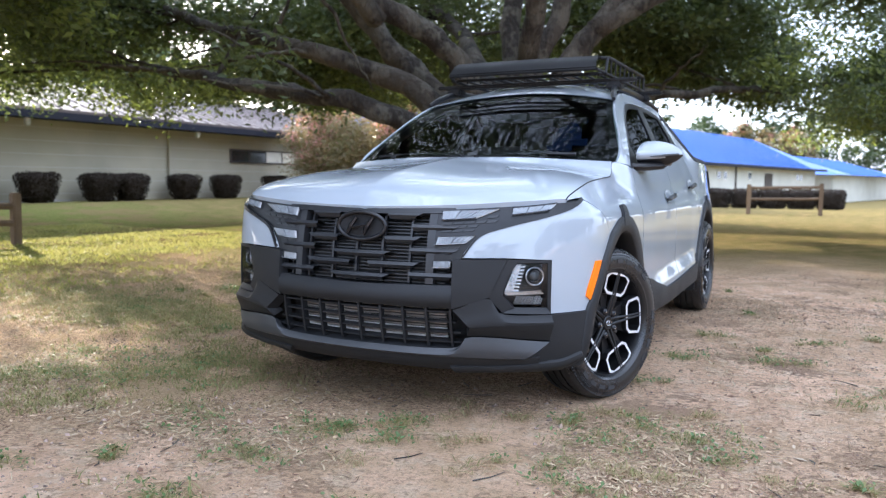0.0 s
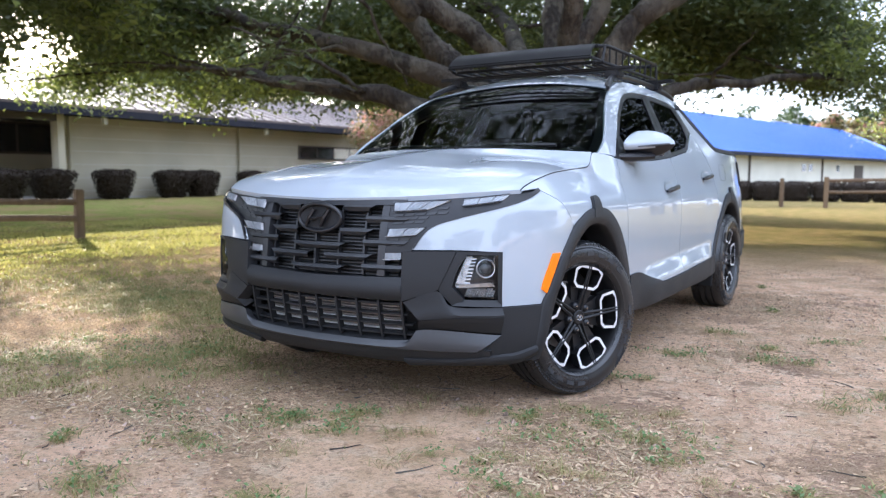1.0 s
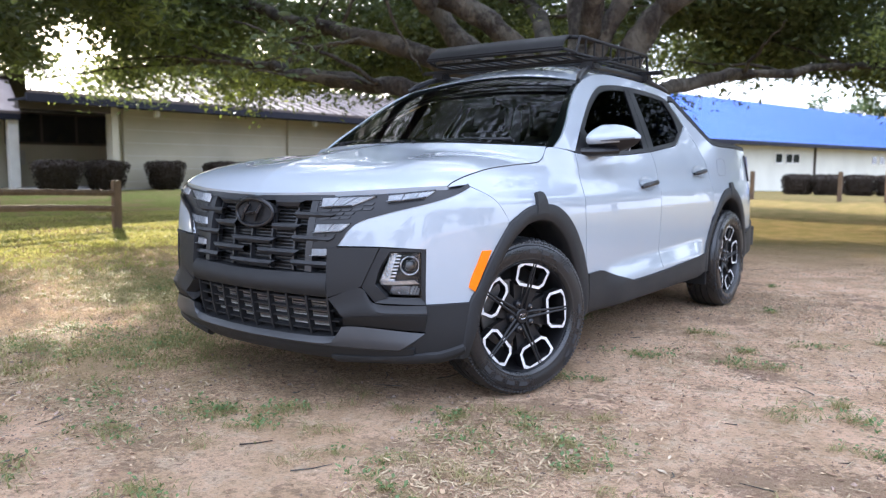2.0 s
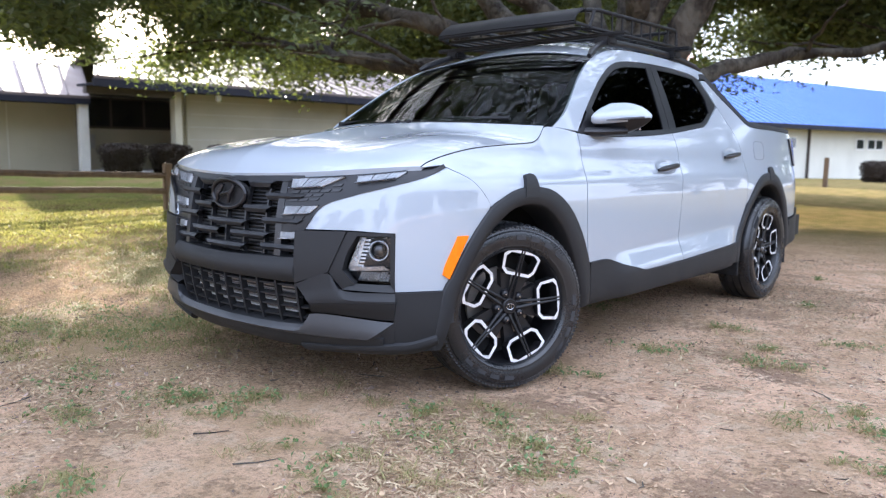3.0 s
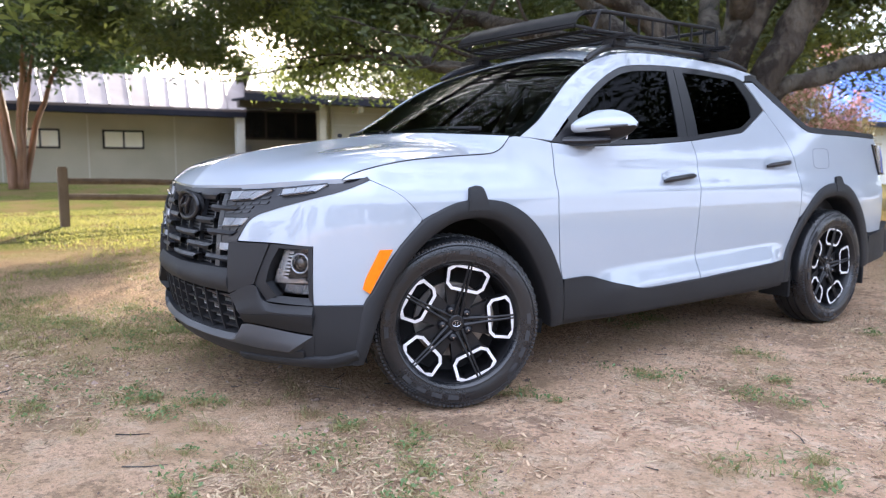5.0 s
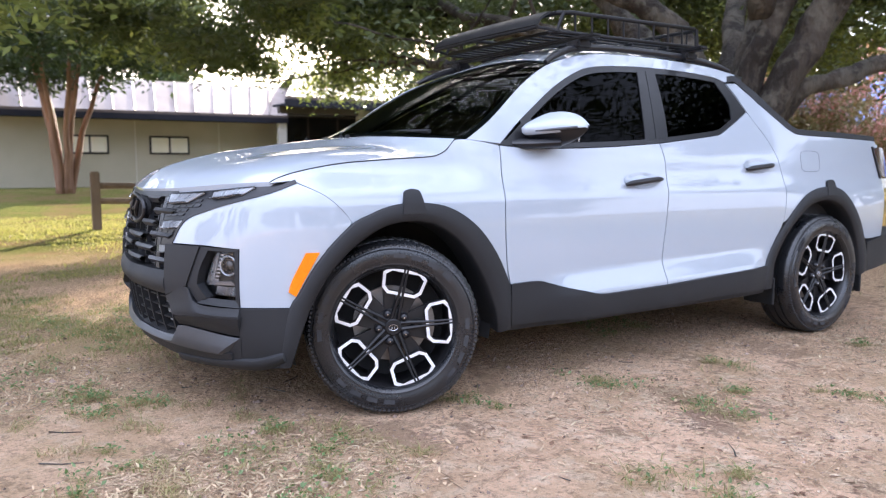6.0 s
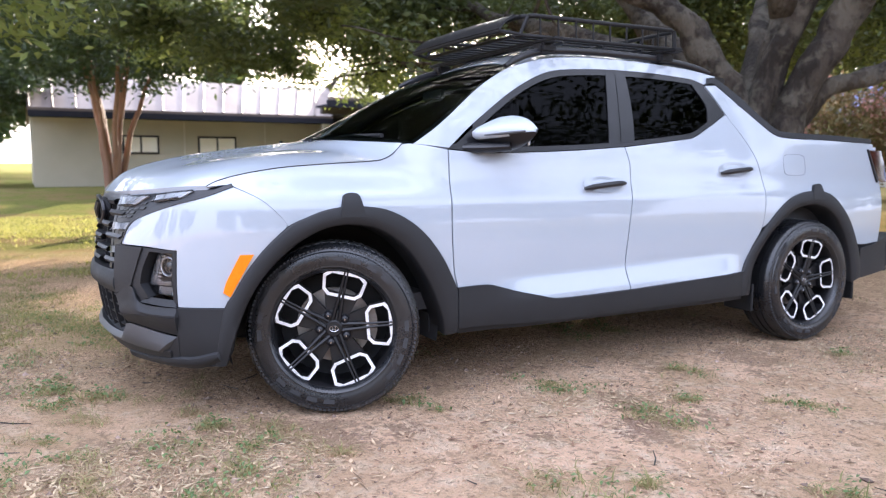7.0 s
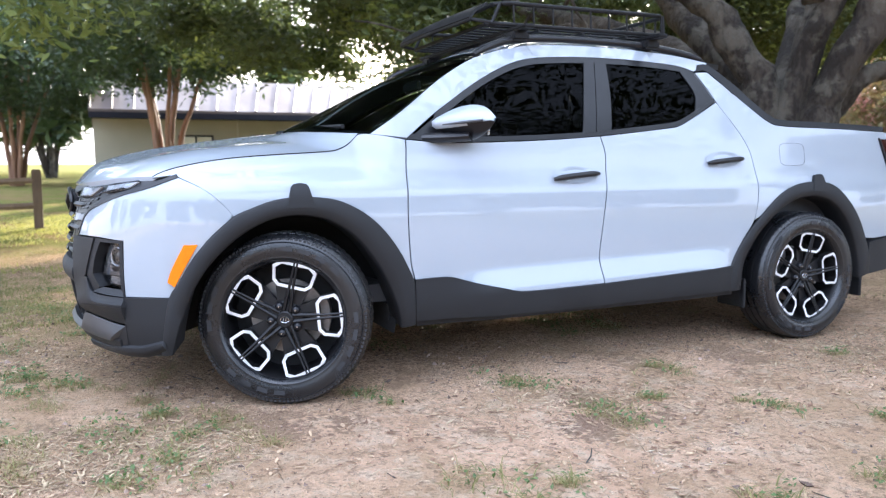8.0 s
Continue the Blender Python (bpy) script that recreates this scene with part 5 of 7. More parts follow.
def auto(ob, deg=35):
    """Smooth shading broken at sharp edges."""
    me = ob.data
    bm = bmesh.new()
    bm.from_mesh(me)
    for e in bm.edges:
        if len(e.link_faces) == 2:
            e.smooth = e.calc_face_angle(0) < radians(deg)
    for f in bm.faces:
        f.smooth = True
    bm.to_mesh(me)
    bm.free()
    return ob


def skin(name, bottom, top, left, right, m, nu=24, nv=16, off=0.0, depth=0.012, parent=None, label="", sides=(0, 1)):
    """One body panel on the body surface, on the left flank and mirrored on the right."""
    made = []
    for side in sides:
        g = coons(bottom, top, left, right, nu, nv)
        p = body(g[..., 0], g[..., 1], off)
        made.append(auto(part(name, sheet(p, depth, side == 1), m, (parent or [truck, truck])[side], label)))
    return made


# -- flank panels --
GAP = 0.0032
DOOR_F = [(0.583, 0.492), (0.564, 0.582), (0.555, 0.784), (0.564, 0.98), (0.578, 1.112)]
DOOR_M = [(1.587, 0.411), (1.573, 0.539), (1.596, 0.722), (1.624, 0.914), (1.642, 1.042), (1.633, 1.135)]
DOOR_R = [(2.44, 0.447), (2.50, 0.573), (2.585, 0.69), (2.612, 0.83), (2.610, 0.977), (2.587, 1.088), (2.528, 1.216), (2.463, 1.330)]
ARCH_F = [(-0.20, 0.80), (-0.138, 0.825), (-0.046, 0.857), (0.06, 0.870), (0.15, 0.865), (0.243, 0.845), (0.339, 0.800), (0.427, 0.728), (0.505, 0.630), (0.560, 0.530), (0.583, 0.492)]
ROCKER = [(0.583, 0.492), (0.739, 0.494), (0.82, 0.475), (0.908, 0.448), (1.06, 0.414), (1.179, 0.402), (1.587, 0.409), (2.064, 0.430), (2.44, 0.445)]


def shift(pts, ds=0.0, dz=0.0):
    return [(s + ds, z + dz) for s, z in pts]


HOOD_SEAM = [(-0.51, 0.959), (-0.474, 0.975), (-0.405, 0.995), (-0.315, 1.014), (-0.176, 1.034), (0.029, 1.049), (0.22, 1.060), (0.275, 1.070), (0.324, 1.094), (0.373, 1.138)]
skin("front_fender", ARCH_F, shift(HOOD_SEAM[2:], 0, -0.0015) + [(0.45, 1.137), (0.574, 1.115)],
              [(-0.20, 0.80), (-0.239, 0.850), (-0.307, 0.910), (-0.395, 0.958), (-0.405, 0.970), (-0.405, 0.9935)], shift(DOOR_F, -GAP), M_PAINT, 60, 30)
# the sliver of fender between the headlamp and the hood edge
skin("fender_tip", [(-0.51, 0.957), (-0.455, 0.963), (-0.404, 0.967)], shift(HOOD_SEAM[:3], 0, -0.0015), [(-0.51, 0.957), (-0.51, 0.9575)], [(-0.404, 0.967), (-0.405, 0.9935)], M_PAINT, 12, 6, depth=0.006)
door_front = skin("front_door", shift(ROCKER[:7], 0, 0.0), [(0.578, 1.112), (0.75, 1.100), (0.95, 1.101), (1.289, 1.113), (1.633, 1.135)],
                  shift(DOOR_F, GAP), shift(DOOR_M, -GAP), M_PAINT, 40, 48)
door_rear = skin("rear_door", [(1.587, 0.409), (2.064, 0.430), (2.44, 0.447)], [(1.633, 1.135), (2.064, 1.180), (2.165, 1.198), (2.326, 1.267), (2.463, 1.330)],
                 shift(DOOR_M, GAP), shift(DOOR_R, -0.0015), M_PAINT, 34, 48)
bedside = skin("bed_side", [(2.592, 0.690), (2.633, 0.713), (2.78, 0.825), (2.908, 0.873), (3.04, 0.888), (3.13, 0.884), (3.243, 0.843), (3.385, 0.719), (3.491, 0.557), (3.76, 0.550)],
               [(2.50, 1.40), (2.60, 1.385), (2.68, 1.30), (2.766, 1.222), (2.876, 1.200), (3.28, 1.192), (3.74, 1.180)],
               [(2.592, 0.690), (2.618, 0.83), (2.614, 0.977), (2.591, 1.088), (2.532, 1.216), (2.468, 1.334), (2.50, 1.40)],
               [(3.76, 0.550), (3.80, 0.75), (3.80, 0.95), (3.78, 1.10), (3.74, 1.180)], M_PAINT, 44, 30)
skin("rear_pillar", [(2.468, 1.334), (2.50, 1.40)], [(2.388, 1.500), (2.475, 1.505)], [(2.468, 1.334), (2.43, 1.42), (2.388, 1.500)],
            [(2.50, 1.40), (2.60, 1.385), (2.475, 1.505)], M_PAINT, 8, 8)
# white nose corners
for side in (0, 1):
    up = coons([(-1.020, 0.714), (-0.82, 0.716), (-0.645, 0.709), (-0.45, 0.709), (-0.305, 0.709)],
               [(-1.012, 0.735), (-0.95, 0.806), (-0.83, 0.849), (-0.679, 0.886), (-0.523, 0.921), (-0.41, 0.960)],
               [(-1.020, 0.714), (-1.012, 0.735)], [(-0.305, 0.709), (-0.229, 0.778), (-0.204, 0.80), (-0.243, 0.850), (-0.311, 0.910), (-0.41, 0.960)], 44, 18)
    lo = coons([(-0.645, 0.484), (-0.454, 0.484)], [(-0.645, 0.709), (-0.45, 0.709), (-0.305, 0.709)], [(-0.645, 0.484), (-0.645, 0.709)],
               [(-0.454, 0.484), (-0.427, 0.532), (-0.367, 0.632), (-0.305, 0.709)], 22, 16)
    bm = sheet(body(up[..., 0], up[..., 1]), 0.012, side == 1)
    b2 = sheet(body(lo[..., 0], lo[..., 1]), 0.0, side == 1)
    me2 = mesh_of("tmp", b2)
    bm.from_mesh(me2)
    bpy.data.meshes.remove(me2)
    bmesh.ops.remove_doubles(bm, verts=bm.verts, dist=0.002)
    auto(part("bumper_corner", bm, M_PAINT, truck, "white painted bumper corner"))

# black backing just under the panel gaps
skin("body_shell", [(0.50, 0.50), (1.5, 0.41), (2.60, 0.72)], [(0.42, 1.09), (1.5, 1.10), (2.60, 1.10)], [(0.50, 0.50), (0.42, 1.09)], [(2.60, 0.72), (2.62, 0.9), (2.60, 1.10)], M_SEAM, 40, 12, off=-0.010, depth=0)

# -- black cladding: sill, arches --
skin("sill", [(0.60, 0.305), (1.248, 0.299), (1.711, 0.306), (2.463, 0.315)], ROCKER, [(0.585, 0.305), (0.583, 0.492)], [(2.50, 0.315), (2.46, 0.38), (2.44, 0.445)], M_CLAD, 50, 8, off=0.012, depth=0.06)
skin("sill_skirt", [(0.60, 0.27), (2.46, 0.28)], [(0.60, 0.305), (2.463, 0.315)], [(0.60, 0.27), (0.60, 0.305)], [(2.46, 0.28), (2.463, 0.315)], M_CLAD, 12, 3, off=-0.015, depth=0.3)


def arch(name, outer, inner, notch, n=56):
    """A wheel-arch flare: rolled band with a raised tab at the crown."""
    for side in (0, 1):
        A, B = spline(outer, n), spline(inner, n)
        rows = []
        for f, off in ((0.0, 0.000), (0.02, 0.009), (0.10, 0.013), (0.55, 0.015), (0.93, 0.010), (1.0, 0.002), (1.0, -0.05), (1.0, -0.13)):
            g = A * (1 - f) + B * f
            rows.append(body(g[:, 0], g[:, 1], np.full(n, off)))
        P = np.array(rows)[::-1]
        a = auto(part(name, sheet(P, 0, side == 1), M_CLAD, truck), 50)
        # raised tab
        s0, z0 = notch
        tab = coons([(s0 - 0.052, z0 - 0.055), (s0 + 0.062, z0 - 0.055)], [(s0 - 0.022, z0 + 0.034), (s0 + 0.005, z0 + 0.038), (s0 + 0.032, z0 + 0.034)],
                    [(s0 - 0.052, z0 - 0.055), (s0 - 0.043, z0 - 0.012), (s0 - 0.030, z0 + 0.028), (s0 - 0.022, z0 + 0.034)],
                    [(s0 + 0.062, z0 - 0.055), (s0 + 0.052, z0 - 0.012), (s0 + 0.040, z0 + 0.028), (s0 + 0.032, z0 + 0.034)], 9, 9)
        auto(part("arch_tab", sheet(body(tab[..., 0], tab[..., 1], 0.017), 0.03, side == 1), M_CLAD, a), 40)


arch("front_arch_flare", [(-0.500, 0.25), (-0.485, 0.36), (-0.460, 0.484), (-0.427, 0.532), (-0.367, 0.632), (-0.294, 0.719), (-0.20, 0.80), (-0.138, 0.827), (-0.046, 0.859), (0.06, 0.873), (0.15, 0.869), (0.243, 0.852),
                          (0.339, 0.806), (0.427, 0.735), (0.505, 0.635), (0.560, 0.532), (0.583, 0.47), (0.588, 0.29)],
     [(-0.452, 0.25), (-0.422, 0.36), (-0.382, 0.47), (-0.352, 0.53), (-0.306, 0.600), (-0.250, 0.66), (-0.188, 0.712), (-0.13, 0.748), (-0.05, 0.783), (0.05, 0.796), (0.13, 0.788), (0.188, 0.773),
      (0.284, 0.715), (0.362, 0.635), (0.436, 0.52), (0.480, 0.42), (0.503, 0.35), (0.515, 0.28)], (0.068, 0.882))
arch("rear_arch_flare", [(2.405, 0.31), (2.417, 0.433), (2.50, 0.573), (2.633, 0.713), (2.78, 0.827), (2.908, 0.876), (3.04, 0.891), (3.13, 0.887), (3.243, 0.846), (3.385, 0.719), (3.491, 0.557), (3.54, 0.45), (3.55, 0.34)],
     [(2.50, 0.31), (2.515, 0.45), (2.57, 0.55), (2.65, 0.645), (2.76, 0.73), (2.872, 0.787), (2.98, 0.806), (3.06, 0.806), (3.183, 0.772), (3.30, 0.675), (3.39, 0.53), (3.43, 0.42), (3.45, 0.309)], (3.073, 0.892))
for wy in (0.04, 3.0):
    for sg in (1, -1):
        bm = bmesh.new()
        n = 22
        ring = []
        for k in range(n + 1):
            a = -0.25 + (math.pi + 0.5) * k / n
            ring.append([bm.verts.new((sg * x, wy - r * math.cos(a), max(0.20, 0.36 + r * math.sin(a)))) for x, r in ((0.88, 0.475), (0.62, 0.47), (0.50, 0.45), (0.46, 0.30), (0.46, 0.02))])
        for r0, r1 in zip(ring, ring[1:]):
            for a in range(4):
                try:
                    bm.faces.new((r0[a], r1[a], r1[a + 1], r0[a + 1]))
                except ValueError:
                    pass
        part("wheel_well", bm, M_WELL, truck, smooth=True)
part("underbody", boxm(-0.8, 0.8, 0.5, 2.45, 0.27, 0.36), M_WELL, truck)
part("underbody", boxm(-0.42, 0.42, -0.55, 3.8, 0.26, 0.40), M_WELL, truck)
for sg in (1, -1):
    part("mud_flap", boxm(min(sg * 0.70, sg * 0.90), max(sg * 0.70, sg * 0.90), 2.545, 2.565, 0.20, 0.36, bevel=0.004), M_CLAD, truck)
    part("mud_flap", boxm(min(sg * 0.70, sg * 0.90), max(sg * 0.70, sg * 0.90), 3.46, 3.48, 0.20, 0.42, bevel=0.004), M_CLAD, truck)


# -- greenhouse --
DLO_T = [(0.585, 1.122), (0.711, 1.216), (0.849, 1.306), (1.023, 1.411), (1.202, 1.495), (1.344, 1.533), (1.55, 1.551), (1.761, 1.557), (2.018, 1.554), (2.28, 1.536), (2.381, 1.508)]
DLO_B = [(0.585, 1.118), (0.75, 1.106), (0.95, 1.107), (1.289, 1.119), (1.633, 1.141), (2.064, 1.185), (2.165, 1.203), (2.326, 1.272), (2.458, 1.335)]
ROOF_E = [(0.425, 1.139), (0.61, 1.262), (0.812, 1.405), (0.986, 1.503), (1.124, 1.552), (1.294, 1.592), (1.468, 1.610), (1.711, 1.616), (2.041, 1.610), (2.307, 1.592), (2.50, 1.560)]
skin("roof_side_rail", DLO_T, ROOF_E, [(0.585, 1.122), (0.425, 1.139)], [(2.381, 1.508), (2.44, 1.53), (2.50, 1.560)], M_PAINT, 60, 7, depth=0.02)


def along(curve, a, b, n, dz=0.0):
    """The stretch of a curve between the shares a and b of its length, shifted in height."""
    p = spline(curve, 400)[int(a * 399) : int(b * 399) + 1]
    return [(s, z + dz) for s, z in spline(p, n)]


GT = [(s, z - 0.030) for s, z in DLO_T]
skin("window_trim", along(DLO_T, 0.10, 1, 30, -0.030), along(DLO_T, 0.10, 1, 30), [(0.74, 1.20), (0.74, 1.235)], [(2.381, 1.478), (2.381, 1.508)], M_GLOSSK, 50, 3, off=-0.003, depth=0.006)
skin("window_trim", DLO_B, along(DLO_B, 0, 1, 30, 0.024), [(0.585, 1.118), (0.60, 1.142)], [(2.458, 1.335), (2.458, 1.359)], M_GLOSSK, 50, 3, off=-0.002, depth=0.006)
skin("mirror_sail", [(0.60, 1.125), (0.83, 1.112)], [(0.62, 1.135), (0.80, 1.262)], [(0.60, 1.125), (0.62, 1.135)], [(0.83, 1.112), (0.83, 1.19), (0.80, 1.262)], M_GLOSSK, 10, 10, off=-0.003, depth=0.008)
skin("door_pillar", [(1.535, 1.155), (1.614, 1.16)], [(1.665, 1.535), (1.727, 1.535)], [(1.535, 1.155), (1.60, 1.345), (1.665, 1.535)], [(1.614, 1.16), (1.672, 1.345), (1.727, 1.535)], M_GLOSSK, 5, 14, off=-0.001, depth=0.01)
skin("door_pillar", [(1.618, 1.16), (1.712, 1.168)], [(1.731, 1.535), (1.802, 1.535)], [(1.618, 1.16), (1.676, 1.345), (1.731, 1.535)], [(1.712, 1.168), (1.765, 1.345), (1.802, 1.535)], M_GLOSSK, 5, 14, off=-0.001, depth=0.01)
skin("quarter_trim", [(2.30, 1.283), (2.452, 1.345)], [(2.285, 1.505), (2.375, 1.495)], [(2.30, 1.283), (2.335, 1.38), (2.285, 1.505)], [(2.452, 1.345), (2.42, 1.42), (2.375, 1.495)], M_GLOSSK, 8, 10, off=-0.001, depth=0.01)
skin("front_window", [(0.74, 1.13), (0.95, 1.13), (1.289, 1.141), (1.56, 1.158)], along(GT, 0.10, 0.60, 20), [(0.74, 1.13), (0.74, 1.205)], [(1.56, 1.158), (1.62, 1.345), (1.68, 1.526)], M_PRIV, 30, 14, off=-0.008, depth=0)
skin("rear_window", [(1.69, 1.168), (2.064, 1.207), (2.165, 1.225), (2.34, 1.300)], along(GT, 0.645, 0.965, 16), [(1.69, 1.168), (1.745, 1.345), (1.79, 1.527)], [(2.34, 1.300), (2.345, 1.39), (2.31, 1.500)], M_PRIV, 24, 14, off=-0.008, depth=0)


def edge3(curve, n, off=0.0):
    p = spline(curve, n)
    return body(p[:, 0], p[:, 1], off)


# windscreen: between the cowl, the two front pillars and the roof header
WS_SIDE = edge3([(0.425, 1.139), (0.61, 1.262), (0.812, 1.405), (0.986, 1.503), (1.07, 1.535)], 40)
tt = np.linspace(0, 1, 40)
WS_SIDE = np.stack([np.polyval(np.polyfit(tt, WS_SIDE[:, k], 3), tt) for k in range(3)], -1) - np.array([0.012, 0, 0.002])


def bow(corner, dy, dz, n):
    """A smooth bow across the truck between a corner and its mirror image."""
    u = np.linspace(-1, 1, n)
    return np.stack([u * corner[0], corner[1] - dy * (1 - u**2), corner[2] + dz * (1 - u**2)], -1)


COWL = bow(WS_SIDE[0], WS_SIDE[0][1] - 0.20, 0.034, 25)
HEAD = bow(WS_SIDE[-1], -0.10, 0.070, 25)
mir = np.array([-1, 1, 1])
ws = coons(COWL, HEAD, WS_SIDE * mir, WS_SIDE, 60, 40)
part("windscreen", sheet(ws), M_WSHIELD, truck, "tinted windscreen reflecting foliage", smooth=True)
border = bmesh.new()
for rows, cols in (((0, 2), (0, 59)), ((36, 39), (0, 59)), ((0, 39), (0, 2)), ((0, 39), (57, 59))):
    me = mesh_of("t", sheet(ws[rows[0] : rows[1] + 1, cols[0] : cols[1] + 1] + np.array([0, 0.006, -0.012])))
    border.from_mesh(me)
    bpy.data.meshes.remove(me)
part("windscreen_border", border, M_GLOSSK, truck, "black windscreen border", smooth=True)
# roof skin
RS = edge3([(1.07, 1.535), (1.124, 1.552), (1.294, 1.592), (1.468, 1.610), (1.711, 1.616), (2.041, 1.610), (2.307, 1.592), (2.50, 1.560)], 24)
RS = RS - np.array([0.004, 0, 0])
REAR = [(-RS[-1][0], RS[-1][1], RS[-1][2]), (-0.3, 2.52, 1.615), (0, 2.53, 1.625), (0.3, 2.52, 1.615), tuple(RS[-1])]
g = coons(bow(RS[0], -0.10, 0.072, 25), REAR, RS * mir, RS, 24, 24)
u = np.linspace(-1, 1, 24)[None, :]
v = np.linspace(0, 1, 24)[:, None]
g[..., 2] += 0.035 * (1 - u**2) * np.sin(np.pi * v) ** 0.7
auto(part("roof", sheet(g, 0.01), M_PAINT, truck))
# rear window and black roof spoiler
gw = coons([(-0.70, 2.74, 1.24), (0, 2.80, 1.24), (0.70, 2.74, 1.24)], [(-0.58, 2.52, 1.55), (0, 2.56, 1.60), (0.58, 2.52, 1.55)], [(-0.70, 2.74, 1.24), (-0.58, 2.52, 1.55)], [(0.70, 2.74, 1.24), (0.58, 2.52, 1.55)], 12, 6)
part("back_window", sheet(gw[:, ::-1]), M_PRIV, truck, smooth=True)
sp = coons([(-0.60, 2.50, 1.565), (0, 2.53, 1.622), (0.60, 2.50, 1.565)], [(-0.57, 2.62, 1.560), (0, 2.66, 1.600), (0.57, 2.62, 1.560)], [(-0.60, 2.50, 1.565), (-0.57, 2.62, 1.560)], [(0.60, 2.50, 1.565), (0.57, 2.62, 1.560)], 14, 4)
auto(part("roof_spoiler", sheet(sp, 0.03), M_GLOSSK, truck, "black roof spoiler lip"))
# black cap rail from the roof along the top of the bed
skin("bed_rail_cap", [(2.395, 1.506), (2.475, 1.507), (2.598, 1.388), (2.68, 1.303), (2.766, 1.225), (2.876, 1.203), (3.28, 1.195), (3.74, 1.183)],
     [(2.42, 1.545), (2.50, 1.545), (2.625, 1.440), (2.70, 1.345), (2.785, 1.258), (2.876, 1.235), (3.28, 1.226), (3.74, 1.210)],
     [(2.395, 1.506), (2.42, 1.545)], [(3.74, 1.183), (3.74, 1.210)], M_CLAD, 60, 4, off=0.004, depth=0.05)
for sg in (1, -1):
    part("bed_wall", boxm(min(sg * 0.70, sg * 0.78), max(sg * 0.70, sg * 0.78), 2.78, 3.72, 0.62, 1.19), M_CLAD, truck)
part("bed_floor", boxm(-0.78, 0.78, 2.7, 3.78, 0.58, 0.64), M_CLAD, truck)
part("bed_bulkhead", boxm(-0.78, 0.78, 2.68, 2.74, 0.5, 1.22), M_CLAD, truck)
part("tailgate", boxm(-0.74, 0.74, 3.80, 3.88, 0.62, 1.18, bevel=0.02), M_PAINT, truck)
auto(part("rear_bumper", boxm(-0.84, 0.84, 3.62, 4.0, 0.34, 0.58, bevel=0.04), M_CLAD, truck))
skin("rear_bumper_corner", [(3.53, 0.33), (3.90, 0.36)], [(3.53, 0.52), (3.76, 0.552), (3.95, 0.60)], [(3.53, 0.33), (3.53, 0.52)], [(3.90, 0.36), (3.95, 0.60)], M_CLAD, 10, 6, off=0.012, depth=0.1)
skin("tail_lamp", [(3.77, 0.95), (3.92, 0.93)], [(3.685, 1.135), (3.86, 1.135)], [(3.77, 0.95), (3.72, 1.05), (3.685, 1.135)], [(3.92, 0.93), (3.90, 1.05), (3.86, 1.135)], M_RED, 8, 8, off=0.010, depth=0.03, label="dark red tail lamp")
skin("tail_lamp_trim", [(3.755, 0.93), (3.77, 0.95)], [(3.672, 1.142), (3.685, 1.135)], [(3.755, 0.93), (3.705, 1.05), (3.672, 1.142)], [(3.77, 0.95), (3.72, 1.05), (3.685, 1.135)], M_GLOSSK, 3, 8, off=0.012, depth=0.02)

# -- hood --
FRONT_E = edge3([(-1.5, 0.921), (-1.344, 0.924), (-1.138, 0.930), (-0.959, 0.939), (-0.775, 0.950), (-0.62, 0.958), (-0.51, 0.962)], 44)
SEAM3 = edge3([(a, b + 0.003) for a, b in HOOD_SEAM], 44)
CENTRE = spline([tuple(FRONT_E[0]), (0, -0.70, 1.010), (0, -0.50, 1.072), (0, -0.20, 1.120), (0, 0.05, 1.150), (0, 0.185, 1.165)], 44)
REAR_H = spline([(0, 0.185, 1.165), (0.3, 0.205, 1.162), (0.55, 0.27, 1.153), tuple(SEAM3[-1])], 44)
hood = coons(FRONT_E, REAR_H, CENTRE, SEAM3, 44, 44)
uu, vv = np.linspace(0, 1, 44)[None, :], np.linspace(0, 1, 44)[:, None]
hood[..., 2] += 0.018 * np.sin(np.pi * vv) * np.exp(-((uu - 0.70) / 0.20) ** 2)
full = np.concatenate([(hood * mir)[:, :0:-1], hood], 1)
for sd in (1, -1):
    bm = bmesh.new()
    tube(bm, [tuple(p * np.array([sd, 1, 1])) for p in edge3([(a, b + 0.0008) for a, b in HOOD_SEAM], 60, -0.0012)], 0.0026, 6)
    part("hood_gap", bm, M_WELL, truck)
auto(part("hood", sheet(full, 0.02), M_PAINT, truck, "white hood with soft creases"), 40)
cw = coons([(-0.75, 0.35, 1.12), (0, 0.15, 1.15), (0.75, 0.35, 1.12)], [(-0.72, 0.46, 1.13), (0, 0.24, 1.165), (0.72, 0.46, 1.13)], [(-0.75, 0.35, 1.12), (-0.72, 0.46, 1.13)], [(0.75, 0.35, 1.12), (0.72, 0.46, 1.13)], 14, 4)
cw[..., 2] -= 0.012
part("cowl", sheet(cw), M_WELL, truck)
for x in (-0.42, 0.02, 0.10):
    part("washer_jet", boxm(x - 0.012, x + 0.012, 0.17, 0.19, 1.155, 1.176, bevel=0.004), M_CLAD, truck)
for x0, x1 in ((-0.62, -0.02), (0.02, 0.6)):
    bm = bmesh.new()
    tube(bm, [(x0, 0.30 + 0.2 * abs(x0) * 0.5, 1.172), ((x0 + x1) / 2, 0.30, 1.184), (x1, 0.30 + 0.1 * abs(x1), 1.180)], 0.011, 6)
    part("wiper", bm, M_CLAD, truck)

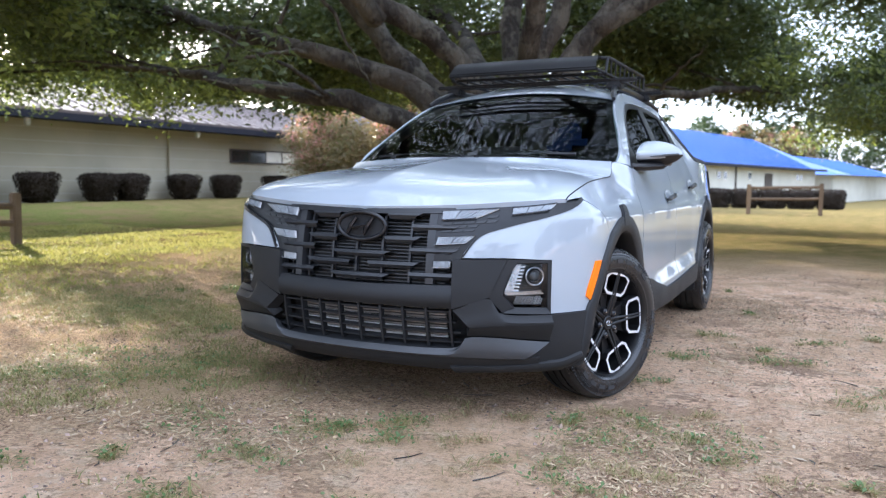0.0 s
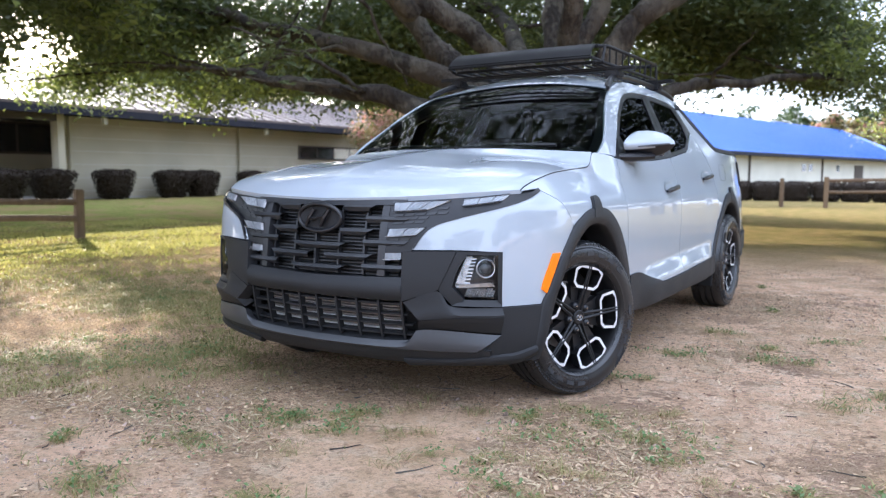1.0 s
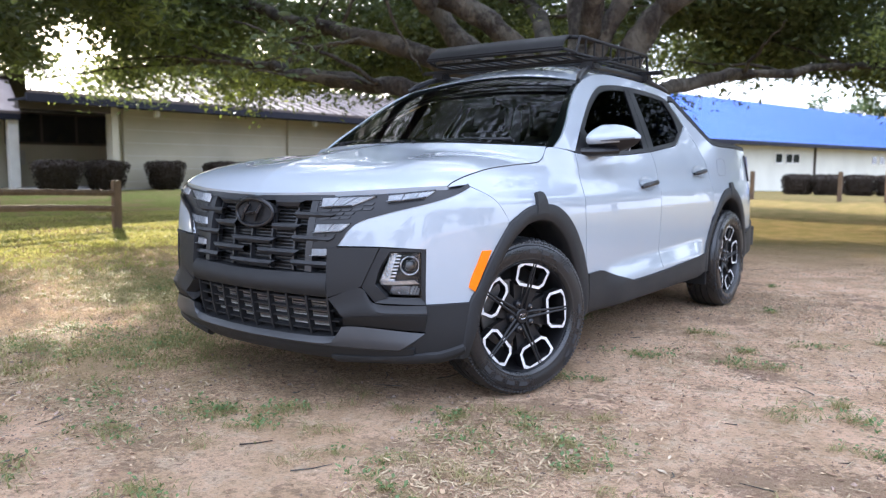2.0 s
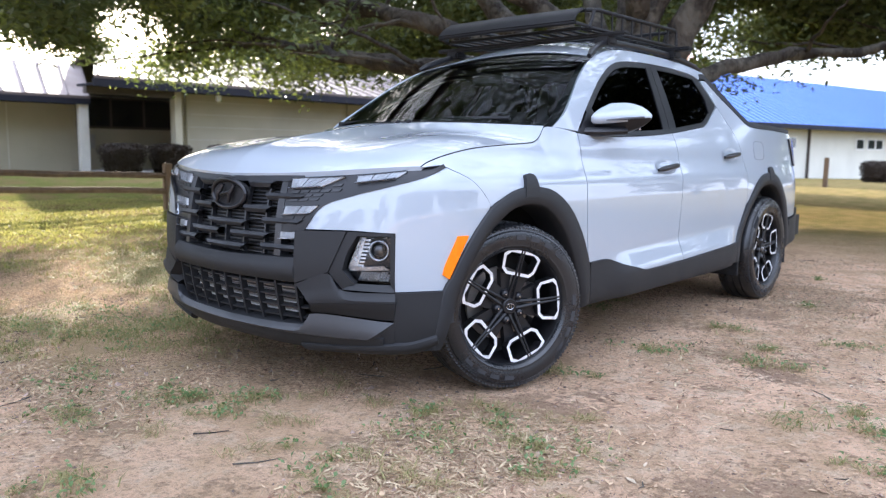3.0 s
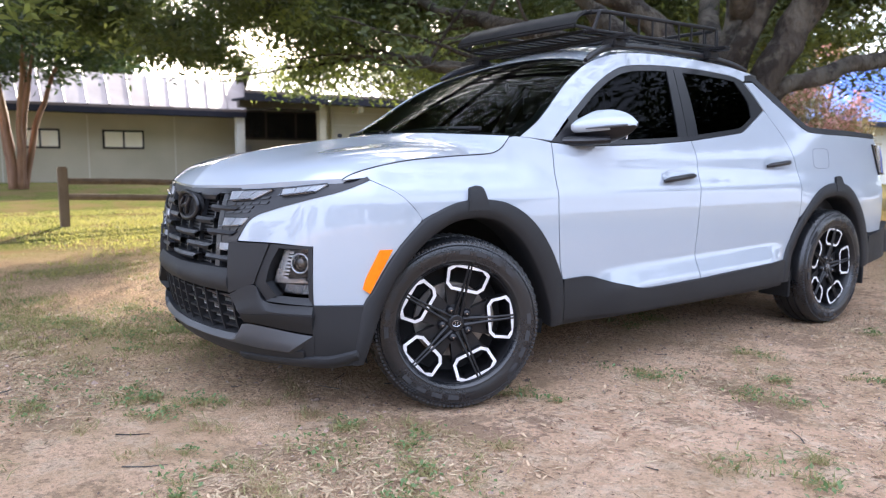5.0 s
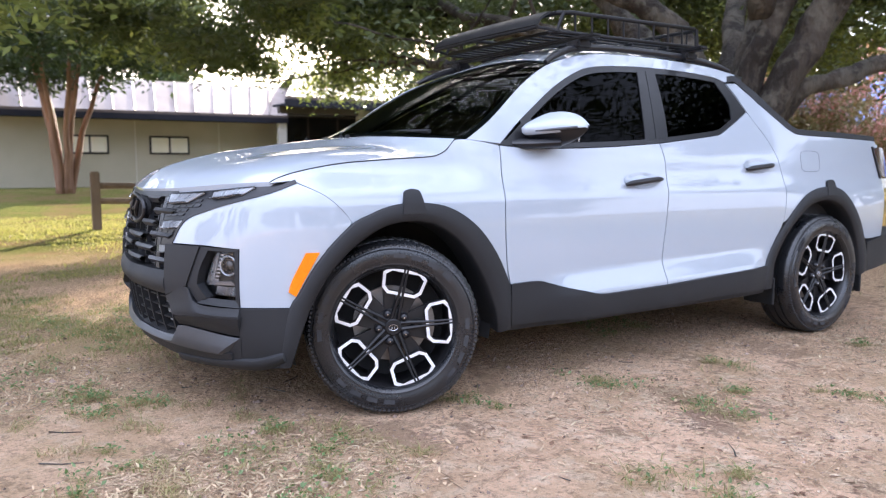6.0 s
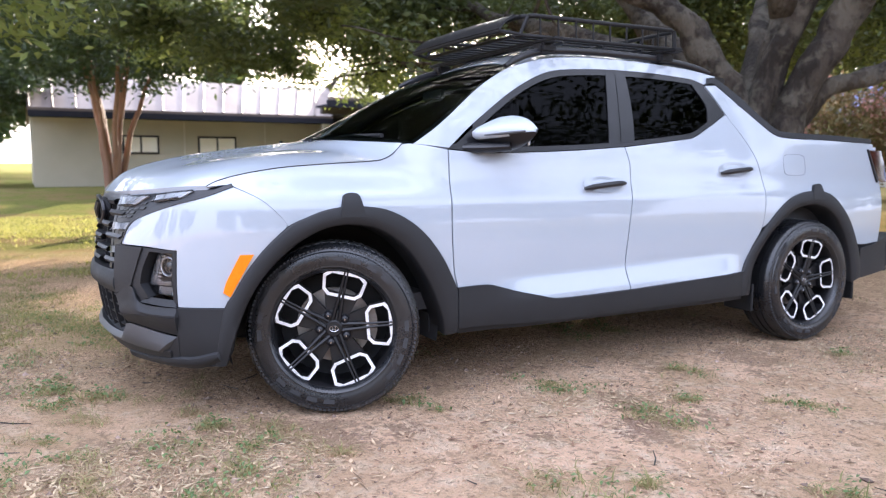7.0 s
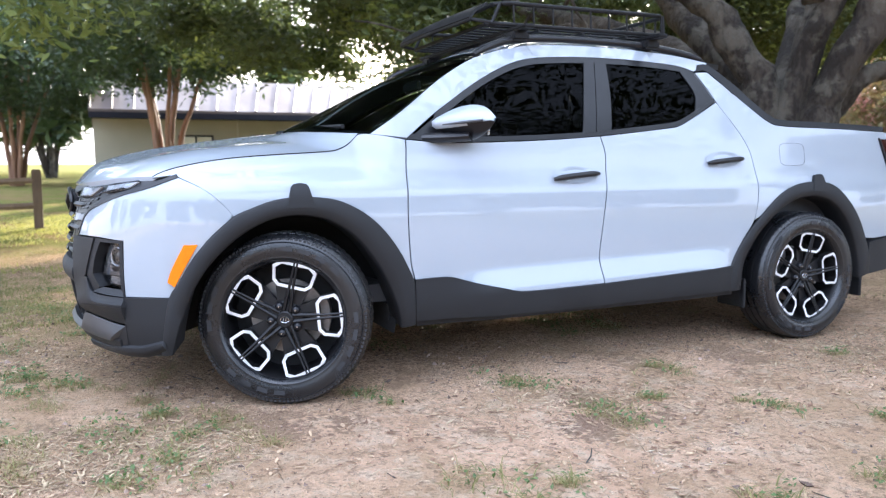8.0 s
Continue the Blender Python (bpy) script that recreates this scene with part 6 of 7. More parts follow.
# -- nose: headlamps, grille, bumper --
for side in (0, 1):
    sg = (1, -1)[side]
    lamp_g = coons([(-1.16, 0.66), (-1.018, 0.716), (-0.95, 0.806), (-0.83, 0.849), (-0.679, 0.886), (-0.523, 0.921), (-0.405, 0.955)],
                   [(-1.16, 0.925), (-0.959, 0.936), (-0.775, 0.947), (-0.573, 0.957), (-0.405, 0.966)], [(-1.16, 0.66), (-1.16, 0.925)], [(-0.405, 0.955), (-0.405, 0.966)], 40, 10)
    lamp = auto(part("headlamp", sheet(body(lamp_g[..., 0], lamp_g[..., 1], -0.012), 0.03, side == 1), M_GLOSSK, truck, "black headlamp housing with clear segmented lamps"))
    rim = np.array([[(a, b - 0.004), (a, b + 0.010)] for a, b in spline([(-1.018, 0.716), (-0.95, 0.806), (-0.83, 0.849), (-0.679, 0.886), (-0.523, 0.921), (-0.405, 0.958)], 40)]).transpose(1, 0, 2)
    auto(part("lamp_rim", sheet(body(rim[..., 0], rim[..., 1], 0.004), 0.012, side == 1), M_GLOSSK, lamp))
    for q in (((-1.128, 0.908), (-0.872, 0.919), (-0.975, 0.880), (-1.124, 0.870)), ((-0.812, 0.924), (-0.578, 0.944), (-0.640, 0.917), (-0.821, 0.896)),
              ((-1.133, 0.799), (-0.972, 0.806), (-1.009, 0.776), (-1.142, 0.766)), ((-1.147, 0.697), (-1.069, 0.700), (-1.069, 0.674), (-1.147, 0.671))):
        tl, tr, br, bl = q
        lp = lambda p0, p1, f: tuple(p0[i] * (1 - f) + p1[i] * f for i in (0, 1))  # noqa: E731
        n = max(1, round(abs(tr[0] - tl[0]) / 0.085))
        for k in range(n):
            a, b = (k + 0.03) / n, (k + 0.97) / n
            g = coons([lp(bl, br, a), lp(bl, br, b)], [lp(tl, tr, a), lp(tl, tr, b)], [lp(bl, br, a), lp(tl, tr, a)], [lp(bl, br, b), lp(tl, tr, b)], 13, 4)
            flute = 0.0018 * np.abs(np.sin(np.linspace(0, 3 * np.pi, 13)))[None, :] * np.ones((4, 1))
            auto(part("lamp_segment", sheet(body(g[..., 0], g[..., 1], -0.006 + flute), 0.012, side == 1), M_LENS, lamp, "clear lamp segment"))
        for e0, e1, c0, c1 in ((tl, tr, 0.0, 0.10), (bl, br, 1.0, 0.88)):
            g = np.array([[(e0[0] + (e1[0] - e0[0]) * f, e0[1] + (e1[1] - e0[1]) * f - 0.004 * c1 * k + 0.004 * (1 - c1) * k) for f in np.linspace(0, 1, 10)] for k in (0, 1)])
            part("lamp_edge", sheet(body(g[..., 0], g[..., 1], 0.0), 0.01, (side == 1) != (c0 == 0.0)), M_CHROME if c0 else M_GLOSSK, lamp)
        g = coons([bl, br], [tl, tr], [bl, tl], [br, tr], 8, 5)
        part("lamp_cover", sheet(body(g[..., 0], g[..., 1], 0.004), 0.0, side == 1), M_LENSCOVER, lamp, smooth=True)
    # rows of small slanted tiles in relief on the lamp panel
    for z, h, a, b in ((0.852, 0.011, -1.125, -0.880), (0.836, 0.011, -1.110, -0.925), (0.820, 0.009, -1.125, -0.945), (0.748, 0.012, -1.135, -1.030), (0.728, 0.011, -1.120, -1.045), (0.872, 0.010, -0.930, -0.850)):
        w, k = 0.042, 0
        while a + (k + 1) * (w + 0.006) <= b + 0.006:
            s0 = a + k * (w + 0.006)
            z0 = z + 0.06 * (s0 + 1.1)
            g = coons([(s0, z0), (s0 + w, z0 + 0.0025)], [(s0 + 0.010, z0 + h), (s0 + w + 0.010, z0 + h + 0.0025)], [(s0, z0), (s0 + 0.010, z0 + h)], [(s0 + w, z0 + 0.0025), (s0 + w + 0.010, z0 + h + 0.0025)], 3, 2)
            part("lamp_tile", sheet(body(g[..., 0], g[..., 1], -0.008), 0.006, side == 1), M_GRILLE, lamp)
            k += 1

# grille: dark recess, fine fins behind and staggered angled blades in front
gg = coons([(-1.93, 0.585), (-1.5, 0.585), (-1.07, 0.585)], [(-1.93, 0.922), (-1.5, 0.916), (-1.07, 0.922)], [(-1.93, 0.585), (-1.93, 0.922)], [(-1.07, 0.585), (-1.07, 0.922)], 24, 10)
grille = part("grille", sheet(body(gg[..., 0], gg[..., 1], -0.075)), M_WELL, truck, "dark patterned grille with staggered blades")
for k in range(20):
    z = 0.60 + k * 0.0155
    g = np.array([[(s, z), (s, z + 0.005)] for s in np.linspace(-1.90, -1.10, 20)]).transpose(1, 0, 2)
    part("grille_fin", sheet(body(g[..., 0], g[..., 1], -0.055), 0.012), M_GRILLE, grille)


def blade(s0, s1, z, tip0, tip1, h=0.029, deep=0.045):
    """One faceted grille blade under a level top edge; its lower edge is cut back to a point."""
    rows = []
    for dz, off, cut in ((-h, -deep, 1.0), (-h, -0.004, 1.0), (-h * 0.55, 0.010, 0.55), (-0.002, 0.004, 0.0), (0.0, -deep, 0.0)):
        s = np.linspace(s0 + cut * tip0, s1 - cut * tip1, 10)
        rows.append(body(s, np.full(10, z + dz), np.full(10, off - 0.012)))
    return auto(part("grille_blade", sheet(np.array(rows)), M_GRILLE, grille), 20)


for z in (0.728, 0.630):
    blade(-1.654, -1.346, z + 0.006, 0.05, 0.05)
for sg in (1, -1):
    for s0, s1, heights in ((0.046, 0.292, (0.902, 0.798, 0.690)), (0.244, 0.464, (0.852, 0.752, 0.648))):
        for z in heights:
            near_badge = 0.075 if z > 0.75 and s0 < 0.1 else 0.0
            a, b = sorted((-1.5 + sg * (s0 + near_badge), -1.5 + sg * s1))
            blade(a, b, z, 0.008 if sg > 0 else 0.045, 0.045 if sg > 0 else 0.008)
for s in (-1.90, -1.80, -1.665, -1.535, -1.40, -1.265, -1.155):
    g = np.array([[(s - 0.005, z), (s + 0.005, z)] for z in np.linspace(0.60, 0.91, 12)])
    part("grille_post", sheet(body(g[..., 0], g[..., 1], -0.036), 0.02), M_GRILLE, grille)
# side cheeks of the grille
for a, b in ((-1.18, -1.145), (-1.855, -1.82)):
    g = coons([(a, 0.60), (b, 0.60)], [(a, 0.915), (b, 0.915)], [(a, 0.60), (a, 0.915)], [(b, 0.60), (b, 0.915)], 3, 10)
    auto(part("grille_cheek", sheet(body(g[..., 0], g[..., 1], -0.010), 0.05), M_GRILLE, grille))
g = coons([(-1.93, 0.900), (-1.5, 0.893), (-1.07, 0.900)], [(-1.93, 0.922), (-1.5, 0.917), (-1.07, 0.922)], [(-1.93, 0.900), (-1.93, 0.922)], [(-1.07, 0.900), (-1.07, 0.922)], 20, 3)
auto(part("grille_header", sheet(body(g[..., 0], g[..., 1], -0.006), 0.04), M_GRILLE, grille))


def oval_badge(parent, c, rx, rz, tube_r, m):
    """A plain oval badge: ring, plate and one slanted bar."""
    bm = bmesh.new()
    n = 36
    tube(bm, [(c[0] + rx * math.cos(2 * math.pi * k / n), c[1] + 0.012 * (math.cos(2 * math.pi * k / n)) ** 2, c[2] + rz * math.sin(2 * math.pi * k / n)) for k in range(n + 1)], tube_r, 8, cap=False)
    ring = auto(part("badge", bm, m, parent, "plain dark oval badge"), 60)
    bm = bmesh.new()
    vs = [bm.verts.new((c[0] + rx * 0.97 * math.cos(2 * math.pi * k / n), c[1] + 0.010, c[2] + rz * 0.97 * math.sin(2 * math.pi * k / n))) for k in range(n)]
    f = bm.faces.new(vs)
    r = bmesh.ops.extrude_face_region(bm, geom=[f])
    for vv_ in r["geom"]:
        if isinstance(vv_, bmesh.types.BMVert):
            vv_.co.y += 0.03
    return ring, bm


ring, bm = oval_badge(truck, (0, -0.820, 0.836), 0.120, 0.060, 0.010, M_GLOSSK)
part("badge_plate", bm, M_WELL, ring)
for x in (-0.042, 0.042):
    bm = bmesh.new()
    tube(bm, [(x - 0.024, -0.824, 0.800), (x, -0.830, 0.836), (x + 0.024, -0.824, 0.872)], [0.008, 0.011, 0.008], 6)
    part("badge_bar", bm, M_GLOSSK, ring)
bm = bmesh.new()
tube(bm, [(-0.042, -0.826, 0.829), (0, -0.830, 0.836), (0.042, -0.826, 0.843)], [0.009, 0.007, 0.009], 6)
part("badge_bar", bm, M_GLOSSK, ring)

# bumper: centre bar, cheeks with lamps, lower grille, skid strip, lip
g = coons([(-1.94, 0.500), (-1.5, 0.502), (-1.06, 0.500)], [(-1.94, 0.598), (-1.5, 0.590), (-1.06, 0.598)], [(-1.94, 0.500), (-1.94, 0.598)], [(-1.06, 0.500), (-1.06, 0.598)], 30, 6)
prof = np.array([0.0, 0.012, 0.016, 0.014, 0.008, -0.004])[:, None] * np.ones((1, 30))
bumper = auto(part("front_bumper", sheet(body(g[..., 0], g[..., 1], prof), 0.10), M_CLAD, truck, "textured black front bumper"), 30)


def bump_panel(name, bottom, top, left, right, nu, nv, off, depth, m=M_CLAD, label="", parent=None):
    out = []
    for side in (0, 1):
        g = coons(bottom, top, left, right, nu, nv)
        o = off if np.isscalar(off) else np.asarray(off)[:, None] * np.ones((1, nu))
        out.append(auto(part(name, sheet(body(g[..., 0], g[..., 1], o), depth, side == 1), m, (parent or [bumper, bumper])[side], label), 30))
    return out


# cheek between grille and lamp, lamp surround frame of four bars, lower corner
bump_panel("cheek", [(-1.06, 0.500), (-0.905, 0.553)], [(-1.06, 0.706), (-0.835, 0.711)], [(-1.06, 0.500), (-1.06, 0.598), (-1.06, 0.706)], [(-0.905, 0.553), (-0.87, 0.63), (-0.835, 0.711)], 10, 10, 0.010, 0.05)
bump_panel("lamp_surround", [(-0.905, 0.553), (-0.848, 0.563)], [(-0.832, 0.711), (-0.792, 0.697)], [(-0.905, 0.553), (-0.87, 0.63), (-0.832, 0.711)], [(-0.848, 0.563), (-0.83, 0.63), (-0.792, 0.697)], 4, 10, 0.004, 0.06)
bump_panel("lamp_surround", [(-0.792, 0.697), (-0.665, 0.697)], [(-0.832, 0.711), (-0.648, 0.708)], [(-0.792, 0.697), (-0.832, 0.711)], [(-0.665, 0.697), (-0.648, 0.708)], 8, 3, 0.004, 0.06)
bump_panel("lamp_surround", [(-0.850, 0.490), (-0.646, 0.484)], [(-0.800, 0.512), (-0.662, 0.510)], [(-0.850, 0.490), (-0.800, 0.512)], [(-0.646, 0.484), (-0.662, 0.510)], 8, 4, [0.012, 0.006, 0.0, -0.004], 0.06)
bump_panel("lamp_surround", [(-0.905, 0.553), (-0.850, 0.490)], [(-0.848, 0.563), (-0.800, 0.512)], [(-0.905, 0.553), (-0.848, 0.563)], [(-0.850, 0.490), (-0.800, 0.512)], 6, 4, 0.004, 0.05)
bump_panel("lamp_surround", [(-0.662, 0.510), (-0.646, 0.484)], [(-0.665, 0.697), (-0.648, 0.708)], [(-0.662, 0.510), (-0.665, 0.697)], [(-0.646, 0.484), (-0.648, 0.708)], 3, 10, 0.003, 0.06)
bump_panel("upper_facet", [(-0.985, 0.430), (-0.82, 0.444), (-0.646, 0.446)], [(-1.055, 0.497), (-0.905, 0.549), (-0.850, 0.487), (-0.646, 0.481)], [(-0.985, 0.430), (-1.055, 0.497)], [(-0.646, 0.446), (-0.646, 0.481)], 24, 6, [0.030, 0.030, 0.022, 0.018, 0.014, 0.012], 0.05)
bump_panel("lower_facet", [(-1.0, 0.386), (-0.90, 0.388), (-0.655, 0.372)], [(-0.985, 0.428), (-0.82, 0.442), (-0.646, 0.444)], [(-1.0, 0.386), (-0.985, 0.428)], [(-0.655, 0.372), (-0.646, 0.444)], 18, 5, [0.006, 0.012, 0.02, 0.026, 0.030], 0.05)
bump_panel("corner", [(-0.66, 0.240), (-0.57, 0.243), (-0.490, 0.250)], [(-0.646, 0.481), (-0.55, 0.481), (-0.45, 0.481)], [(-0.68, 0.240), (-0.655, 0.372), (-0.646, 0.481)], [(-0.490, 0.250), (-0.472, 0.36), (-0.45, 0.481)], 14, 8, 0.010, 0.06)
# skid strip over the full width
g = coons([(-2.24, 0.302), (-1.5, 0.304), (-0.76, 0.302)], [(-2.345, 0.366), (-2.10, 0.384), (-1.99, 0.378), (-1.93, 0.332), (-1.5, 0.326), (-1.07, 0.332), (-1.01, 0.378), (-0.90, 0.384), (-0.655, 0.366)],
          [(-2.24, 0.302), (-2.345, 0.366)], [(-0.76, 0.302), (-0.655, 0.366)], 60, 5)
auto(part("skid_strip", sheet(body(g[..., 0], g[..., 1], np.array([0.030, 0.032, 0.026, 0.018, 0.010])[:, None] * np.ones((1, 60))), 0.04), M_SKID, bumper, "grey skid strip"), 30)
g = coons([(-2.30, 0.238), (-1.9, 0.222), (-1.5, 0.226), (-1.1, 0.222), (-0.70, 0.238)], [(-2.30, 0.304), (-1.5, 0.302), (-0.70, 0.304)], [(-2.30, 0.238), (-2.30, 0.304)], [(-0.70, 0.238), (-0.70, 0.304)], 50, 5)
auto(part("lower_lip", sheet(body(g[..., 0], g[..., 1], np.array([0.0, 0.012, 0.018, 0.02, 0.020])[:, None] * np.ones((1, 50))), 0.10), M_CLAD, bumper))
# triangle between the lip, the strip and the corner
bump_panel("lip_corner", [(-0.76, 0.302), (-0.66, 0.245)], [(-0.655, 0.366), (-0.650, 0.370)], [(-0.76, 0.302), (-0.655, 0.366)], [(-0.66, 0.245), (-0.650, 0.370)], 6, 6, 0.012, 0.04)
# stepped lip under the corner
bump_panel("corner_lip", [(-1.06, 0.212), (-0.85, 0.224), (-0.646, 0.234), (-0.557, 0.238), (-0.470, 0.268)], [(-1.085, 0.252), (-0.85, 0.264), (-0.66, 0.280), (-0.59, 0.283), (-0.488, 0.306)],
           [(-1.06, 0.212), (-1.085, 0.252)], [(-0.470, 0.268), (-0.488, 0.306)], 30, 5, [0.006, 0.018, 0.024, 0.026, 0.022], 0.06)
# lower grille
g = coons([(-1.99, 0.322), (-1.5, 0.318), (-1.01, 0.322)], [(-1.96, 0.512), (-1.5, 0.512), (-1.04, 0.512)], [(-1.99, 0.322), (-1.96, 0.512)], [(-1.01, 0.322), (-1.04, 0.512)], 24, 8)
lg = part("lower_grille", sheet(body(g[..., 0], g[..., 1], -0.10)), M_WELL, truck, "black lower grille in front of a metal radiator")
for k in range(12):
    z = 0.345 + k * 0.0135
    g = np.array([[(s, z), (s, z + 0.007)] for s in np.linspace(-1.86, -1.10, 16)]).transpose(1, 0, 2)
    part("radiator_fin", sheet(body(g[..., 0], g[..., 1], -0.055), 0.01), M_DISC if k % 3 else M_RADI, lg)
for k in range(4):
    z = 0.345 + k * 0.045
    g = np.array([[(s, z - 0.0035), (s, z + 0.0035)] for s in np.linspace(-1.99 + 0.02 * k, -1.01 - 0.02 * k, 24)]).transpose(1, 0, 2)
    auto(part("grille_bar", sheet(body(g[..., 0], g[..., 1], -0.016), 0.03), M_CLAD, lg))
for s in np.linspace(-1.93, -1.07, 9):
    g = np.array([[(s - 0.005, z), (s + 0.005, z)] for z in np.linspace(0.325, 0.508, 8)])
    auto(part("grille_bar", sheet(body(g[..., 0], g[..., 1], -0.008), 0.03), M_CLAD, lg))

# projector lamps in the bumper
for side in (0, 1):
    par = auto(part("main_lamp", sheet(body(*np.moveaxis(coons([(-0.800, 0.512), (-0.662, 0.510)], [(-0.792, 0.697), (-0.665, 0.697)], [(-0.800, 0.512), (-0.850, 0.560), (-0.792, 0.697)], [(-0.662, 0.510), (-0.665, 0.697)], 12, 12), -1, 0), -0.055), 0.0, side == 1), M_GLOSSK, truck, "clear bumper headlamp with round projector"))
    strip = coons([(-0.838, 0.572), (-0.800, 0.575)], [(-0.795, 0.690), (-0.770, 0.690)], [(-0.838, 0.572), (-0.795, 0.690)], [(-0.800, 0.575), (-0.770, 0.690)], 4, 14)
    auto(part("light_bar", sheet(body(strip[..., 0], strip[..., 1], -0.038), 0.015, side == 1), M_CHROME, par, "upright clear light bar"))
    for k in range(8):
        f0, f1 = k / 8, (k + 0.55) / 8
        a = np.array([-0.800, 0.575]) * (1 - f0) + np.array([-0.772, 0.690]) * f0
        b = np.array([-0.800, 0.575]) * (1 - f1) + np.array([-0.772, 0.690]) * f1
        g = coons([a, a + (0.022, 0)], [b, b + (0.022, 0)], [a, b], [a + (0.022, 0), b + (0.022, 0)], 2, 2)
        part("rib", sheet(body(g[..., 0], g[..., 1], -0.042), 0.01, side == 1), M_CHROME, par)
    g = coons([(-0.835, 0.556), (-0.670, 0.566)], [(-0.838, 0.570), (-0.690, 0.582)], [(-0.835, 0.556), (-0.838, 0.570)], [(-0.670, 0.566), (-0.690, 0.582)], 10, 3)
    auto(part("light_bar", sheet(body(g[..., 0], g[..., 1], np.linspace(-0.036, -0.016, 10)[None, :] * np.ones((3, 1))), 0.02, side == 1), M_CHROME, par))
    for r in range(4):
        for k in range(9):
            s = -0.80 + 0.004 * r + k * 0.0145
            z = 0.516 + r * 0.0095
            if s < -0.672:
                g = coons([(s, z), (s + 0.0125, z)], [(s, z + 0.0085), (s + 0.0125, z + 0.0085)], [(s, z), (s, z + 0.0085)], [(s + 0.0125, z), (s + 0.0125, z + 0.0085)], 3, 3)
                o = np.full((3, 3), -0.044)
                o[1, 1] = -0.038
                part("facet", sheet(body(g[..., 0], g[..., 1], o), 0.006, side == 1), M_CHROME if k < 6 else M_LENS, par)
    # round projector
    c = body(-0.712, 0.640, -0.026)
    n = body(-0.712, 0.640, 0.02) - c
    n = Vector(n).normalized()
    if side:
        c, n = c * mir, Vector((-n.x, n.y, n.z))
    c = Vector(c)
    bm = bmesh.new()
    e1 = n.orthogonal().normalized()
    e2 = n.cross(e1)
    ringed = [c + (e1 * math.cos(q) + e2 * math.sin(q)) * 0.037 for q in np.linspace(0, 2 * math.pi, 29)]
    tube(bm, ringed, 0.0045, 8, cap=False)
    tube(bm, [c - n * 0.04, c - n * 0.02, c], [0.034, 0.036, 0.038], 24, cap=False)
    auto(part("bezel", bm, M_CHROME, par))
    bm = bmesh.new()
    tube(bm, [c - n * 0.012 + n * 0.018 * math.cos(a) for a in np.linspace(math.pi / 2, 0.05, 6)], [max(0.001, 0.029 * math.sin(a)) for a in np.linspace(math.pi / 2, 0.05, 6)], 20)
    auto(part("projector_lens", bm, M_GLASSD, par, "dark glass projector lens"))
    cv = coons([(-0.80, 0.513), (-0.662, 0.511)], [(-0.793, 0.696), (-0.665, 0.696)], [(-0.80, 0.513), (-0.850, 0.560), (-0.793, 0.696)], [(-0.662, 0.511), (-0.665, 0.696)], 12, 10)
    part("lamp_cover", sheet(body(cv[..., 0], cv[..., 1], np.linspace(-0.034, -0.003, 12)[None, :] * np.ones((10, 1))), 0.0, side == 1), M_LENSCOVER, par, smooth=True)

# amber side reflectors
skin("side_reflector", [(-0.460, 0.545), (-0.434, 0.527)], [(-0.394, 0.692), (-0.342, 0.692)], [(-0.460, 0.545), (-0.446, 0.59), (-0.394, 0.692)], [(-0.434, 0.527), (-0.392, 0.605), (-0.342, 0.692)], M_AMBER, 10, 14, off=0.008, depth=0.012, label="amber side reflector")

# -- handles, fuel flap, door mirrors --
for (s0, z0, s1, z1), par in (((1.312, 0.921, 1.578, 0.946), door_front), ((2.284, 0.995, 2.528, 1.018), door_rear)):
    for side in (0, 1):
        cs, cz = (s0 + s1) / 2, (z0 + z1) / 2 + 0.012
        cup = np.array([[(cs + 0.125 * r * math.cos(a), cz + 0.042 * r * math.sin(a)) for a in np.linspace(0, 2 * math.pi, 25)] for r in (1.0, 0.85, 0.6, 0.3, 0.01)])
        o = np.array([0.0015, 0.0005, -0.004, -0.006, -0.006])[:, None] * np.ones((1, 25))
        auto(part("handle_cup", sheet(body(cup[..., 0], cup[..., 1], o + 0.0035), 0.0, side == 0), M_PAINT, par[side]), 60)
        f = np.linspace(0, 1, 14)
        lift = 0.016 + 0.016 * np.sin(np.pi * f) ** 0.6
        pts = body(s0 + (s1 - s0) * f, z0 + (z1 - z0) * f, lift)
        if side:
            pts = pts * mir
        bm = bmesh.new()
        tube(bm, [tuple(p) for p in pts], [0.006 + 0.0085 * min(1, 5 * min(q, 1 - q) + 0.3) for q in f], 10)
        auto(part("door_handle", bm, M_GLOSSK, par[side], "black pull handle"), 60)
for side in (0, 1):
    n = 40
    loop = []
    for k in range(n + 1):
        a = 2 * math.pi * k / n
        ca, sa = math.cos(a), math.sin(a)
        loop.append((2.90 + 0.095 * math.copysign(abs(ca) ** 0.45, ca), 1.045 + 0.062 * math.copysign(abs(sa) ** 0.45, sa)))
    P = np.array(loop)
    pts = body(P[:, 0], P[:, 1], 0.0)
    bm = bmesh.new()
    tube(bm, [tuple(p * (mir if side else 1)) for p in pts], 0.0011, 5, cap=False)
    part("fuel_flap_gap", bm, M_SEAM, bedside[side])


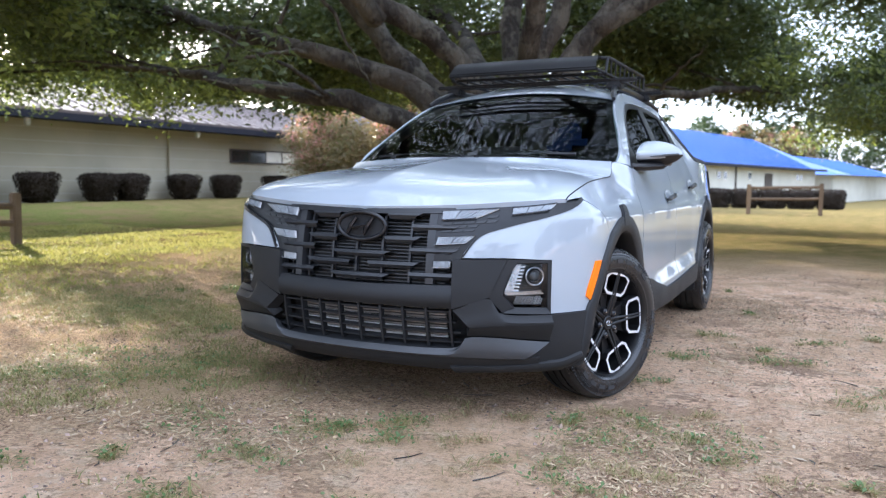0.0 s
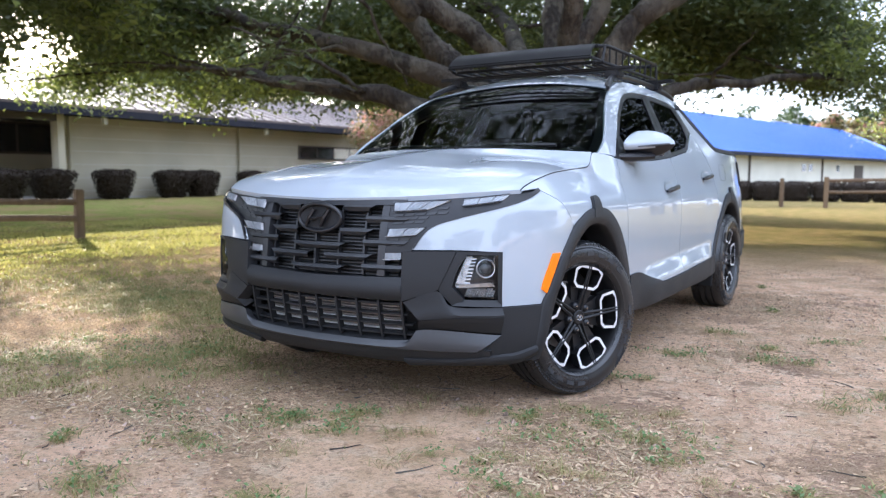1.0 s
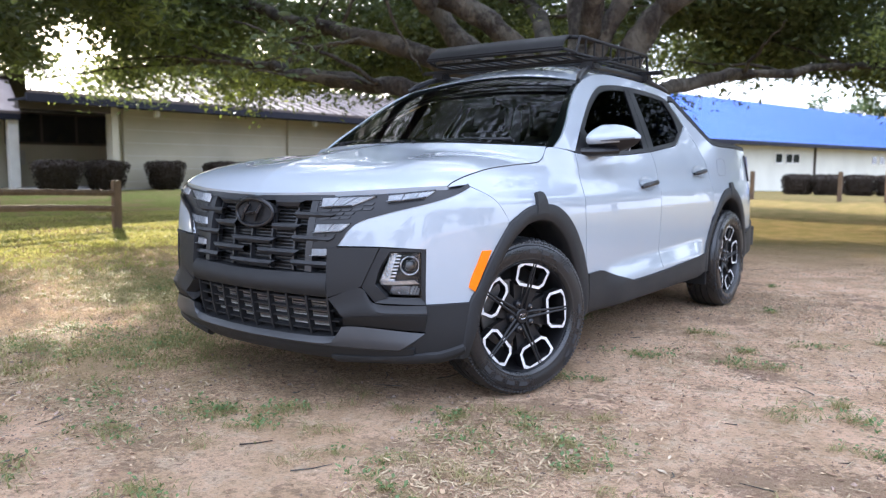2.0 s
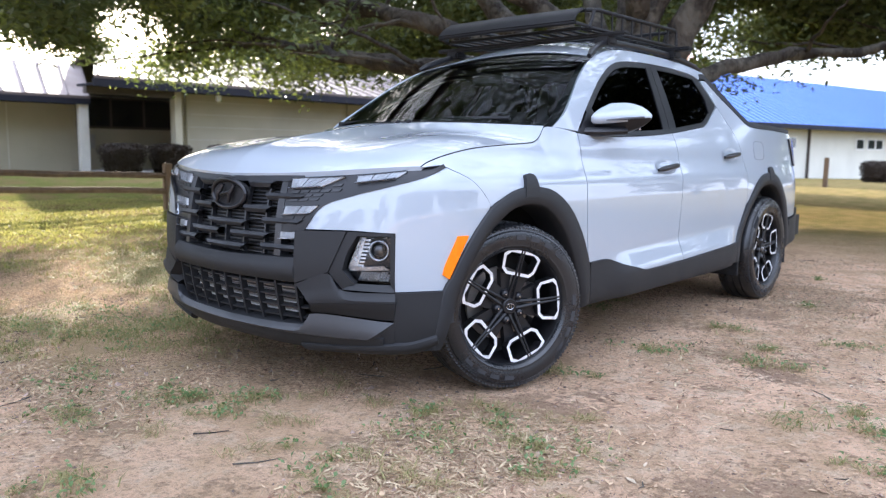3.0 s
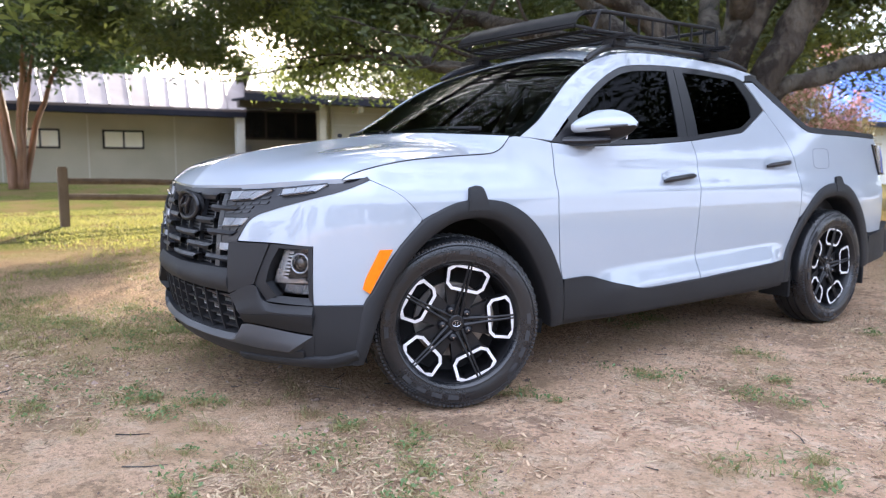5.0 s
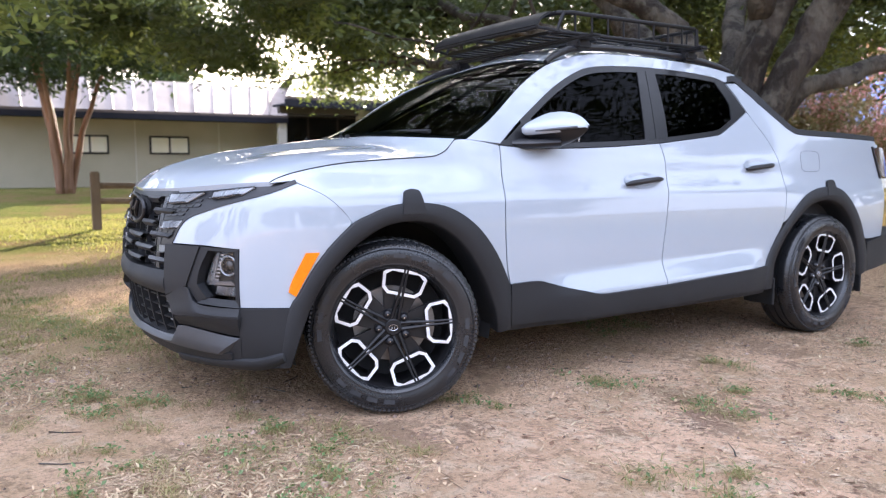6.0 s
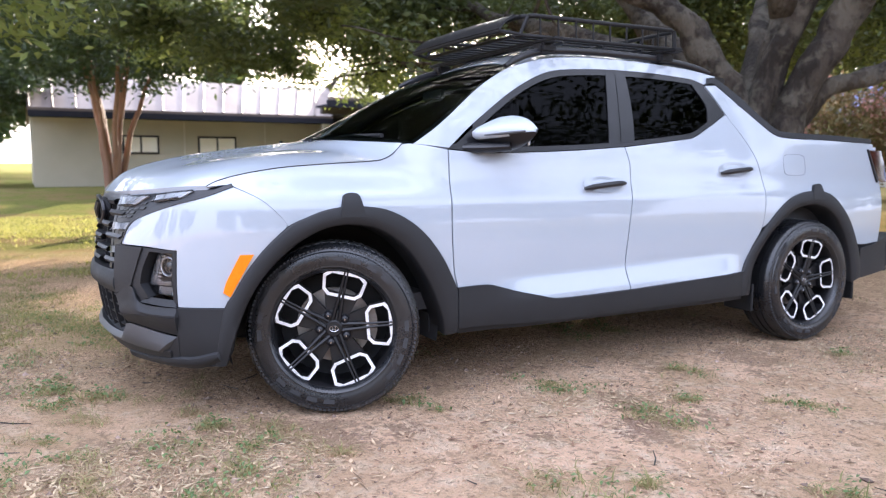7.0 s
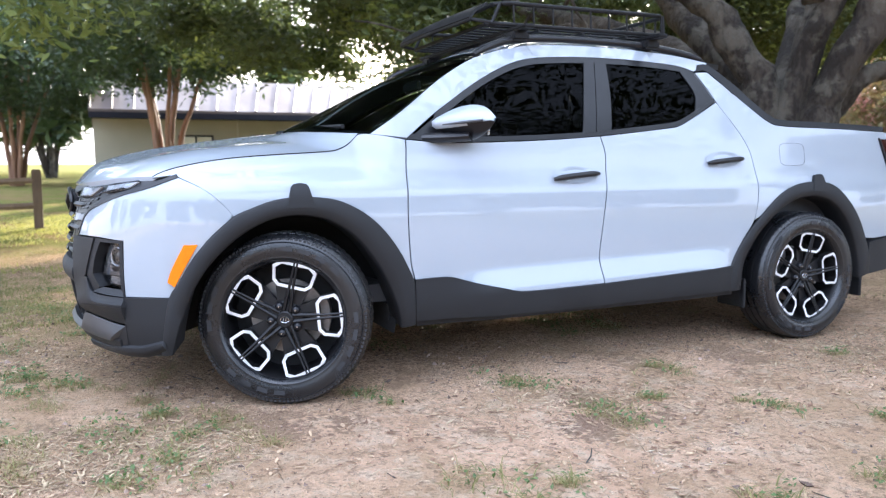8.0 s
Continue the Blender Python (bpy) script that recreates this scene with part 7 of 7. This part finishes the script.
def door_mirror(side):
    """Door mirror: white cap over a black base with a slim crease, on a black foot."""
    sg = -1 if side else 1
    bm = bmesh.new()
    nx, na = 22, 36
    rings = []
    for i in range(nx + 1):
        f = i / nx
        x = 0.842 + 0.218 * f
        prof = max(0.03, (1 - max(0.0, (f - 0.30) / 0.70) ** 2.0)) ** 0.6 * min(1, 0.90 + 1.0 * f)
        y_front, y_rear, zc = 0.698 + 0.197 * f**1.3, 0.920 - 0.008 * f, 1.181 + 0.013 * f
        up, down = 0.088 * prof * (1 - 0.10 * f), 0.080 * prof * (1 - 0.25 * f)
        ring = []
        for k in range(na):
            a = 2 * math.pi * (k + 0.5) / na
            c, s_ = math.cos(a), math.sin(a)
            h = math.copysign(abs(s_) ** (0.72 if s_ > 0 else 0.95), s_)
            # the front leans back towards the crown and is cut away below the cap
            yf = y_front + (0.13 * h**1.6 if h > 0 else -0.10 * h) * (1 - 0.75 * f)
            u = (math.copysign(abs(c) ** 0.55, c) + 1) / 2
            ring.append(bm.verts.new((sg * x, yf + (y_rear - yf) * u, zc + h * (up if h > 0 else down))))
        rings.append(ring)
    for j, (r0, r1) in enumerate(zip(rings, rings[1:])):
        for k in range(na):
            f = (r0[k], r0[(k + 1) % na], r1[(k + 1) % na], r1[k])
            # the lower shell is black up to a clean line along the cap
            bm.faces.new(f[::-1] if not side else f).material_index = 1 if math.sin(2 * math.pi * (k + 1) / na) < -0.30 + 0.20 * j / nx else 0
    bm.faces.new(rings[0] if not side else rings[0][::-1]).material_index = 1
    bm.faces.new(rings[-1][::-1] if not side else rings[-1])
    m = auto(part("door_mirror", bm, None, truck, "white-capped door mirror with black base", mats=[M_PAINT, M_GLOSSK]), 50)
    bm = bmesh.new()
    tube(bm, [(sg * 0.80, 0.68, 1.120), (sg * 0.87, 0.75, 1.120), (sg * 0.95, 0.85, 1.132)], [0.045, 0.050, 0.040], 12)
    for v_ in bm.verts:
        v_.co.z = 1.122 + (v_.co.z - 1.122) * 0.5
    auto(part("mirror_foot", bm, M_GLOSSK, m), 50)
    bm = bmesh.new()
    tube(bm, [(sg * 0.915, 0.728, 1.178), (sg * 0.985, 0.796, 1.186), (sg * 1.046, 0.864, 1.194)], [0.003, 0.007, 0.006], 6)
    part("turn_signal", bm, M_SKID, m, "slim grey repeater strip")
    part("mirror_glass", boxm(min(sg * 0.87, sg * 1.00), max(sg * 0.87, sg * 1.00), 0.912, 0.923, 1.13, 1.235, bevel=0.004), M_STEEL, m)


door_mirror(0)
door_mirror(1)

# -- cabin --
part("dashboard", boxm(-0.70, 0.70, 0.45, 0.95, 0.75, 1.10, bevel=0.05), M_CABIN, truck, smooth=True)
part("cabin_floor", boxm(-0.8, 0.8, 0.4, 2.6, 0.38, 0.46), M_CABIN, truck)
part("cabin_bulkhead", boxm(-0.72, 0.72, 2.55, 2.62, 0.45, 1.22), M_CABIN, truck)
for y, xs in ((1.45, (0.38, -0.38)), (2.3, (0.38, -0.38))):
    for x in xs:
        seat = part("seat", boxm(x - 0.25, x + 0.25, y - 0.45, y + 0.05, 0.55, 0.75, bevel=0.06), M_SEAT, truck, smooth=True)
        bm = boxm(x - 0.24, x + 0.24, -0.07, 0.07, 0.0, 0.62, bevel=0.055)
        bm.transform(Matrix.Translation((0, y, 0.68)) @ Matrix.Rotation(radians(-14), 4, "X"))
        part("seat_back", bm, M_SEAT, seat, smooth=True)
        bm = boxm(x - 0.13, x + 0.13, -0.05, 0.05, 0.0, 0.19, bevel=0.045)
        bm.transform(Matrix.Translation((0, y + 0.17, 1.29)) @ Matrix.Rotation(radians(-8), 4, "X"))
        part("headrest", bm, M_SEAT, seat, smooth=True)
bm = bmesh.new()
wc = Vector((0.38, 1.02, 1.02))
tube(bm, [wc + Vector((0.185 * math.cos(a), 0.075 * math.sin(a), 0.165 * math.sin(a))) for a in np.linspace(0, 2 * math.pi, 29)], 0.015, 8, cap=False)
part("steering_wheel", bm, M_CABIN, truck, smooth=True)
part("rear_view_mirror", boxm(-0.12, 0.12, 0.93, 0.96, 1.40, 1.46, bevel=0.012), M_CABIN, truck)
part("headliner", boxm(-0.52, 0.52, 1.2, 2.45, 1.555, 1.57), M_CABIN, truck)


# the far front corner is pushed out to fit its outline in the camera's view
for ob in truck.children_recursive:
    if ob.type == "MESH":
        for v in ob.data.vertices:
            f = float(smoothstep(0.1, 0.85, -v.co.x) * (1 - smoothstep(0.2, 0.8, v.co.y)) * (1 - smoothstep(0.98, 1.10, v.co.z)))
            v.co.x -= 0.048 * f

# -- wheels --
def lathe(bm, prof, n, jitter=None):
    rings = []
    for k in range(n):
        a = 2 * math.pi * k / n
        rings.append([bm.verts.new((x, r_ * math.cos(a), r_ * math.sin(a))) for x, r_ in [(p[0], p[1] if jitter is None else jitter(i, k, p[1])) for i, p in enumerate(prof)]])
    for k in range(n):
        r0, r1 = rings[k], rings[(k + 1) % n]
        for i in range(len(prof) - 1):
            bm.faces.new((r0[i], r0[i + 1], r1[i + 1], r1[i]))
    return bm


def disc_poly(bm, pts, x0, x1):
    """A prism whose outline lies in the wheel's plane (y, z), from depth x0 to x1."""
    lo = [bm.verts.new((x0, *p)) for p in pts]
    hi = [bm.verts.new((x1, *p)) for p in pts]
    n = len(pts)
    bm.faces.new(hi)
    bm.faces.new(lo[::-1])
    for k in range(n):
        bm.faces.new((lo[k], lo[(k + 1) % n], hi[(k + 1) % n], hi[k]))


def make_wheel():
    """A wheel about the x axis, outer face towards +x."""
    w = 0.122
    prof = [(-w * 0.82, 0.268), (-w * 0.98, 0.30), (-w, 0.33), (-w * 0.93, 0.357), (-w * 0.80, 0.3685)]
    for a, b in ((-0.088, -0.052), (-0.044, -0.006), (0.006, 0.044), (0.052, 0.088)):
        prof += [(a, 0.3745), (b, 0.3745), (b + 0.001, 0.366), (b + 0.007, 0.366)]
    prof = prof[:-2] + [(w * 0.80, 0.3685), (w * 0.93, 0.357), (w * 0.975, 0.347), (w * 0.985, 0.3425), (w * 0.972, 0.3405), (w * 1.015, 0.337), (w * 1.05, 0.322), (w * 1.055, 0.305), (w * 1.04, 0.288), (w * 1.015, 0.280), (w * 1.02, 0.276), (w * 0.97, 0.268), (w * 0.88, 0.2605), (w * 0.6, 0.252)]
    last = len(prof)

    def jit(i, k, r):
        if 3 <= i <= 5 or last - 17 <= i <= last - 13:
            return r - (0.0045 if k % 2 else 0.0)
        return r

    bm = lathe(bmesh.new(), prof, 132, jit)
    wheel = auto(part("wheel", bm, M_TYRE, truck, "black all-terrain tyre on a black and silver alloy"), 40)
    # raised ring and plain bars on the sidewall
    bm = bmesh.new()
    for k in range(26):
        if k % 13 in (0, 1, 2, 3, 6, 7, 8, 9):
            a0 = 2 * math.pi * k / 26
            a1 = a0 + 0.15
            pts = [(r * math.sin(a), r * math.cos(a)) for a, r in ((a0, 0.304), (a1, 0.304), (a1, 0.323), (a0, 0.323))]
            disc_poly(bm, pts, 0.118, 0.1305)
    tagged(part("sidewall_relief", bm, M_RELIEF, wheel), kind="stuff")
    bm = bmesh.new()
    for k in range(120):
        a0 = 2 * math.pi * k / 120
        pts = [(r * math.sin(a), r * math.cos(a)) for a, r in ((a0, 0.345), (a0 + 0.030, 0.345), (a0 + 0.036, 0.3575), (a0 + 0.006, 0.3575))]
        disc_poly(bm, pts, 0.100, 0.1172)
    # four fields of small chevrons
    for field in range(4):
        for k in range(7):
            for row in range(3):
                a0 = field * math.pi / 2 + 0.55 + k * 0.042 + row * 0.014
                r0 = 0.318 + row * 0.009
                pts = [(r * math.sin(a), r * math.cos(a)) for a, r in ((a0, r0), (a0 + 0.026, r0 + 0.002), (a0 + 0.032, r0 + 0.007), (a0 + 0.008, r0 + 0.006))]
                disc_poly(bm, pts, 0.110, 0.1297 - row * 0.0010)
    tagged(part("shoulder_relief", bm, M_RELIEF, wheel), kind="stuff")
    # barrel and rim lip
    bm = lathe(bmesh.new(), [(0.088, 0.262), (0.104, 0.2605), (0.106, 0.2575), (0.100, 0.2535), (0.06, 0.247), (-0.06, 0.240), (-0.10, 0.255)], 64)
    rim = auto(part("rim", bm, M_RIMK, wheel, "gloss black rim with machined silver loops"), 40)
    bm = bmesh.new()
    tube(bm, [(-0.03, 0, 0), (-0.015, 0, 0)], [0.165, 0.165], 40)
    part("brake_disc", bm, M_DISC, wheel)
    # added dark disc that stops light showing through the wheel
    bm = bmesh.new()
    tube(bm, [(-0.075, 0, 0), (-0.062, 0, 0)], [0.243, 0.243], 40)
    part("backing_plate", bm, M_WELL, wheel)
    bm = bmesh.new()
    tube(bm, [(-0.03, 0, 0), (0.045, 0, 0), (0.066, 0, 0), (0.07, 0, 0)], [0.085, 0.083, 0.078, 0.060], 32)
    auto(part("hub", bm, M_RIMK, wheel))
    bm = bmesh.new()
    tube(bm, [(0.06, 0, 0), (0.082, 0, 0), (0.086, 0, 0)], [0.036, 0.036, 0.031], 28)
    auto(part("centre_cap", bm, M_RIMK, wheel))
    bm = bmesh.new()
    n = 24
    tube(bm, [(0.0875, 0.019 * math.cos(2 * math.pi * k / n), 0.013 * math.sin(2 * math.pi * k / n)) for k in range(n + 1)], 0.0016, 5, cap=False)
    tube(bm, [(0.0875, -0.008, -0.009), (0.0875, -0.004, 0.0), (0.0875, -0.006, 0.009)], 0.0016, 5)
    tube(bm, [(0.0875, 0.008, 0.009), (0.0875, 0.004, 0.0), (0.0875, 0.006, -0.009)], 0.0016, 5)
    part("cap_mark", bm, M_STEEL, wheel, "plain silver mark")
    # calliper
    bm = bmesh.new()
    pts = [(r * math.cos(a), r * math.sin(a)) for r, a in [(0.10, 0.35), (0.10, -0.35)] + [(0.19, q) for q in np.linspace(-0.45, 0.45, 7)]]
    disc_poly(bm, pts, -0.045, 0.012)
    part("brake_calliper", bm, M_DISC, wheel)

    def turned(pts, a):
        return [(p[0] * math.cos(a) - p[1] * math.sin(a), p[0] * math.sin(a) + p[1] * math.cos(a)) for p in pts]

    for k in range(5):
        a = 2 * math.pi * k / 5 + radians(-13)
        # hexagonal silver loop; outer edge against the rim, inner edge towards the hub (local y across, z outwards)
        out_ = [(-0.064, 0.254), (0.064, 0.254), (0.096, 0.228), (0.086, 0.162), (0.060, 0.140), (-0.060, 0.140), (-0.086, 0.162), (-0.096, 0.228)]
        in_ = [(-0.0585, 0.240), (0.0585, 0.240), (0.082, 0.2205), (0.0735, 0.169), (0.0545, 0.1535), (-0.0545, 0.1535), (-0.0735, 0.169), (-0.082, 0.2205)]
        bm = bmesh.new()
        o, i_ = turned(out_, a), turned(in_, a)
        m_ = len(o)
        for q in range(m_):
            p = (q + 1) % m_
            depth = lambda pt: 0.100 if math.hypot(*pt) > 0.2 else 0.090  # noqa: E731
            vs = [bm.verts.new((depth(pt), *pt)) for pt in (o[q], o[p], i_[p], i_[q])] + [bm.verts.new((0.045, *pt)) for pt in (o[q], o[p], i_[p], i_[q])]
            for j0, f in enumerate(((3, 2, 1, 0), (4, 5, 6, 7), (0, 1, 5, 4), (1, 2, 6, 5), (2, 3, 7, 6), (3, 0, 4, 7))):
                bm.faces.new([vs[j] for j in f]).material_index = 1 if j0 else 0
        bmesh.ops.remove_doubles(bm, verts=bm.verts, dist=1e-5)
        bmesh.ops.recalc_face_normals(bm, faces=bm.faces)
        part("silver_loop", bm, None, wheel, "machined silver loop with black sides", mats=[M_RIMS, M_RIMK])
        # black double rib running out through the loop
        for dx in (-0.0075, 0.0075):
            bm = bmesh.new()
            q = turned([(dx * 1.9, 0.035), (dx * 1.0, 0.16), (dx * 0.85, 0.258)], a)
            tube(bm, [(0.072, *q[0]), (0.090, *q[1]), (0.100, *q[2])], [0.010, 0.0062, 0.0045], 6)
            auto(part("spoke", bm, M_RIMK, wheel), 50)
        # webs from the hub to the corners of the loop
        for sgn in (1, -1):
            bm = bmesh.new()
            pts = turned([(sgn * 0.012, 0.045), (sgn * 0.046, 0.052), (sgn * 0.076, 0.152), (sgn * 0.050, 0.137), (sgn * 0.016, 0.14)], a)
            disc_poly(bm, pts if sgn < 0 else pts[::-1], 0.030, 0.062)
            bmesh.ops.recalc_face_normals(bm, faces=bm.faces)
            part("web", bm, M_RIMK, wheel)
        # lug nut between spokes
        b = a + math.pi / 5
        c = (-0.062 * math.sin(b), 0.062 * math.cos(b))
        bm = bmesh.new()
        tube(bm, [(0.05, *c), (0.078, *c), (0.086, *c), (0.090, *c)], [0.0195, 0.019, 0.014, 0.005], 14)
        auto(part("lug_nut", bm, M_GLOSSK, wheel), 60)
        bm = bmesh.new()
        tube(bm, [(0.088, *c), (0.0915, *c)], [0.0055, 0.0035], 8)
        part("lug_tip", bm, M_STEEL, wheel)
    return wheel


wheel = make_wheel()
R_T, SIZE = 0.3525, Matrix.Scale(0.98, 4)
STEER = -22.0
wheel.matrix_basis = pose(0.815, 0.035, R_T, 0, 0, STEER) @ SIZE
copy_thing(wheel, pose(0.815, 3.005, R_T, 3, 0, 0))
copy_thing(wheel, pose(-0.815, 0.035, R_T, 20, 0, 180 + STEER))
copy_thing(wheel, pose(-0.815, 3.005, R_T, 50, 0, 180))

# -- roof rails, crossbars and basket --
for side in (0, 1):
    pts = edge3([(1.02, 1.535), (1.10, 1.575), (1.25, 1.625), (1.45, 1.645), (1.75, 1.650), (2.05, 1.643), (2.30, 1.618), (2.46, 1.580)], 24)
    bm = bmesh.new()
    tube(bm, [tuple(p * (mir if side else 1)) for p in pts], [0.012] + [0.019] * 22 + [0.012], 8)
    auto(part("roof_rail", bm, M_GLOSSK, truck, "black roof rail"), 60)
basket = thing("roof_basket", (0, 1.7, 1.70), "black steel roof basket with wind fairing on the truck roof", "roof rack")
inv = Matrix.Translation((0, -1.7, -1.70))


def rod(pts, r, m=M_RACK, name="bar", sides=8):
    bm = bmesh.new()
    tube(bm, pts, r, sides)
    bm.transform(inv)
    return auto(part(name, bm, m, basket), 60)


for y in (1.30, 2.12):
    bm = boxm(-0.70, 0.70, y - 0.035, y + 0.035, 1.668, 1.692, bevel=0.010)
    bm.transform(inv)
    part("crossbar", bm, M_RACK, basket)
    for sg in (1, -1):
        bm = boxm(sg * 0.56 - 0.05, sg * 0.56 + 0.05, y - 0.05, y + 0.05, 1.62, 1.669, bevel=0.012)
        bm.transform(inv)
        part("clamp_foot", bm, M_RACK, basket)
BX, Y0, Y1, ZB, ZT = 0.53, 1.16, 2.27, 1.710, 1.815
for z, r in ((ZB, 0.011), (ZT, 0.012)):
    ys = Y0 + (0.05 if z == ZT else 0.0)
    loop = [(BX - 0.05, ys), (BX, ys + 0.05), (BX, Y1 - 0.05), (BX - 0.05, Y1), (-BX + 0.05, Y1), (-BX, Y1 - 0.05), (-BX, ys + 0.05), (-BX + 0.05, ys), (BX - 0.05, ys)]
    rod([(x, y, z) for x, y in loop], r, name="side_rail")
for k in range(13):
    x = -BX + 0.04 + k * (2 * BX - 0.08) / 12
    rod([(x, Y0, ZB - 0.008), (x, Y1, ZB - 0.008)], 0.007, name="floor_bar", sides=6)
for y in (1.45, 1.72, 2.0):
    rod([(-BX, y, ZB - 0.02), (BX, y, ZB - 0.02)], 0.009, name="cross_brace")
for sg in (1, -1):
    for k in range(9):
        y = Y0 + 0.14 + k * 0.117
        rod([(sg * BX, y, ZB), (sg * (BX + 0.004), y - 0.008, ZT)], 0.006, name="upright", sides=6)
    rod([(sg * BX, Y0 + 0.01, ZB), (sg * BX, Y0 + 0.06, ZT)], 0.010, name="upright")
    rod([(sg * BX, Y1 - 0.02, ZB), (sg * BX, Y1 - 0.03, ZT)], 0.010, name="upright")
for k in range(9):
    x = -BX + 0.1 + k * 0.108
    rod([(x, Y1, ZB), (x, Y1, ZT)], 0.006, name="upright", sides=6)
fa = coons([(-0.50, 1.06, 1.740), (0, 1.045, 1.740), (0.50, 1.06, 1.740)], [(-0.485, 1.165, 1.822), (0, 1.15, 1.822), (0.485, 1.165, 1.822)], [(-0.50, 1.06, 1.740), (-0.49, 1.10, 1.784), (-0.485, 1.165, 1.822)], [(0.50, 1.06, 1.740), (0.49, 1.10, 1.784), (0.485, 1.165, 1.822)], 14, 8)
bm = sheet(fa, 0.012)
bm.transform(inv)
auto(part("wind_fairing", bm, M_RACK, basket, "solid black wind fairing"), 40)
bm = bmesh.new()
tube(bm, [(-0.50, 1.07, 1.728), (0, 1.055, 1.728), (0.50, 1.07, 1.728)], 0.010, 8)
for sg in (1, -1):
    tube(bm, [(sg * 0.50, 1.07, 1.728), (sg * 0.515, 1.12, 1.722), (sg * 0.53, 1.20, 1.712)], 0.009, 6)
bm.transform(inv)
auto(part("front_tube", bm, M_RACK, basket), 60)
